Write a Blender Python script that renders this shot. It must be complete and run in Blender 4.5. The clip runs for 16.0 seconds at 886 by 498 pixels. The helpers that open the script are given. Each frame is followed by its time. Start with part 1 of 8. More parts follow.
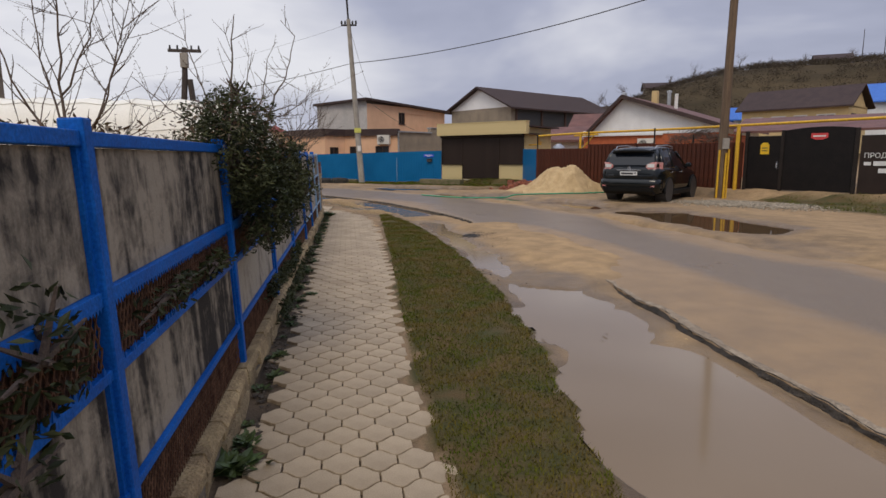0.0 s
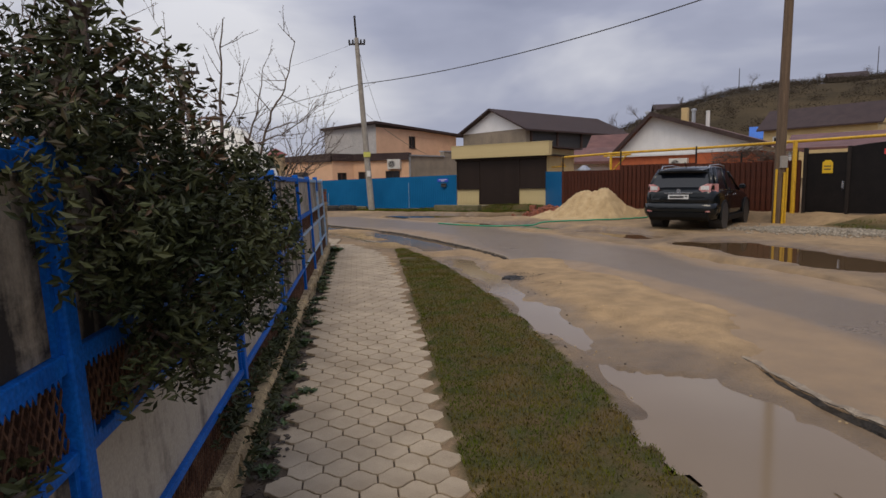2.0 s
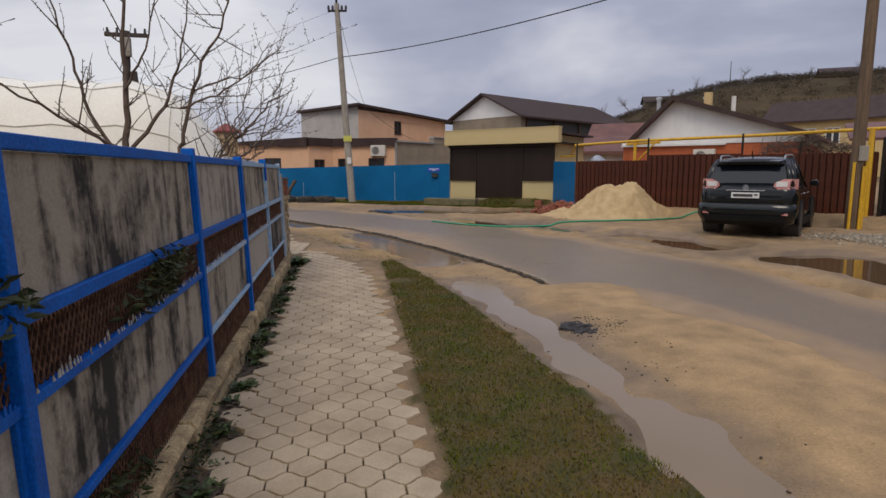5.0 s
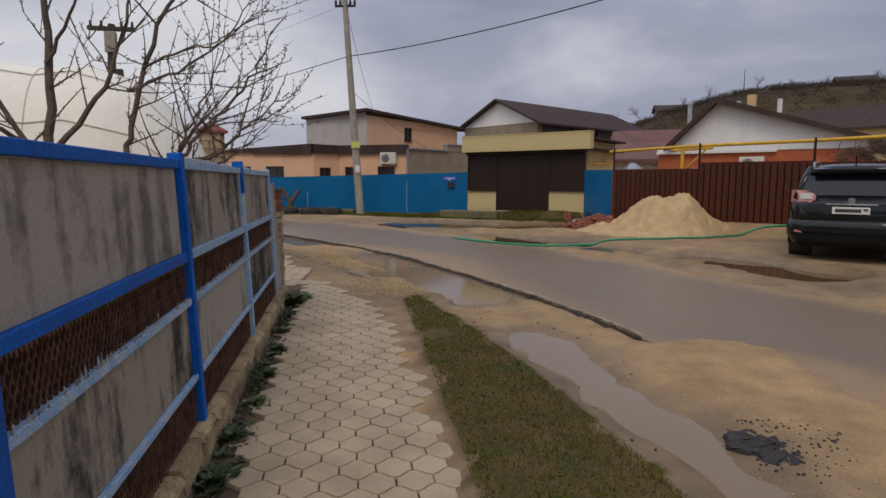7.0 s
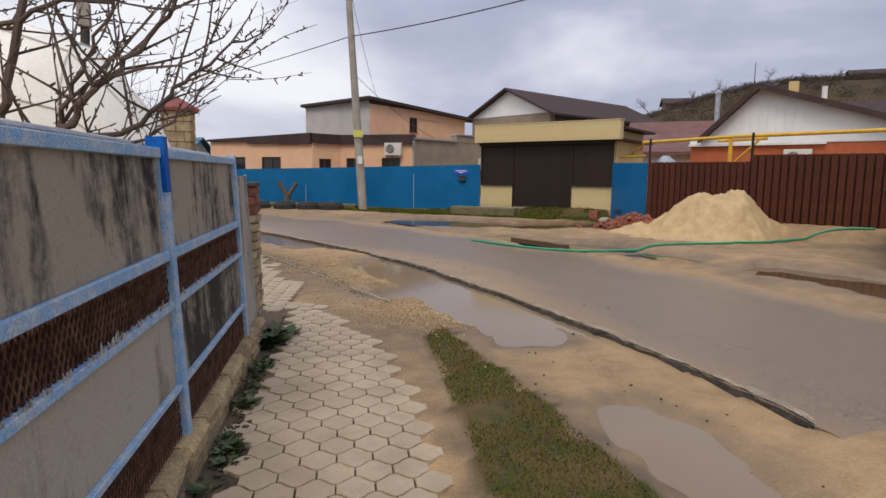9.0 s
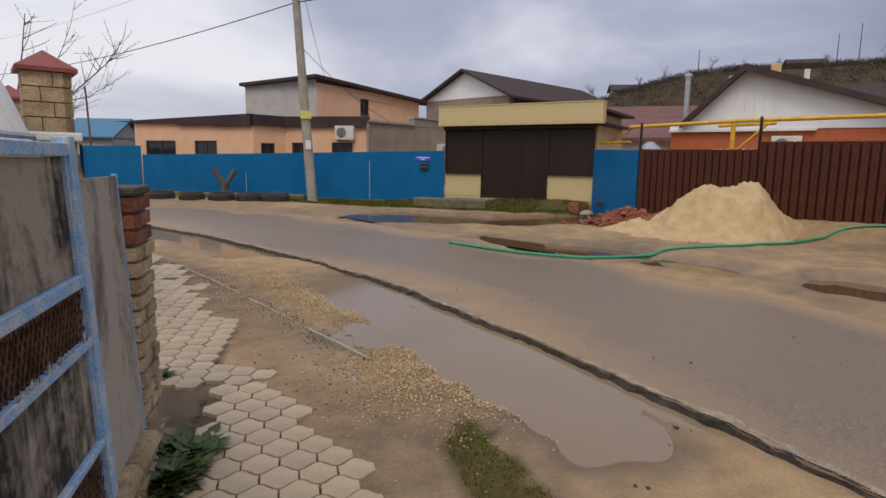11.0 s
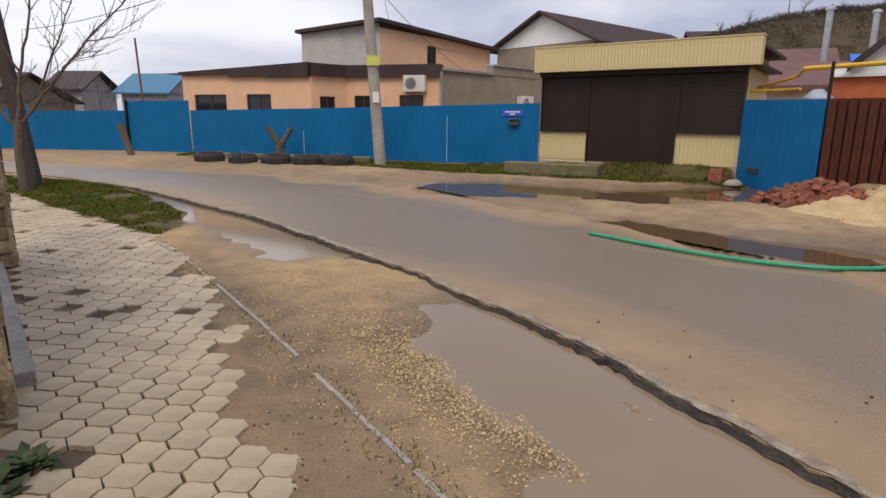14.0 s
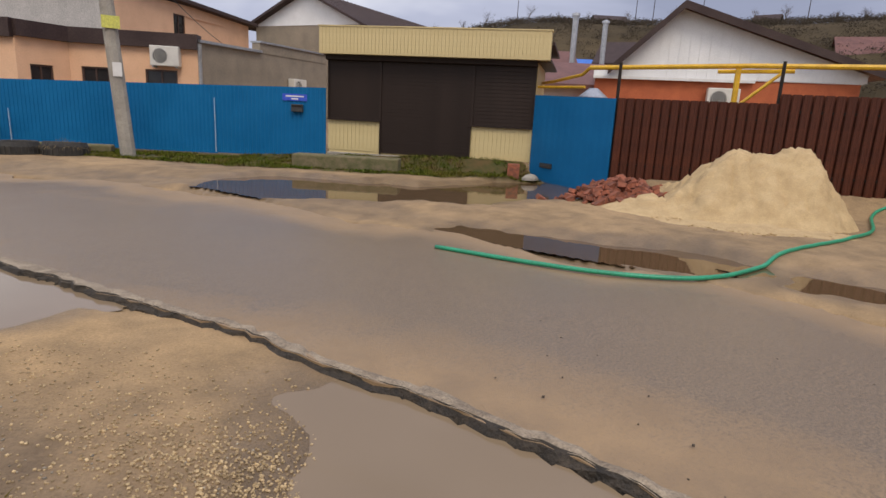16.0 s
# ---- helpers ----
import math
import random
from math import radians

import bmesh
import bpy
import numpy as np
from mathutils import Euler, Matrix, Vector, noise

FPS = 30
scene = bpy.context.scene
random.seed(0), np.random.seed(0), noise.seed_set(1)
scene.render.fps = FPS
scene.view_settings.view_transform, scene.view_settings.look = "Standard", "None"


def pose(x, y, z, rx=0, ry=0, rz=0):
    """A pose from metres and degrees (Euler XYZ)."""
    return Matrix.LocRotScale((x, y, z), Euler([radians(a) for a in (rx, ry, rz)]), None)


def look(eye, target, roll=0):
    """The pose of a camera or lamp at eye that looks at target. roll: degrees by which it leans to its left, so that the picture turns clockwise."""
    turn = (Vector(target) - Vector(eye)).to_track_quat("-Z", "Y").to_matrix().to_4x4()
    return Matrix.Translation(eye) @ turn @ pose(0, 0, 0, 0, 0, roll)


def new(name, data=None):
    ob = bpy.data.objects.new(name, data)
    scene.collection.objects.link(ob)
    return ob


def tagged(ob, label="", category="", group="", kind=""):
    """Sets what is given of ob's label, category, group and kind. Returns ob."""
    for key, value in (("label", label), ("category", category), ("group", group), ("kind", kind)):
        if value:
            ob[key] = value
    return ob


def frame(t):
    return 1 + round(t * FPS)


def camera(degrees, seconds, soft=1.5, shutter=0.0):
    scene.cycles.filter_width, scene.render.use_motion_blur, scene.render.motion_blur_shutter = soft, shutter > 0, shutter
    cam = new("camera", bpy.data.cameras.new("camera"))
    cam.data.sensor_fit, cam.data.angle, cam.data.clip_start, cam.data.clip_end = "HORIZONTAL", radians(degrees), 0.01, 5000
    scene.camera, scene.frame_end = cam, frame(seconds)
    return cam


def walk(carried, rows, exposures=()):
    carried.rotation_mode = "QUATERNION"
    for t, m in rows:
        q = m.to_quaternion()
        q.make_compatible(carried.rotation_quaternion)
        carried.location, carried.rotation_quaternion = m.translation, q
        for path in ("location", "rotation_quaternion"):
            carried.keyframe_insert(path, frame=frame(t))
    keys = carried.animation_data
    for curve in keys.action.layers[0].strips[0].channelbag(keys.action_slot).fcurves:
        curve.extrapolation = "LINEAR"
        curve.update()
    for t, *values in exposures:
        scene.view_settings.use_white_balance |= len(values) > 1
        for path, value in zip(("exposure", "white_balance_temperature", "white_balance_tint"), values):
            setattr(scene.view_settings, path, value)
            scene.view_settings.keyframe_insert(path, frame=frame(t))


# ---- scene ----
cam = camera(73.9, 16.0)
PATH = [
    (0, (0.006, 0.071, 1.482), (0.318, 2.022, 1.176), -0.1),
    (0.5, (0.05, 0.686, 1.482), (0.349, 2.642, 1.189), -0.0),
    (1, (-0.021, 1.218, 1.494), (0.288, 3.177, 1.237), 0.1),
    (1.5, (-0.071, 1.809, 1.447), (0.218, 3.775, 1.216), -0.3),
    (2, (-0.036, 2.355, 1.478), (0.251, 4.322, 1.254), -0.9),
    (2.5, (0.015, 2.942, 1.465), (0.364, 4.899, 1.242), -1.5),
    (3, (0.168, 3.514, 1.454), (0.572, 5.458, 1.22), -1.5),
    (3.5, (0.166, 4.116, 1.421), (0.61, 6.05, 1.17), -0.9),
    (4, (0.172, 4.734, 1.391), (0.562, 6.679, 1.14), -1.1),
    (4.2, (0.164, 4.978, 1.431), (0.526, 6.928, 1.17), -0.7),
    (6.3, (0.069, 7.518, 1.464), (0.423, 9.473, 1.236), 0.6),
    (6.5, (0.087, 7.748, 1.442), (0.43, 9.706, 1.219), 0.3),
    (7, (0.072, 8.316, 1.453), (0.402, 10.275, 1.228), 0.2),
    (7.5, (0.01, 8.86, 1.49), (0.352, 10.816, 1.247), 0.4),
    (8, (0.072, 9.391, 1.471), (0.401, 11.349, 1.226), 0.2),
    (8.5, (0.049, 9.881, 1.46), (0.376, 11.839, 1.218), 0.5),
    (9, (0.085, 10.381, 1.451), (0.411, 12.339, 1.203), 0.6),
    (9.5, (0.062, 10.974, 1.476), (0.4, 12.928, 1.217), 0.2),
    (9.7, (-0.013, 11.196, 1.494), (0.387, 13.136, 1.216), 0.7),
    (11.8, (0.03, 13.587, 1.538), (0.535, 15.499, 1.24), 0.8),
    (12, (0.023, 13.814, 1.554), (0.496, 15.734, 1.25), 0.9),
    (12.5, (-0.028, 14.335, 1.539), (0.416, 16.255, 1.199), 1.0),
    (13, (-0.047, 14.905, 1.499), (0.307, 16.835, 1.113), 0.6),
    (13.5, (-0.157, 15.428, 1.489), (0.165, 17.359, 1.078), 0.6),
    (14, (-0.231, 15.967, 1.496), (0.088, 17.891, 1.056), 0.5),
    (14.5, (-0.268, 16.483, 1.53), (0.095, 18.398, 1.081), 1.0),
    (15, (-0.44, 16.888, 1.514), (0.274, 18.698, 1.052), 2.7),
    (15.5, (-0.558, 17.343, 1.514), (0.368, 19.057, 1.06), 2.4),
    (16, (-0.478, 17.719, 1.495), (0.581, 19.351, 1.034), 2.9),
]
LIGHT = [(0, -0.05), (1, -0.12), (2, -0.2), (2.5, 0.08), (3, -0.05), (4, -0.1), (6.5, -0.28), (7, -0.32), (7.5, 0.0), (8, -0.08), (8.5, 0.05), (9, 0.2), (9.7, 0.18), (12, -0.05), (12.5, 0.15), (13, 0.15), (14, 0.27), (15, 0.24), (16, 0.27)]
walk(cam, [(t, look(eye, target, roll)) for t, eye, target, roll in PATH], [(t, e, 6900, 11) for t, e in LIGHT])

# ---- world, sun, exposure ----
scene.view_settings.exposure = 0.0
SUN_EL, SUN_AZ = 50.0, -168.0
world = bpy.data.worlds.new("overcast_sky")
scene.world = world
world.use_nodes = True
wn, wl = world.node_tree.nodes, world.node_tree.links
wn.clear()
w_out = wn.new("ShaderNodeOutputWorld")
w_bg = wn.new("ShaderNodeBackground")
w_sky = wn.new("ShaderNodeTexSky")
w_sky.sky_type = "NISHITA"
w_sky.sun_disc = False
w_sky.sun_elevation = radians(SUN_EL)
w_sky.sun_rotation = radians(SUN_AZ)
w_sky.dust_density = 3.0
w_tc = wn.new("ShaderNodeTexCoord")
w_map = wn.new("ShaderNodeMapping")
w_map.inputs["Scale"].default_value = (1.0, 1.0, 3.2)
w_n1 = wn.new("ShaderNodeTexNoise")
w_n1.inputs["Scale"].default_value = 1.7
w_n1.inputs["Detail"].default_value = 5.0
w_n1.inputs["Roughness"].default_value = 0.5
w_n1.inputs["Distortion"].default_value = 0.35
w_ramp = wn.new("ShaderNodeValToRGB")
w_ramp.color_ramp.elements[0].position = 0.34
w_ramp.color_ramp.elements[0].color = (3.0, 3.4, 4.9, 1)
w_ramp.color_ramp.elements[1].position = 0.74
w_ramp.color_ramp.elements[1].color = (9.0, 9.4, 10.5, 1)
w_mid = w_ramp.color_ramp.elements.new(0.52)
w_mid.color = (4.6, 5.05, 6.8, 1)
w_mix = wn.new("ShaderNodeMix")
w_mix.data_type = "RGBA"
w_mix.inputs["Factor"].default_value = 0.93
wl.new(w_tc.outputs["Generated"], w_map.inputs["Vector"])
wl.new(w_map.outputs["Vector"], w_n1.inputs["Vector"])
# thinner, brighter cloud towards the west
w_dir = wn.new("ShaderNodeSeparateXYZ")
w_west = wn.new("ShaderNodeMapRange")
w_west.interpolation_type = "SMOOTHSTEP"
for w_key, w_val in (("From Min", 0.30), ("From Max", -0.55), ("To Min", -0.05), ("To Max", 0.175)):
    w_west.inputs[w_key].default_value = w_val
w_sum = wn.new("ShaderNodeMath")
wl.new(w_tc.outputs["Generated"], w_dir.inputs["Vector"])
wl.new(w_dir.outputs["X"], w_west.inputs["Value"])
wl.new(w_n1.outputs["Fac"], w_sum.inputs[0])
wl.new(w_west.outputs["Result"], w_sum.inputs[1])
wl.new(w_sum.outputs["Value"], w_ramp.inputs["Fac"])
wl.new(w_sky.outputs["Color"], w_mix.inputs["A"])
wl.new(w_ramp.outputs["Color"], w_mix.inputs["B"])
wl.new(w_mix.outputs["Result"], w_bg.inputs["Color"])
w_sep = wn.new("ShaderNodeSeparateXYZ")
w_up = wn.new("ShaderNodeMapRange")
w_up.inputs["From Min"].default_value, w_up.inputs["From Max"].default_value = 0.22, 0.9
w_up.inputs["To Min"].default_value, w_up.inputs["To Max"].default_value = 0.089, 0.155
wl.new(w_tc.outputs["Generated"], w_sep.inputs["Vector"])
wl.new(w_sep.outputs["Z"], w_up.inputs["Value"])
wl.new(w_up.outputs["Result"], w_bg.inputs["Strength"])
wl.new(w_bg.outputs["Background"], w_out.inputs["Surface"])

sun_data = bpy.data.lights.new("sun", "SUN")
sun_data.energy = 1.15
sun_data.angle = radians(24)
sun_data.color = (1.0, 0.90, 0.76)
sun = new("sun", sun_data)
az, el = radians(SUN_AZ), radians(SUN_EL)
sun.matrix_basis = look((40 * math.sin(az) * math.cos(el), 40 * math.cos(az) * math.cos(el), 40 * math.sin(el)), (0, 0, 0))


# ---- materials ----
def surf(name, c1, c2, scale=4.0, fine=70.0, rough=0.75, bump=0.25, metal=0.0, vary=0.0, stretch=(1, 1, 1),
         lo=0.35, hi=0.65, fine_amt=0.25, spec=0.5, dist=0.02, island=0.0):
    """Two colours mixed by broad noise, darkened and lifted by fine grain, with bump and uneven gloss."""
    m = bpy.data.materials.new(name)
    m.use_nodes = True
    n, l = m.node_tree.nodes, m.node_tree.links
    b = n["Principled BSDF"]
    tc = n.new("ShaderNodeTexCoord")
    mp = n.new("ShaderNodeMapping")
    mp.inputs["Scale"].default_value = stretch
    n1 = n.new("ShaderNodeTexNoise")
    n1.inputs["Scale"].default_value = scale
    n1.inputs["Detail"].default_value = 6
    n1.inputs["Roughness"].default_value = 0.62
    n2 = n.new("ShaderNodeTexNoise")
    n2.inputs["Scale"].default_value = fine
    n2.inputs["Detail"].default_value = 4
    mr = n.new("ShaderNodeMapRange")
    mr.inputs["From Min"].default_value = lo
    mr.inputs["From Max"].default_value = hi
    mx = n.new("ShaderNodeMix")
    mx.data_type = "RGBA"
    mx.inputs["A"].default_value = (*c1, 1)
    mx.inputs["B"].default_value = (*c2, 1)
    gr = n.new("ShaderNodeMapRange")
    gr.inputs["From Min"].default_value = 0.3
    gr.inputs["From Max"].default_value = 0.7
    gr.inputs["To Min"].default_value = 1 - fine_amt
    gr.inputs["To Max"].default_value = 1 + fine_amt
    hsv = n.new("ShaderNodeHueSaturation")
    l.new(tc.outputs["Object"], mp.inputs["Vector"])
    l.new(mp.outputs["Vector"], n1.inputs["Vector"])
    l.new(tc.outputs["Object"], n2.inputs["Vector"])
    l.new(n1.outputs["Fac"], mr.inputs["Value"])
    l.new(mr.outputs["Result"], mx.inputs["Factor"])
    l.new(mx.outputs["Result"], hsv.inputs["Color"])
    l.new(n2.outputs["Fac"], gr.inputs["Value"])
    val = gr.outputs["Result"]
    for amount, node, sock in ((vary, "ShaderNodeObjectInfo", "Random"), (island, "ShaderNodeNewGeometry", "Random Per Island")):
        if amount:
            oi = n.new(node)
            r = n.new("ShaderNodeMapRange")
            r.inputs["To Min"].default_value = 1 - amount
            r.inputs["To Max"].default_value = 1 + amount
            l.new(oi.outputs[sock], r.inputs["Value"])
            mu = n.new("ShaderNodeMath")
            mu.operation = "MULTIPLY"
            l.new(val, mu.inputs[0])
            l.new(r.outputs["Result"], mu.inputs[1])
            val = mu.outputs[0]
    l.new(val, hsv.inputs["Value"])
    l.new(hsv.outputs["Color"], b.inputs["Base Color"])
    rr = n.new("ShaderNodeMapRange")
    rr.inputs["To Min"].default_value = max(0.02, rough - 0.12)
    rr.inputs["To Max"].default_value = min(1.0, rough + 0.12)
    l.new(n1.outputs["Fac"], rr.inputs["Value"])
    l.new(rr.outputs["Result"], b.inputs["Roughness"])
    b.inputs["Metallic"].default_value = metal
    b.inputs["Specular IOR Level"].default_value = spec
    if bump:
        bp = n.new("ShaderNodeBump")
        bp.inputs["Strength"].default_value = bump
        bp.inputs["Distance"].default_value = dist
        l.new(n2.outputs["Fac"], bp.inputs["Height"])
        l.new(bp.outputs["Normal"], b.inputs["Normal"])
    return m


BLUE_STEEL = surf("blue_painted_steel", (0.002, 0.085, 0.36), (0.004, 0.125, 0.48), 5, 90, 0.5, 0.12, spec=0.12)
PALE_STEEL = surf("worn_pale_blue_paint", (0.22, 0.40, 0.60), (0.42, 0.50, 0.56), 14, 120, 0.55, 0.25, lo=0.42, hi=0.6)


def sheet_material(name, pale, dark, amount):
    """Cement sheet with broad black mould, thin rain runs and pale scuffs; each sheet is stained to its own degree."""
    m = bpy.data.materials.new(name)
    m.use_nodes = True
    n, l = m.node_tree.nodes, m.node_tree.links
    b = n["Principled BSDF"]
    geo = n.new("ShaderNodeNewGeometry")

    def tex(stretch, scale, detail, rough, warp):
        mp = n.new("ShaderNodeMapping")
        mp.inputs["Scale"].default_value = stretch
        t = n.new("ShaderNodeTexNoise")
        for k, v in zip(("Scale", "Detail", "Roughness", "Distortion"), (scale, detail, rough, warp)):
            t.inputs[k].default_value = v
        l.new(geo.outputs["Position"], mp.inputs["Vector"])
        l.new(mp.outputs["Vector"], t.inputs["Vector"])
        return t.outputs["Fac"]

    def lin(value, a, c, d, e):
        r = n.new("ShaderNodeMapRange")
        for k, v in zip(("From Min", "From Max", "To Min", "To Max"), (a, c, d, e)):
            r.inputs[k].default_value = v
        l.new(value, r.inputs["Value"])
        return r.outputs["Result"]

    def calc(op, a, c):
        x = n.new("ShaderNodeMath")
        x.operation = op
        l.new(a, x.inputs[0])
        l.new(c, x.inputs[1])
        return x.outputs[0]

    broad = tex((1, 1, 0.7), 1.9, 5, 0.6, 0.8)
    runs = tex((1, 1, 0.11), 9.0, 4, 0.6, 0.25)
    blot = tex((1, 1, 1), 11.0, 6, 0.7, 0.4)
    fine = tex((1, 1, 1), 90.0, 4, 0.7, 0.0)
    info = n.new("ShaderNodeObjectInfo")
    stain = calc("ADD", lin(broad, 0.3, 0.7, -0.5, 0.5), lin(runs, 0.3, 0.7, -0.45, 0.45))
    stain = calc("ADD", stain, lin(blot, 0.3, 0.7, -0.3, 0.3))
    stain = calc("ADD", stain, lin(info.outputs["Random"], 0, 1, amount - 0.22, amount + 0.22))
    mx = n.new("ShaderNodeMix")
    mx.data_type = "RGBA"
    mx.inputs["A"].default_value, mx.inputs["B"].default_value = (*pale, 1), (*dark, 1)
    l.new(lin(stain, -0.26, 0.40, 0.0, 1.0), mx.inputs["Factor"])
    hsv = n.new("ShaderNodeHueSaturation")
    l.new(mx.outputs["Result"], hsv.inputs["Color"])
    l.new(lin(fine, 0.3, 0.7, 0.86, 1.14), hsv.inputs["Value"])
    l.new(hsv.outputs["Color"], b.inputs["Base Color"])
    b.inputs["Roughness"].default_value = 0.85
    b.inputs["Specular IOR Level"].default_value = 0.3
    bp = n.new("ShaderNodeBump")
    bp.inputs["Strength"].default_value, bp.inputs["Distance"].default_value = 0.25, 0.006
    l.new(calc("ADD", blot, fine), bp.inputs["Height"])
    l.new(bp.outputs["Normal"], b.inputs["Normal"])
    return m


SHEET = sheet_material("stained_cement_sheet", (0.36, 0.305, 0.225), (0.032, 0.027, 0.022), 0.05)
SHEET_CLEAN = sheet_material("plain_cement_sheet", (0.41, 0.36, 0.28), (0.17, 0.145, 0.113), -0.25)
FLAKE = surf("peeling_white_paint", (0.46, 0.45, 0.41), (0.20, 0.15, 0.11), 30, 160, 0.8, 0.5, lo=0.45, hi=0.6)
RUST = surf("rusty_mesh_steel", (0.070, 0.032, 0.019), (0.20, 0.105, 0.062), 13, 160, 0.9, 0.4, spec=0.15)
RUST_DARK = surf("dark_rusty_sheet", (0.038, 0.020, 0.013), (0.07, 0.037, 0.023), 10, 120, 0.9, 0.4, spec=0.15)
LIME = surf("pale_limestone", (0.50, 0.37, 0.19), (0.27, 0.19, 0.10), 7, 60, 0.9, 0.7, vary=0.22, dist=0.03)
BRICK_BEIGE = surf("beige_limestone_brick", (0.52, 0.385, 0.225), (0.33, 0.24, 0.14), 9, 80, 0.9, 0.6, vary=0.2)
BRICK_RED = surf("old_red_brick", (0.33, 0.10, 0.05), (0.15, 0.06, 0.04), 10, 90, 0.9, 0.6, vary=0.3, island=0.25)
MORTAR = surf("sand_mortar", (0.26, 0.21, 0.15), (0.17, 0.14, 0.10), 20, 120, 0.95, 0.5)
PAVER = surf("weathered_concrete_paver", (0.45, 0.355, 0.235), (0.33, 0.255, 0.165), 2.2, 150, 0.66, 0.2, vary=0.07, island=0.07, fine_amt=0.13)
GROUT = surf("dark_joint_soil", (0.10, 0.08, 0.055), (0.17, 0.135, 0.095), 6, 70, 0.95, 0.5)
BLUE_SHEET = surf("blue_profiled_sheet", (0.002, 0.118, 0.285), (0.004, 0.14, 0.33), 1.2, 60, 0.5, 0.05, fine_amt=0.08, spec=0.14)
RED_BROWN = surf("red_brown_picket_paint", (0.092, 0.026, 0.012), (0.06, 0.017, 0.009), 5, 60, 0.5, 0.08, vary=0.12, spec=0.25)
CREAM = surf("cream_siding", (0.62, 0.50, 0.255), (0.55, 0.435, 0.215), 2, 50, 0.5, 0.08, fine_amt=0.06)
SHUTTER = surf("dark_brown_shutter", (0.022, 0.0135, 0.010), (0.032, 0.02, 0.015), 2, 50, 0.55, 0.08, spec=0.25)
PEACH = surf("peach_render", (0.80, 0.49, 0.30), (0.72, 0.43, 0.26), 1.4, 40, 0.85, 0.2, fine_amt=0.1)
GREY_RENDER = surf("grey_cement_render", (0.30, 0.245, 0.18), (0.22, 0.185, 0.14), 1.2, 30, 0.9, 0.3)
LIGHT_RENDER = surf("light_grey_render", (0.50, 0.47, 0.44), (0.40, 0.38, 0.355), 1.3, 30, 0.9, 0.2)
WHITE_SIDING = surf("white_siding", (0.80, 0.80, 0.79), (0.72, 0.72, 0.71), 1.4, 40, 0.6, 0.1, fine_amt=0.06)
DARK_ROOF = surf("dark_brown_roof_metal", (0.042, 0.026, 0.024), (0.065, 0.043, 0.038), 1.5, 40, 0.6, 0.2, spec=0.25)
RED_ROOF = surf("red_brown_metal_tile", (0.17, 0.07, 0.052), (0.115, 0.05, 0.04), 1.5, 40, 0.6, 0.3)
ORANGE_WALL = surf("orange_brick_wall", (0.48, 0.125, 0.045), (0.38, 0.095, 0.038), 3, 60, 0.8, 0.2)
YELLOW_PIPE = surf("yellow_gas_pipe_paint", (0.72, 0.42, 0.025), (0.58, 0.32, 0.02), 6, 60, 0.45, 0.1)
YELLOW_WALL = surf("pale_yellow_render", (0.60, 0.44, 0.21), (0.52, 0.38, 0.19), 1.4, 30, 0.85, 0.1)
BLUE_ROOF = surf("bright_blue_roof", (0.03, 0.13, 0.48), (0.045, 0.17, 0.55), 2, 40, 0.5, 0.1)
TEAL_ROOF = surf("teal_blue_roof", (0.015, 0.12, 0.22), (0.02, 0.15, 0.26), 2, 40, 0.5, 0.1)
CONCRETE = surf("weathered_concrete", (0.36, 0.33, 0.28), (0.26, 0.235, 0.20), 3, 70, 0.9, 0.4)
MOSS_CONCRETE = surf("mossy_concrete", (0.19, 0.15, 0.085), (0.10, 0.10, 0.04), 5, 60, 0.95, 0.6)
WOOD_POLE = surf("weathered_pole_wood", (0.16, 0.105, 0.062), (0.10, 0.066, 0.042), 4, 60, 0.85, 0.4, stretch=(4, 4, 0.4))
DARK_POLE = surf("tarred_pole_wood", (0.045, 0.035, 0.03), (0.07, 0.055, 0.045), 4, 60, 0.85, 0.4, stretch=(4, 4, 0.4))
BARK = surf("grey_brown_bark", (0.085, 0.06, 0.046), (0.135, 0.10, 0.075), 12, 120, 0.9, 0.4)
TWIG = surf("far_twig_bark", (0.10, 0.08, 0.068), (0.14, 0.115, 0.10), 12, 120, 0.9, 0.0)
DARK_METAL = surf("dark_gate_metal", (0.007, 0.0055, 0.005), (0.012, 0.009, 0.008), 3, 50, 0.55, 0.1, spec=0.2)
BLACK_STEEL = surf("dark_steel_post", (0.014, 0.010, 0.008), (0.025, 0.018, 0.014), 8, 80, 0.6, 0.2, spec=0.25)
GALV = surf("galvanised_steel", (0.48, 0.49, 0.50), (0.36, 0.37, 0.385), 6, 60, 0.38, 0.1, metal=0.7)
WHITE_PAINT = surf("white_paint", (0.74, 0.73, 0.70), (0.64, 0.63, 0.60), 4, 60, 0.5, 0.05, fine_amt=0.05)
AC_WHITE = surf("off_white_plastic", (0.66, 0.63, 0.56), (0.58, 0.55, 0.49), 4, 60, 0.45, 0.05, fine_amt=0.05)
AC_DARK = surf("dark_grille", (0.03, 0.03, 0.032), (0.05, 0.05, 0.05), 10, 80, 0.5, 0.1)
MEMBRANE = surf("white_tent_membrane", (0.84, 0.82, 0.73), (0.77, 0.75, 0.66), 1.2, 30, 0.55, 0.05, fine_amt=0.05)
SAND = surf("damp_yellow_sand", (0.56, 0.405, 0.215), (0.45, 0.315, 0.16), 4, 75, 0.95, 0.6, fine_amt=0.12, dist=0.03)
RUBBER = surf("worn_black_rubber", (0.022, 0.021, 0.02), (0.05, 0.046, 0.04), 8, 80, 0.85, 0.3)
HOSE_GREEN = surf("green_rubber_hose", (0.015, 0.24, 0.125), (0.02, 0.30, 0.16), 6, 60, 0.4, 0.05)
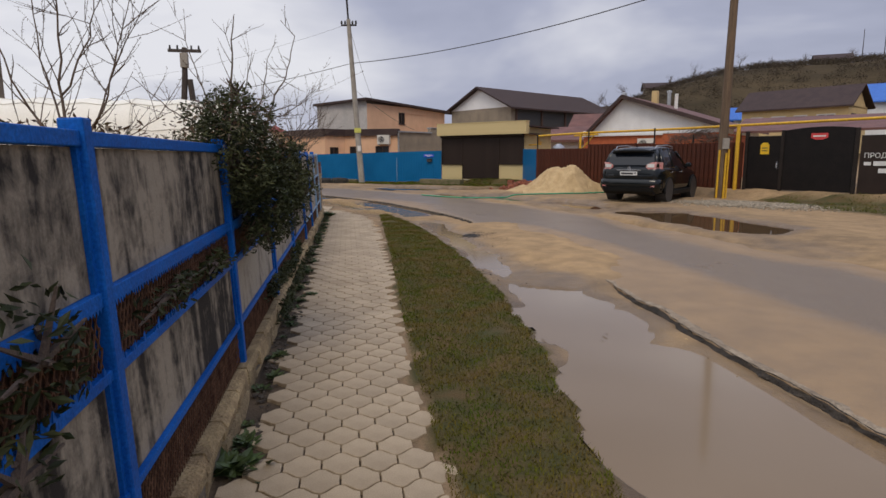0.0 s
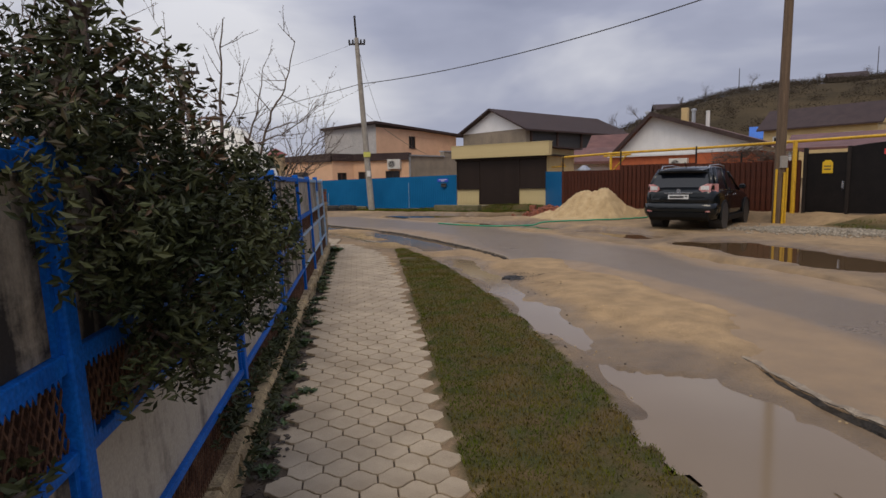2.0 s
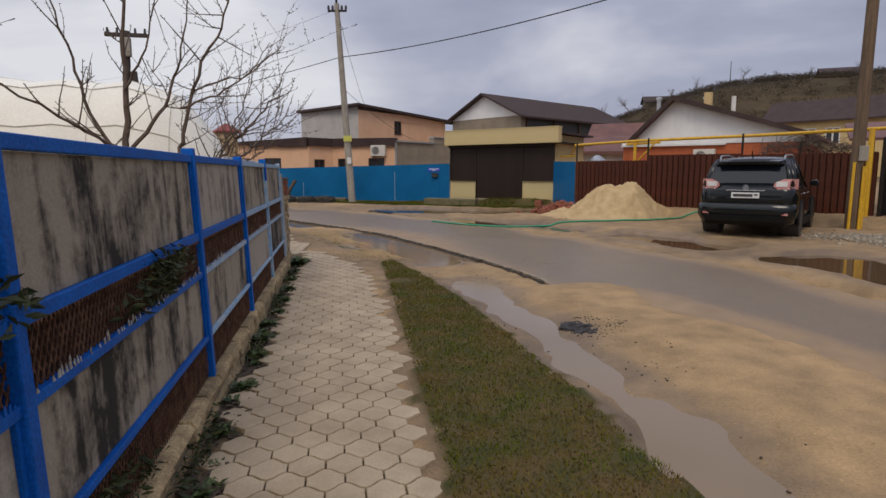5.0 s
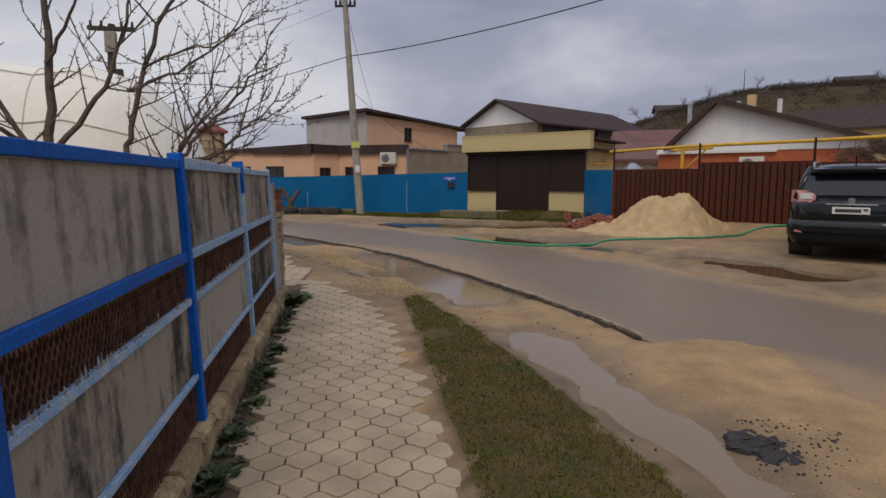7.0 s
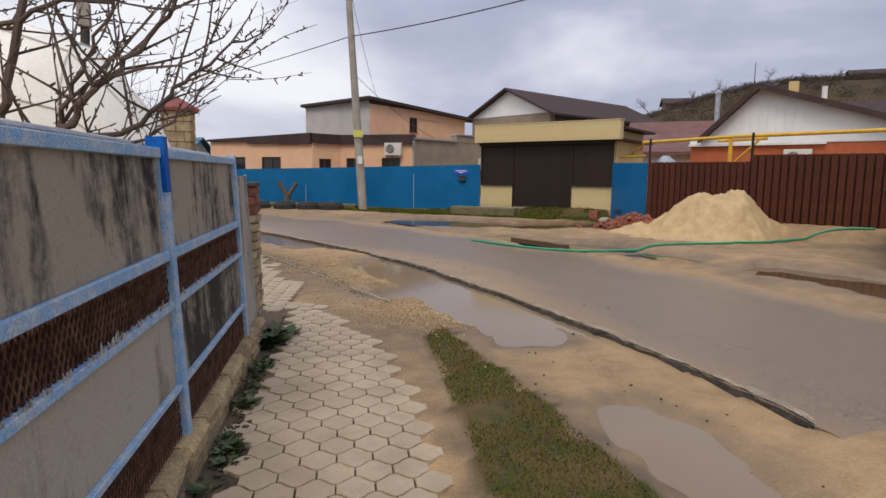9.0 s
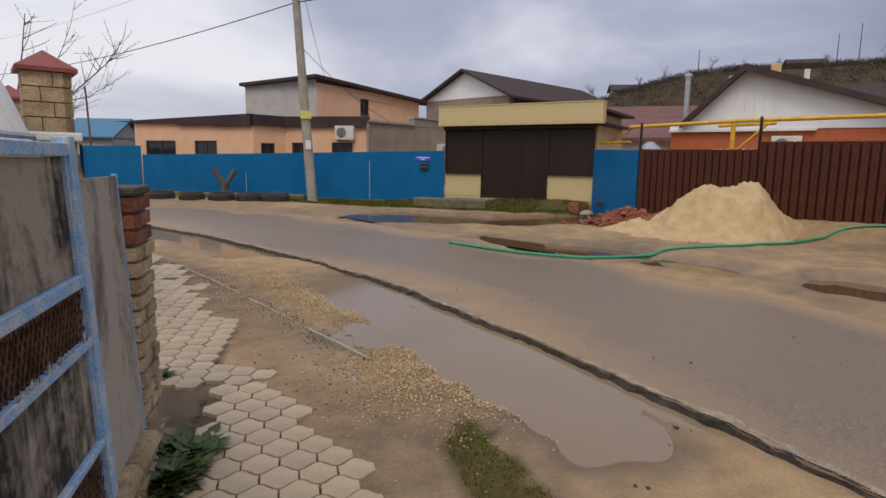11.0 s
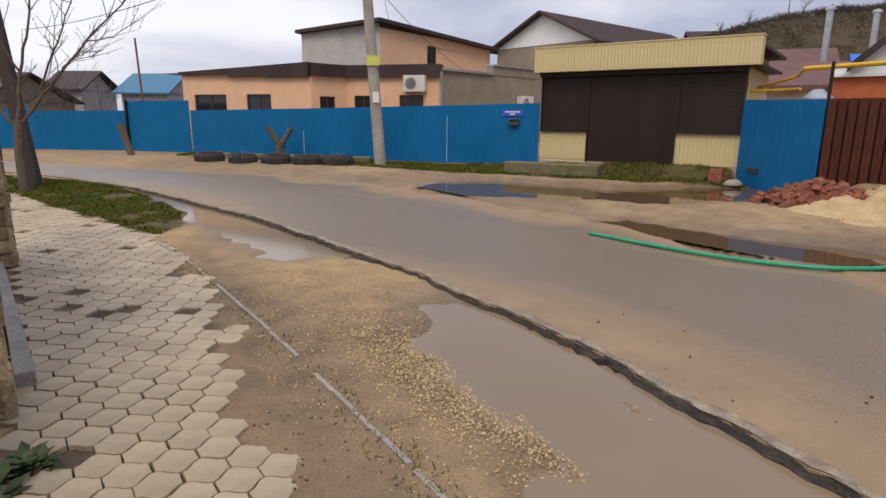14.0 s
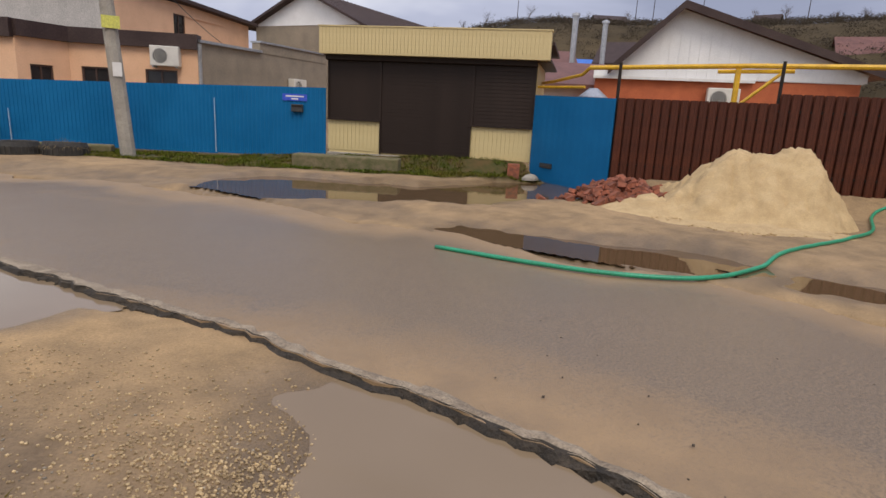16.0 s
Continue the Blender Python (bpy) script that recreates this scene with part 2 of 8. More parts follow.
LEAF = surf("dark_glossy_leaf", (0.022, 0.032, 0.010), (0.058, 0.062, 0.021), 3, 60, 0.6, 0.0, spec=0.3, island=0.45)
LEAF_RED = surf("reddish_new_leaf", (0.12, 0.055, 0.03), (0.075, 0.06, 0.025), 3, 60, 0.45, 0.0, island=0.4)
WEED = surf("weed_leaf", (0.04, 0.075, 0.018), (0.065, 0.09, 0.025), 3, 60, 0.6, 0.0, island=0.4)
GRASS_GREEN = surf("damp_green_grass", (0.060, 0.095, 0.009), (0.120, 0.095, 0.022), 1.6, 40, 0.9, 0.0, spec=0.03, island=0.3)
GRASS = surf("short_winter_grass", (0.060, 0.088, 0.006), (0.122, 0.088, 0.020), 2.3, 40, 0.9, 0.0, spec=0.03, island=0.3, lo=0.36, hi=0.60)
DRY_GRASS = surf("dry_grass", (0.24, 0.175, 0.085), (0.15, 0.11, 0.055), 3, 60, 0.8, 0.0, island=0.35)
PEBBLE = surf("gravel_stone", (0.50, 0.365, 0.195), (0.34, 0.245, 0.135), 9, 80, 0.85, 0.3, island=0.35)
PEBBLE_WHITE = surf("pale_gravel_stone", (0.36, 0.31, 0.235), (0.25, 0.21, 0.155), 9, 80, 0.85, 0.3, island=0.35)
CLOD = surf("dark_mud_clod", (0.055, 0.042, 0.03), (0.09, 0.068, 0.045), 14, 120, 0.8, 0.6)
TAR = surf("black_asphalt_patch", (0.025, 0.024, 0.024), (0.05, 0.045, 0.042), 20, 130, 0.7, 0.8)
SIGN_BLUE = surf("blue_sign_enamel", (0.03, 0.08, 0.55), (0.035, 0.09, 0.5), 4, 50, 0.4, 0.0)
YELLOW_SIGN = surf("yellow_sign_enamel", (0.80, 0.50, 0.02), (0.72, 0.44, 0.02), 4, 50, 0.45, 0.0)
RED_SIGN = surf("red_sign_enamel", (0.62, 0.06, 0.06), (0.54, 0.05, 0.05), 4, 50, 0.45, 0.0)
CAR_PAINT = surf("black_green_car_paint", (0.003, 0.005, 0.006), (0.004, 0.006, 0.0065), 2, 40, 0.16, 0.0, fine_amt=0.05)
CAR_PLASTIC = surf("black_car_plastic", (0.006, 0.006, 0.006), (0.01, 0.01, 0.01), 8, 60, 0.6, 0.1, spec=0.2)
CAR_GLASS = surf("dark_tinted_car_glass", (0.006, 0.008, 0.012), (0.008, 0.010, 0.014), 2, 40, 0.10, 0.0, fine_amt=0.0)
CHROME = surf("chrome_trim", (0.60, 0.60, 0.60), (0.52, 0.52, 0.52), 3, 40, 0.22, 0.0, metal=1.0)
TAIL = surf("pale_red_tail_lamp", (0.60, 0.34, 0.31), (0.46, 0.14, 0.13), 9, 40, 0.2, 0.0, fine_amt=0.05)
PLATE = surf("white_number_plate", (0.68, 0.68, 0.66), (0.60, 0.60, 0.58), 5, 40, 0.5, 0.0)
INK = surf("dark_lettering", (0.03, 0.03, 0.03), (0.05, 0.05, 0.05), 5, 40, 0.6, 0.0)
WINDOW = surf("dark_window_glass", (0.018, 0.017, 0.018), (0.035, 0.033, 0.033), 2, 30, 0.12, 0.0, fine_amt=0.0)
FRAME_BROWN = surf("brown_window_frame", (0.075, 0.04, 0.028), (0.06, 0.032, 0.023), 6, 60, 0.5, 0.05)
SCRUB = surf("leafless_scrub", (0.042, 0.031, 0.019), (0.075, 0.054, 0.032), 0.35, 3, 0.95, 0.0, island=0.35)


def ground_material():
    """Sand and dirt, turf where the turf grows, scrub on the far hill, darker and glossier where it is wet."""
    m = bpy.data.materials.new("sandy_ground")
    m.use_nodes = True
    n, l = m.node_tree.nodes, m.node_tree.links
    b = n["Principled BSDF"]
    geo = n.new("ShaderNodeNewGeometry")

    def noise_tex(scale, detail=6, rough=0.6):
        t = n.new("ShaderNodeTexNoise")
        t.inputs["Scale"].default_value, t.inputs["Detail"].default_value, t.inputs["Roughness"].default_value = scale, detail, rough
        l.new(geo.outputs["Position"], t.inputs["Vector"])
        return t.outputs["Fac"]

    def rng(value, a, c, d=0.0, e=1.0):
        r = n.new("ShaderNodeMapRange")
        for k, v in zip(("From Min", "From Max", "To Min", "To Max"), (a, c, d, e)):
            r.inputs[k].default_value = v
        l.new(value, r.inputs["Value"])
        return r.outputs["Result"]

    def mix(f, a, c):
        x = n.new("ShaderNodeMix")
        x.data_type = "RGBA"
        l.new(f, x.inputs["Factor"])
        for k, v in (("A", a), ("B", c)):
            if isinstance(v, tuple):
                x.inputs[k].default_value = (*v, 1)
            else:
                l.new(v, x.inputs[k])
        return x.outputs["Result"]

    def attr(name):
        a = n.new("ShaderNodeAttribute")
        a.attribute_name = name
        return a.outputs["Fac"]

    def mul(a, c):
        x = n.new("ShaderNodeMath")
        x.operation = "MULTIPLY"
        l.new(a, x.inputs[0])
        l.new(c, x.inputs[1])
        return x.outputs[0]

    broad, mid, fine = noise_tex(0.55), noise_tex(3.2), noise_tex(60, 4)
    sand = mix(rng(mid, 0.35, 0.65), (0.45, 0.295, 0.145), (0.31, 0.205, 0.102))
    dirt = mix(rng(mid, 0.35, 0.65), (0.27, 0.185, 0.104), (0.165, 0.113, 0.066))
    col = mix(attr("dirt"), sand, dirt)
    col = mix(rng(attr("dirt"), 1.0, 2.0), col, (0.062, 0.046, 0.030))
    turf = mix(rng(mid, 0.38, 0.62), (0.048, 0.050, 0.008), (0.105, 0.066, 0.021))
    col = mix(attr("turf"), col, turf)
    scrub = mix(rng(noise_tex(0.06), 0.35, 0.65), (0.046, 0.035, 0.019), (0.090, 0.066, 0.036))
    col = mix(attr("hill"), col, scrub)
    wet = mul(attr("wet"), rng(broad, 0.2, 0.6, 0.75, 1.0))
    hsv = n.new("ShaderNodeHueSaturation")
    l.new(col, hsv.inputs["Color"])
    v = mul(mul(rng(fine, 0.3, 0.7, 0.82, 1.18), rng(broad, 0.3, 0.7, 0.86, 1.13)), rng(wet, 0, 1, 1.0, 0.62))
    l.new(v, hsv.inputs["Value"])
    l.new(hsv.outputs["Color"], b.inputs["Base Color"])
    l.new(rng(wet, 0, 1, 0.92, 0.34), b.inputs["Roughness"])
    l.new(rng(attr("hill"), 0, 1, 0.5, 0.08), b.inputs["Specular IOR Level"])
    bp = n.new("ShaderNodeBump")
    bp.inputs["Strength"].default_value, bp.inputs["Distance"].default_value = 0.6, 0.02
    l.new(mix(rng(fine, 0.0, 1.0), (0, 0, 0), (1, 1, 1)), bp.inputs["Height"])
    l.new(bp.outputs["Normal"], b.inputs["Normal"])
    return m


def road_material():
    """Worn wet asphalt under a film of sand that lies thicker along the sides."""
    m = bpy.data.materials.new("sandy_wet_asphalt")
    m.use_nodes = True
    n, l = m.node_tree.nodes, m.node_tree.links
    b = n["Principled BSDF"]
    geo = n.new("ShaderNodeNewGeometry")

    def noise_tex(scale, detail=6, rough=0.6):
        t = n.new("ShaderNodeTexNoise")
        t.inputs["Scale"].default_value, t.inputs["Detail"].default_value, t.inputs["Roughness"].default_value = scale, detail, rough
        l.new(geo.outputs["Position"], t.inputs["Vector"])
        return t.outputs["Fac"]

    def rng(value, a, c, d=0.0, e=1.0):
        r = n.new("ShaderNodeMapRange")
        for k, v in zip(("From Min", "From Max", "To Min", "To Max"), (a, c, d, e)):
            r.inputs[k].default_value = v
        l.new(value, r.inputs["Value"])
        return r.outputs["Result"]

    def mix(f, a, c):
        x = n.new("ShaderNodeMix")
        x.data_type = "RGBA"
        l.new(f, x.inputs["Factor"])
        for k, v in (("A", a), ("B", c)):
            if isinstance(v, tuple):
                x.inputs[k].default_value = (*v, 1)
            else:
                l.new(v, x.inputs[k])
        return x.outputs["Result"]

    def add(a, c):
        x = n.new("ShaderNodeMath")
        l.new(a, x.inputs[0])
        l.new(c, x.inputs[1])
        return x.outputs[0]

    film = n.new("ShaderNodeAttribute")
    film.attribute_name = "film"
    broad, mid, fine = noise_tex(0.5, 5), noise_tex(2.2), noise_tex(55, 5, 0.75)
    asphalt = mix(rng(fine, 0.35, 0.68), (0.118, 0.086, 0.057), (0.29, 0.212, 0.135))
    sand = mix(rng(mid, 0.35, 0.65), (0.36, 0.235, 0.12), (0.27, 0.18, 0.098))
    f = rng(add(film.outputs["Fac"], rng(mid, 0.25, 0.75, -0.28, 0.28)), 0.2, 0.85)
    f = rng(add(f, rng(fine, 0.3, 0.7, -0.3, 0.3)), 0.0, 1.0, 0.0, 0.9)
    col = mix(f, asphalt, sand)
    l.new(col, b.inputs["Base Color"])
    l.new(rng(add(broad, f), 0.3, 1.4, 0.27, 0.55), b.inputs["Roughness"])
    bp = n.new("ShaderNodeBump")
    bp.inputs["Strength"].default_value, bp.inputs["Distance"].default_value = 0.45, 0.01
    l.new(fine, bp.inputs["Height"])
    l.new(bp.outputs["Normal"], b.inputs["Normal"])
    return m


def water_material(name, c1, c2, rough=0.025):
    m = bpy.data.materials.new(name)
    m.use_nodes = True
    n, l = m.node_tree.nodes, m.node_tree.links
    b = n["Principled BSDF"]
    tc = n.new("ShaderNodeTexCoord")
    n1 = n.new("ShaderNodeTexNoise")
    n1.inputs["Scale"].default_value = 0.8
    mx = n.new("ShaderNodeMix")
    mx.data_type = "RGBA"
    mx.inputs["A"].default_value = (*c1, 1)
    mx.inputs["B"].default_value = (*c2, 1)
    l.new(tc.outputs["Object"], n1.inputs["Vector"])
    l.new(n1.outputs["Fac"], mx.inputs["Factor"])
    l.new(mx.outputs["Result"], b.inputs["Base Color"])
    b.inputs["Roughness"].default_value = rough
    b.inputs["IOR"].default_value = 1.42
    n2 = n.new("ShaderNodeTexNoise")
    n2.inputs["Scale"].default_value = 7
    l.new(tc.outputs["Object"], n2.inputs["Vector"])
    bp = n.new("ShaderNodeBump")
    bp.inputs["Strength"].default_value, bp.inputs["Distance"].default_value = 0.03, 0.01
    l.new(n2.outputs["Fac"], bp.inputs["Height"])
    l.new(bp.outputs["Normal"], b.inputs["Normal"])
    return m


GROUND, ROAD = ground_material(), road_material()
WATER_CLAY = water_material("clay_puddle_water", (0.265, 0.190, 0.116), (0.205, 0.148, 0.090), 0.09)
WATER_DARK = water_material("brown_puddle_water", (0.14, 0.085, 0.042), (0.09, 0.055, 0.028))


# ---- mesh tools ----
class Shape:
    """Collects vertices and faces for one mesh."""

    def __init__(self):
        self.v, self.f = [], []

    def add(self, verts, faces):
        k = len(self.v)
        self.v += [tuple(p) for p in verts]
        self.f += [tuple(i + k for i in q) for q in faces]
        return self

    def box(self, c, s, m=None):
        x, y, z = s[0] / 2, s[1] / 2, s[2] / 2
        pts = [Vector((c[0] + a * x, c[1] + b * y, c[2] + d * z)) for d in (-1, 1) for a, b in ((-1, -1), (1, -1), (1, 1), (-1, 1))]
        if m is not None:
            pts = [m @ p for p in pts]
        return self.add(pts, [(3, 2, 1, 0), (4, 5, 6, 7), (0, 1, 5, 4), (1, 2, 6, 5), (2, 3, 7, 6), (3, 0, 4, 7)])

    def span(self, x0, x1, y0, y1, z0, z1, m=None):
        return self.box(((x0 + x1) / 2, (y0 + y1) / 2, (z0 + z1) / 2), (x1 - x0, y1 - y0, z1 - z0), m)

    def prism(self, outline, depth, m=None):
        """outline: x, z points, counter-clockwise seen from -y; runs from y 0 to depth."""
        k = len(outline)
        pts = [Vector((x, 0, z)) for x, z in outline] + [Vector((x, depth, z)) for x, z in outline]
        if m is not None:
            pts = [m @ p for p in pts]
        faces = [tuple(range(k)), tuple(range(2 * k - 1, k - 1, -1))]
        faces += [(i, i + k, (i + 1) % k + k, (i + 1) % k) for i in range(k)]
        return self.add(pts, faces)

    def tube(self, pts, radii, sides=8, caps=True):
        pts = [Vector(p) for p in pts]
        rad = radii if isinstance(radii, (list, tuple)) else [radii] * len(pts)
        k = len(self.v)
        up = None
        for i, p in enumerate(pts):
            d = (pts[min(i + 1, len(pts) - 1)] - pts[max(i - 1, 0)]).normalized()
            if up is None:
                up = d.orthogonal().normalized()
            up = (up - d * up.dot(d)).normalized()
            s = d.cross(up)
            for j in range(sides):
                a = 2 * math.pi * j / sides
                self.v.append(tuple(p + (up * math.cos(a) + s * math.sin(a)) * rad[i]))
        for i in range(len(pts) - 1):
            for j in range(sides):
                a, b2 = k + i * sides + j, k + i * sides + (j + 1) % sides
                self.f.append((a, b2, b2 + sides, a + sides))
        if caps:
            self.f.append(tuple(range(k + sides - 1, k - 1, -1)))
            e = k + (len(pts) - 1) * sides
            self.f.append(tuple(range(e, e + sides)))
        return self

    def loft(self, rings, closed=True):
        k, n = len(self.v), len(rings[0])
        for r in rings:
            self.v += [tuple(p) for p in r]
        for i in range(len(rings) - 1):
            for j in range(n if closed else n - 1):
                a, b2 = k + i * n + j, k + i * n + (j + 1) % n
                self.f.append((a, b2, b2 + n, a + n))
        if closed:
            self.f.append(tuple(range(k + n - 1, k - 1, -1)))
            e = k + (len(rings) - 1) * n
            self.f.append(tuple(range(e, e + n)))
        return self

    def mesh(self, name, material, smooth=False):
        me = bpy.data.meshes.new(name)
        me.from_pydata(self.v, [], self.f)
        me.materials.append(material)
        me.validate()
        bm = bmesh.new()
        bm.from_mesh(me)
        bmesh.ops.recalc_face_normals(bm, faces=bm.faces) if len(bm.faces) < 6000 else None
        bm.to_mesh(me)
        bm.free()
        if smooth:
            me.polygons.foreach_set("use_smooth", [True] * len(me.polygons))
        return me


def part(name, shape, material, parent, label="", bevel=0.0, smooth=False):
    """One mesh under a thing or a part."""
    ob = new(name, shape.mesh(name, material, smooth))
    ob.parent = parent
    if label:
        ob["label"] = label
    if bevel:
        mod = ob.modifiers.new("bevel", "BEVEL")
        mod.width, mod.segments, mod.limit_method = bevel, 2, "ANGLE"
    return ob


def thing(name, label, category, group="", kind="", at=None, shape=None, material=None, bevel=0.0, smooth=False):
    """A top-level thing: an Empty, or a mesh where a shape is given."""
    ob = new(name, shape.mesh(name, material, smooth) if shape else None)
    if at is not None:
        ob.matrix_basis = at
    if bevel:
        mod = ob.modifiers.new("bevel", "BEVEL")
        mod.width, mod.segments, mod.limit_method = bevel, 2, "ANGLE"
    return tagged(ob, label, category, group, kind)


def along(p, q, z=0.0):
    """A frame at p with x towards q, y to its left and z up; and the length."""
    dx, dy = q[0] - p[0], q[1] - p[1]
    return pose(p[0], p[1], z, 0, 0, math.degrees(math.atan2(dy, dx))), math.hypot(dx, dy)


def wall(shape, length, z0, z1, thick, openings=(), m=None):
    """A wall along x with its face on y 0, and openings (x0, x1, z0, z1) cut through it."""
    xs = sorted({0, length, *(o[0] for o in openings), *(o[1] for o in openings)})
    for a, b2 in zip(xs, xs[1:]):
        cut = sorted((o[2], o[3]) for o in openings if o[0] <= a + 1e-6 and o[1] >= b2 - 1e-6)
        z = z0
        for lo2, hi2 in cut:
            if lo2 > z + 1e-4:
                shape.span(a, b2, 0, thick, z, lo2, m)
            z = hi2
        if z < z1 - 1e-4:
            shape.span(a, b2, 0, thick, z, z1, m)
    return shape


def poly_dist(px, py, line):
    """Distance of arrays of points from a polyline."""
    best = np.full(np.shape(px), 1e9)
    for (ax, ay), (bx, by) in zip(line, line[1:]):
        dx, dy = bx - ax, by - ay
        u = np.clip(((px - ax) * dx + (py - ay) * dy) / (dx * dx + dy * dy), 0, 1)
        best = np.minimum(best, np.hypot(px - ax - u * dx, py - ay - u * dy))
    return best


def inside(px, py, poly):
    """Whether arrays of points lie in a polygon."""
    r = np.zeros(np.shape(px), bool)
    for (ax, ay), (bx, by) in zip(poly, poly[1:] + poly[:1]):
        r ^= ((ay > py) != (by > py)) & (px < (bx - ax) * (py - ay) / (by - ay + 1e-12) + ax)
    return r


def smooth01(x, a, b2):
    u = np.clip((x - a) / (b2 - a), 0, 1)
    return u * u * (3 - 2 * u)


def wave(x, y, s, seed):
    """Smooth random field of about -1 to 1, from sines."""
    g = np.random.RandomState(seed)
    r = 0
    for k in range(7):
        a, ph, f = g.uniform(0, 6.28), g.uniform(0, 6.28), s * g.uniform(0.6, 1.9)
        r = r + np.sin((x * math.cos(a) + y * math.sin(a)) * f + ph + 1.1 * np.sin((y * math.cos(a) - x * math.sin(a)) * f * 0.7 + ph * 2))
    return r / 3.2


# ---- plan ----
ROAD_NEAR = [(2.65, -12), (2.72, -2), (2.76, 2.6), (2.84, 4.3), (3.02, 6.5), (3.08, 9), (2.92, 12.5), (2.52, 15.3), (1.91, 17.43), (1.48, 18.83), (0.63, 21.13),
             (-1.17, 24.1), (-1.9, 25.4), (-4.8, 29.2), (-8.1, 32.4), (-18, 38.5), (-40, 48)]
ROAD_FAR = [(6.75, -12), (6.7, -2), (6.69, 4), (6.68, 7.5), (6.6, 10.2), (6.15, 14.4), (5.5, 17.6), (5.0, 19.5), (4.4, 21.4), (3.6, 23.0), (2.6, 25.2),
             (1.4, 28.0), (-1.4, 30.8), (-6.3, 33.9), (-9.8, 36.0), (-19.5, 42), (-41, 52)]
FRONT = [(-40, 51), (-16, 42.5), (-8.2, 40.1), (-5.8, 39.0), (5.0, 31.65), (8.44, 28.05), (8.24, 25.5), (11.5, 21.2), (13.5, 18.7), (15.0, 15.4), (17.5, 10), (19, -12)]
PUDDLES = [
    ("A", -0.022, [(1.95, -3), (1.98, 0), (2.0, 2.4), (2.1, 3.6)], 0.74),
    ("A2", -0.027, [(2.0, 3.6), (2.05, 5.2), (2.2, 6.6)], 0.46),
    ("A3", -0.032, [(2.1, 6.6), (1.98, 8.6), (1.95, 10.5), (1.95, 12.4), (1.78, 13.6)], 0.11),
    ("B", -0.026, [(1.85, 15.6), (1.45, 17.0), (0.95, 18.6), (0.75, 20.2)], 0.36),
    ("B2", -0.031, [(0.72, 17.75), (1.1, 17.9)], 0.38),
    ("C", -0.026, [(-0.75, 22.85), (-1.65, 24.3), (-2.9, 26.5), (-4.3, 28.6)], 0.36),
    ("D", 0.075, [(7.75, 10.7), (7.8, 12.4), (7.75, 13.9)], 0.80),
    ("D2", 0.03, [(6.75, 18.2), (7.1, 17.3), (7.25, 16.3)], 0.50),
    ("D3", 0.03, [(5.45, 20.35), (5.95, 19.6)], 0.26),
    ("E", 0.045, [(2.5, 28.1), (3.7, 27.15), (4.9, 26.25), (6.3, 26.1), (7.7, 26.6)], 1.10),
    ("E2", 0.012, [(3.1, 23.2), (3.75, 23.15), (4.35, 22.45), (4.85, 21.75), (5.2, 21.35)], 0.46),
]
TURF = [
    [(0.42, -8), (0.42, 2.5), (0.44, 4), (0.5, 6), (0.62, 9), (0.72, 12.5), (0.76, 14.4), (0.80, 15.6), (0.98, 15.9), (1.30, 14.2), (1.50, 12.6), (1.62, 11.2), (1.69, 8.5), (1.66, 6.3), (1.45, 4), (1.18, 2.4), (1.1, -8)],
    [(-2.6, 23.8), (-3.1, 24.2), (-3.75, 25.05), (-5.0, 26.4), (-6.0, 27.7), (-8.2, 30.0), (-13, 34), (-8.2, 31.6), (-6.08, 30.3), (-4.61, 28.72), (-3.75, 27.4), (-2.75, 25.5), (-2.5, 24.5)],
    [(4.9, 31.6), (0.3, 34.6), (-5.8, 38.6), (-5.9, 37.4), (-0.5, 33.2), (2.6, 30.4), (4.6, 28.9), (6.5, 27.9), (8.2, 27.2), (8.4, 28.0)],
    [(13.2, 17.6), (14.9, 15.2), (17.4, 9.8), (18.5, 2), (14, 2), (11.5, 9.5), (12.4, 12.5), (12.2, 15.2)],
]


def turf_mask(x, y):
    jx = x + 0.05 * wave(x, y, 6, 21) + 0.035 * wave(x, y, 17, 23)
    jy = y + 0.05 * wave(x, y, 6, 22)
    mask = np.zeros(np.shape(x))
    for poly in TURF:
        mask = np.maximum(mask, inside(jx, jy, poly) * 1.0)
    return mask


